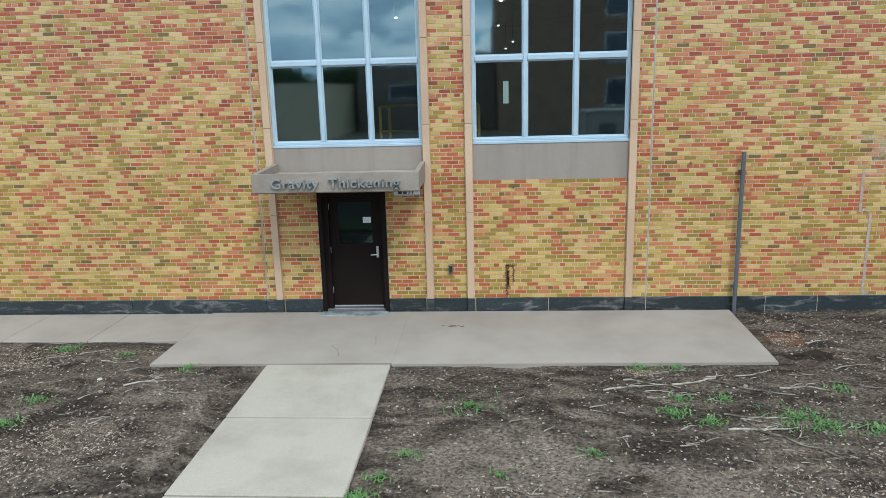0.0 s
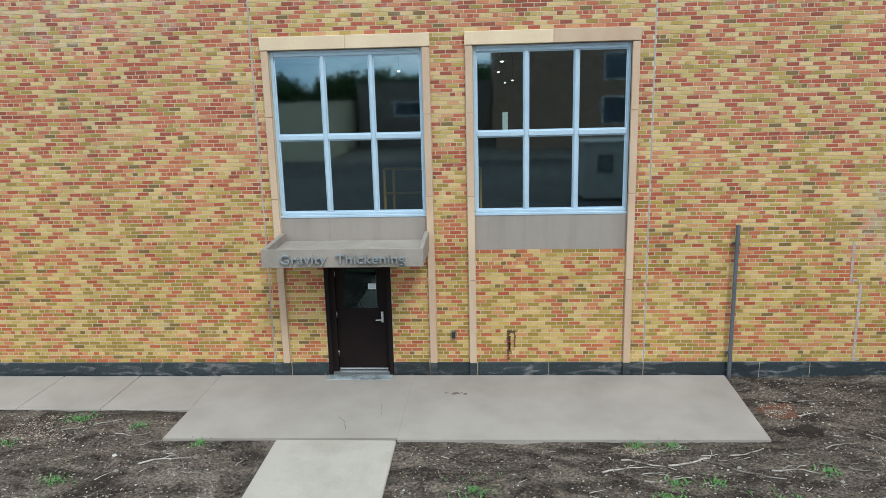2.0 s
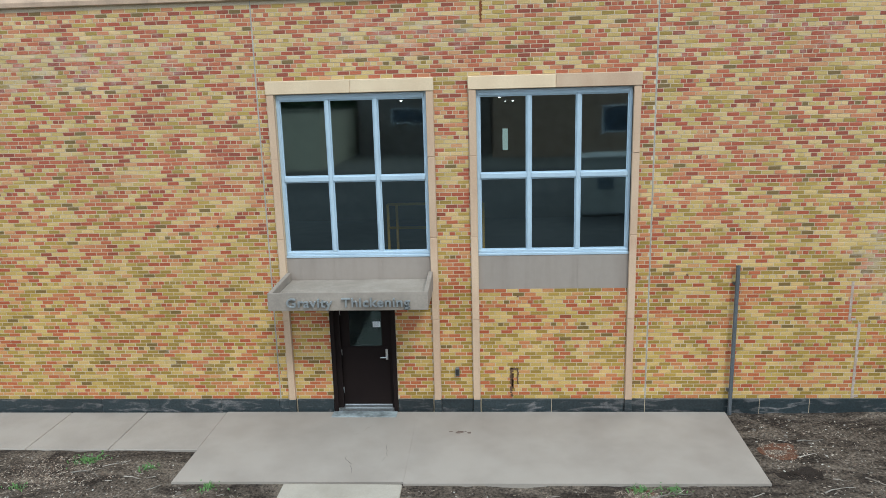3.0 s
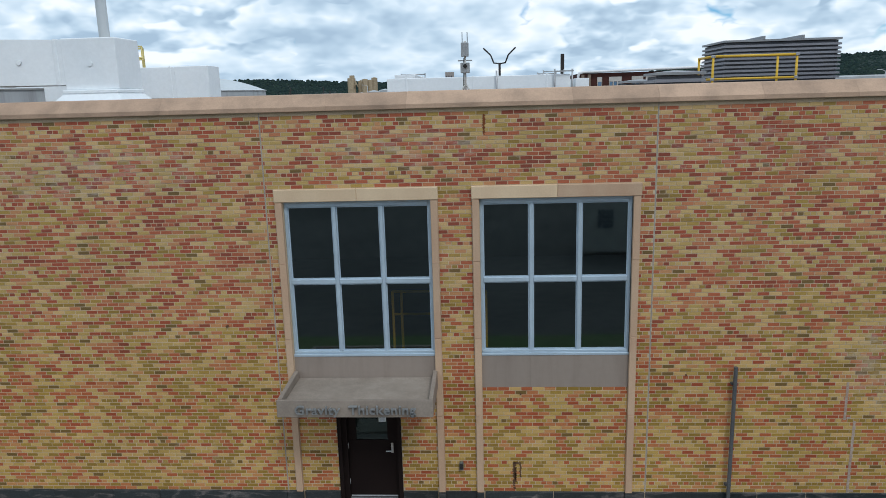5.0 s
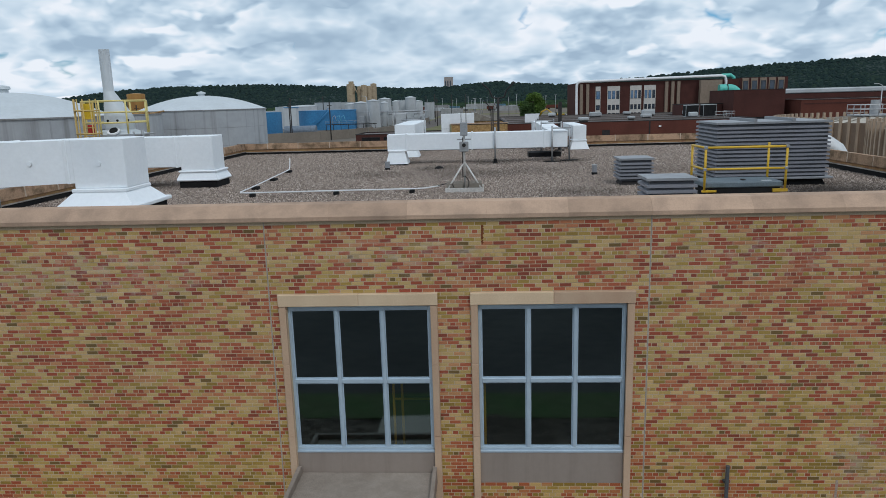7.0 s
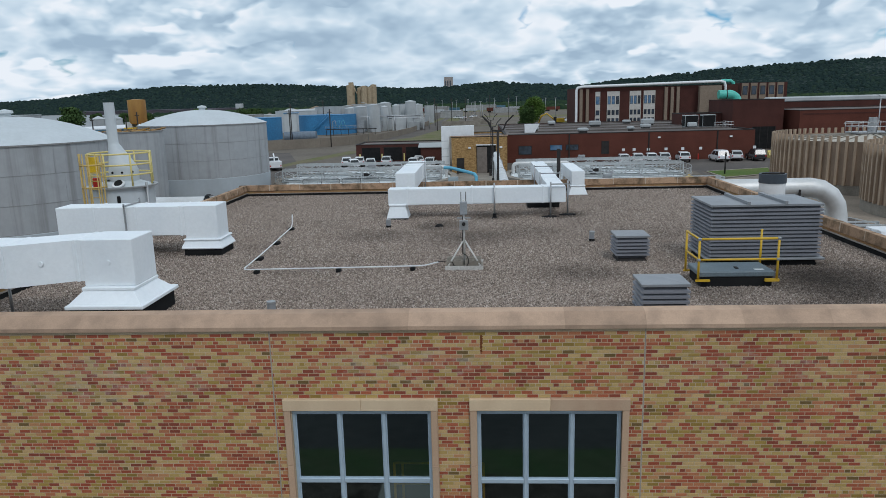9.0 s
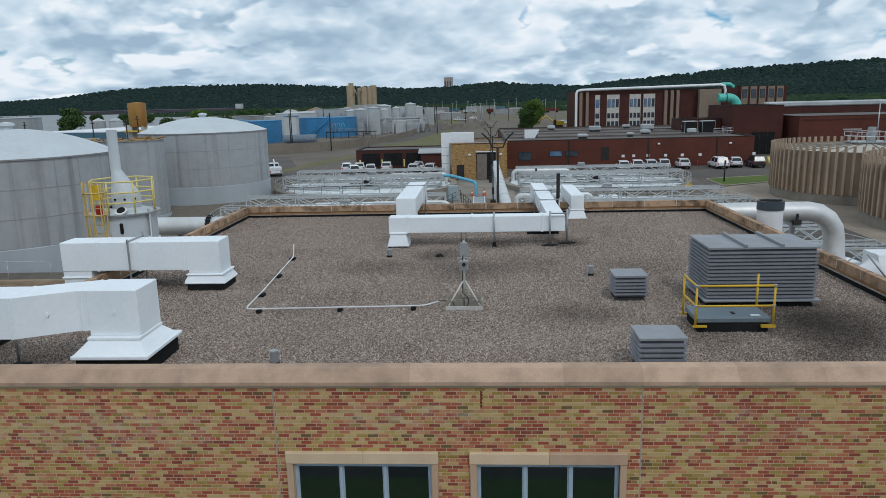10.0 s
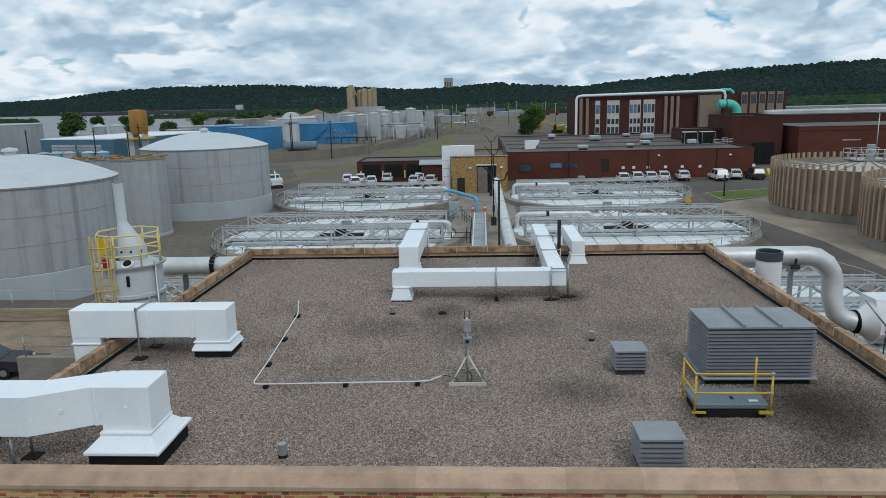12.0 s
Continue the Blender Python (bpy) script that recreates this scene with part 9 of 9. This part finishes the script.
DULLGRASS = mat("worn_grass", (0.06, 0.092, 0.035), (0.08, 0.09, 0.045), rough=0.95, big=0.8, fine=8)
sheet("rear_lawn", [(-60, -9.1), (60, -9.1), (60, -7.3), (-60, -7.3)], -0.02, DULLGRASS, "mown grass strip before the road", "lawn")
sheet("rear_road", [(-90, -42), (90, -42), (90, -9.1), (-90, -9.1)], -0.03, mat("dark_asphalt", (0.055, 0.05, 0.046), (0.09, 0.08, 0.072), rough=0.9, big=0.12, fine=5), "asphalt road behind the forecourt", "road")
shed = thing("site_cabin", (4.7, -22.4, 0), "dull grey site cabin with a gridded window, mirrored in the glass", "cabin")
CABIN = mat("cabin_paint", (0.30, 0.28, 0.25), (0.24, 0.225, 0.20), rough=0.6, bump=0.0)
part("wall", B((0.0, 4.2, 0.0, 2.3, 0.1, 2.6), bevel=0.02), CABIN, shed)
part("roof", B((-0.08, 4.28, -0.08, 2.38, 2.601, 2.7), bevel=0.01), CABIN, shed)
part("skid", B((0.1, 4.1, 0.1, 0.3, -0.04, 0.099), (0.1, 4.1, 2.0, 2.2, -0.04, 0.099)), DARK, shed)
bw = part("window", B((0.62, 1.32, 2.301, 2.325, 1.25, 2.1)), FARGLASS, shed)
for k in range(1, 4):
    part("grid_bar", B((0.62 + 0.175 * k - 0.012, 0.62 + 0.175 * k + 0.012, 2.326, 2.35, 1.25, 2.1)), CABIN, bw)
    part("grid_bar", B((0.62, 1.32, 2.326, 2.348, 1.25 + 0.21 * k - 0.012, 1.25 + 0.21 * k + 0.012)), CABIN, bw)
yb = thing("yellow_cart", (26.6, 80.5, 0), "small yellow tipping cart beside the basin", "cart")
part("tub", prism(bmesh.new(), [(-0.3, 0.25), (0.36, 0.25), (0.5, 0.6), (0.1, 0.85), (-0.15, 0.6), (-0.45, 0.5)], "y", -0.3, 0.3), YELLOW, yb)
for x in (-0.2, 0.28):
    part("wheel", T(([(x, -0.35, 0.14), (x, 0.35, 0.14)], 0.14), seg=12), BLACK, yb)
lay_bricks()
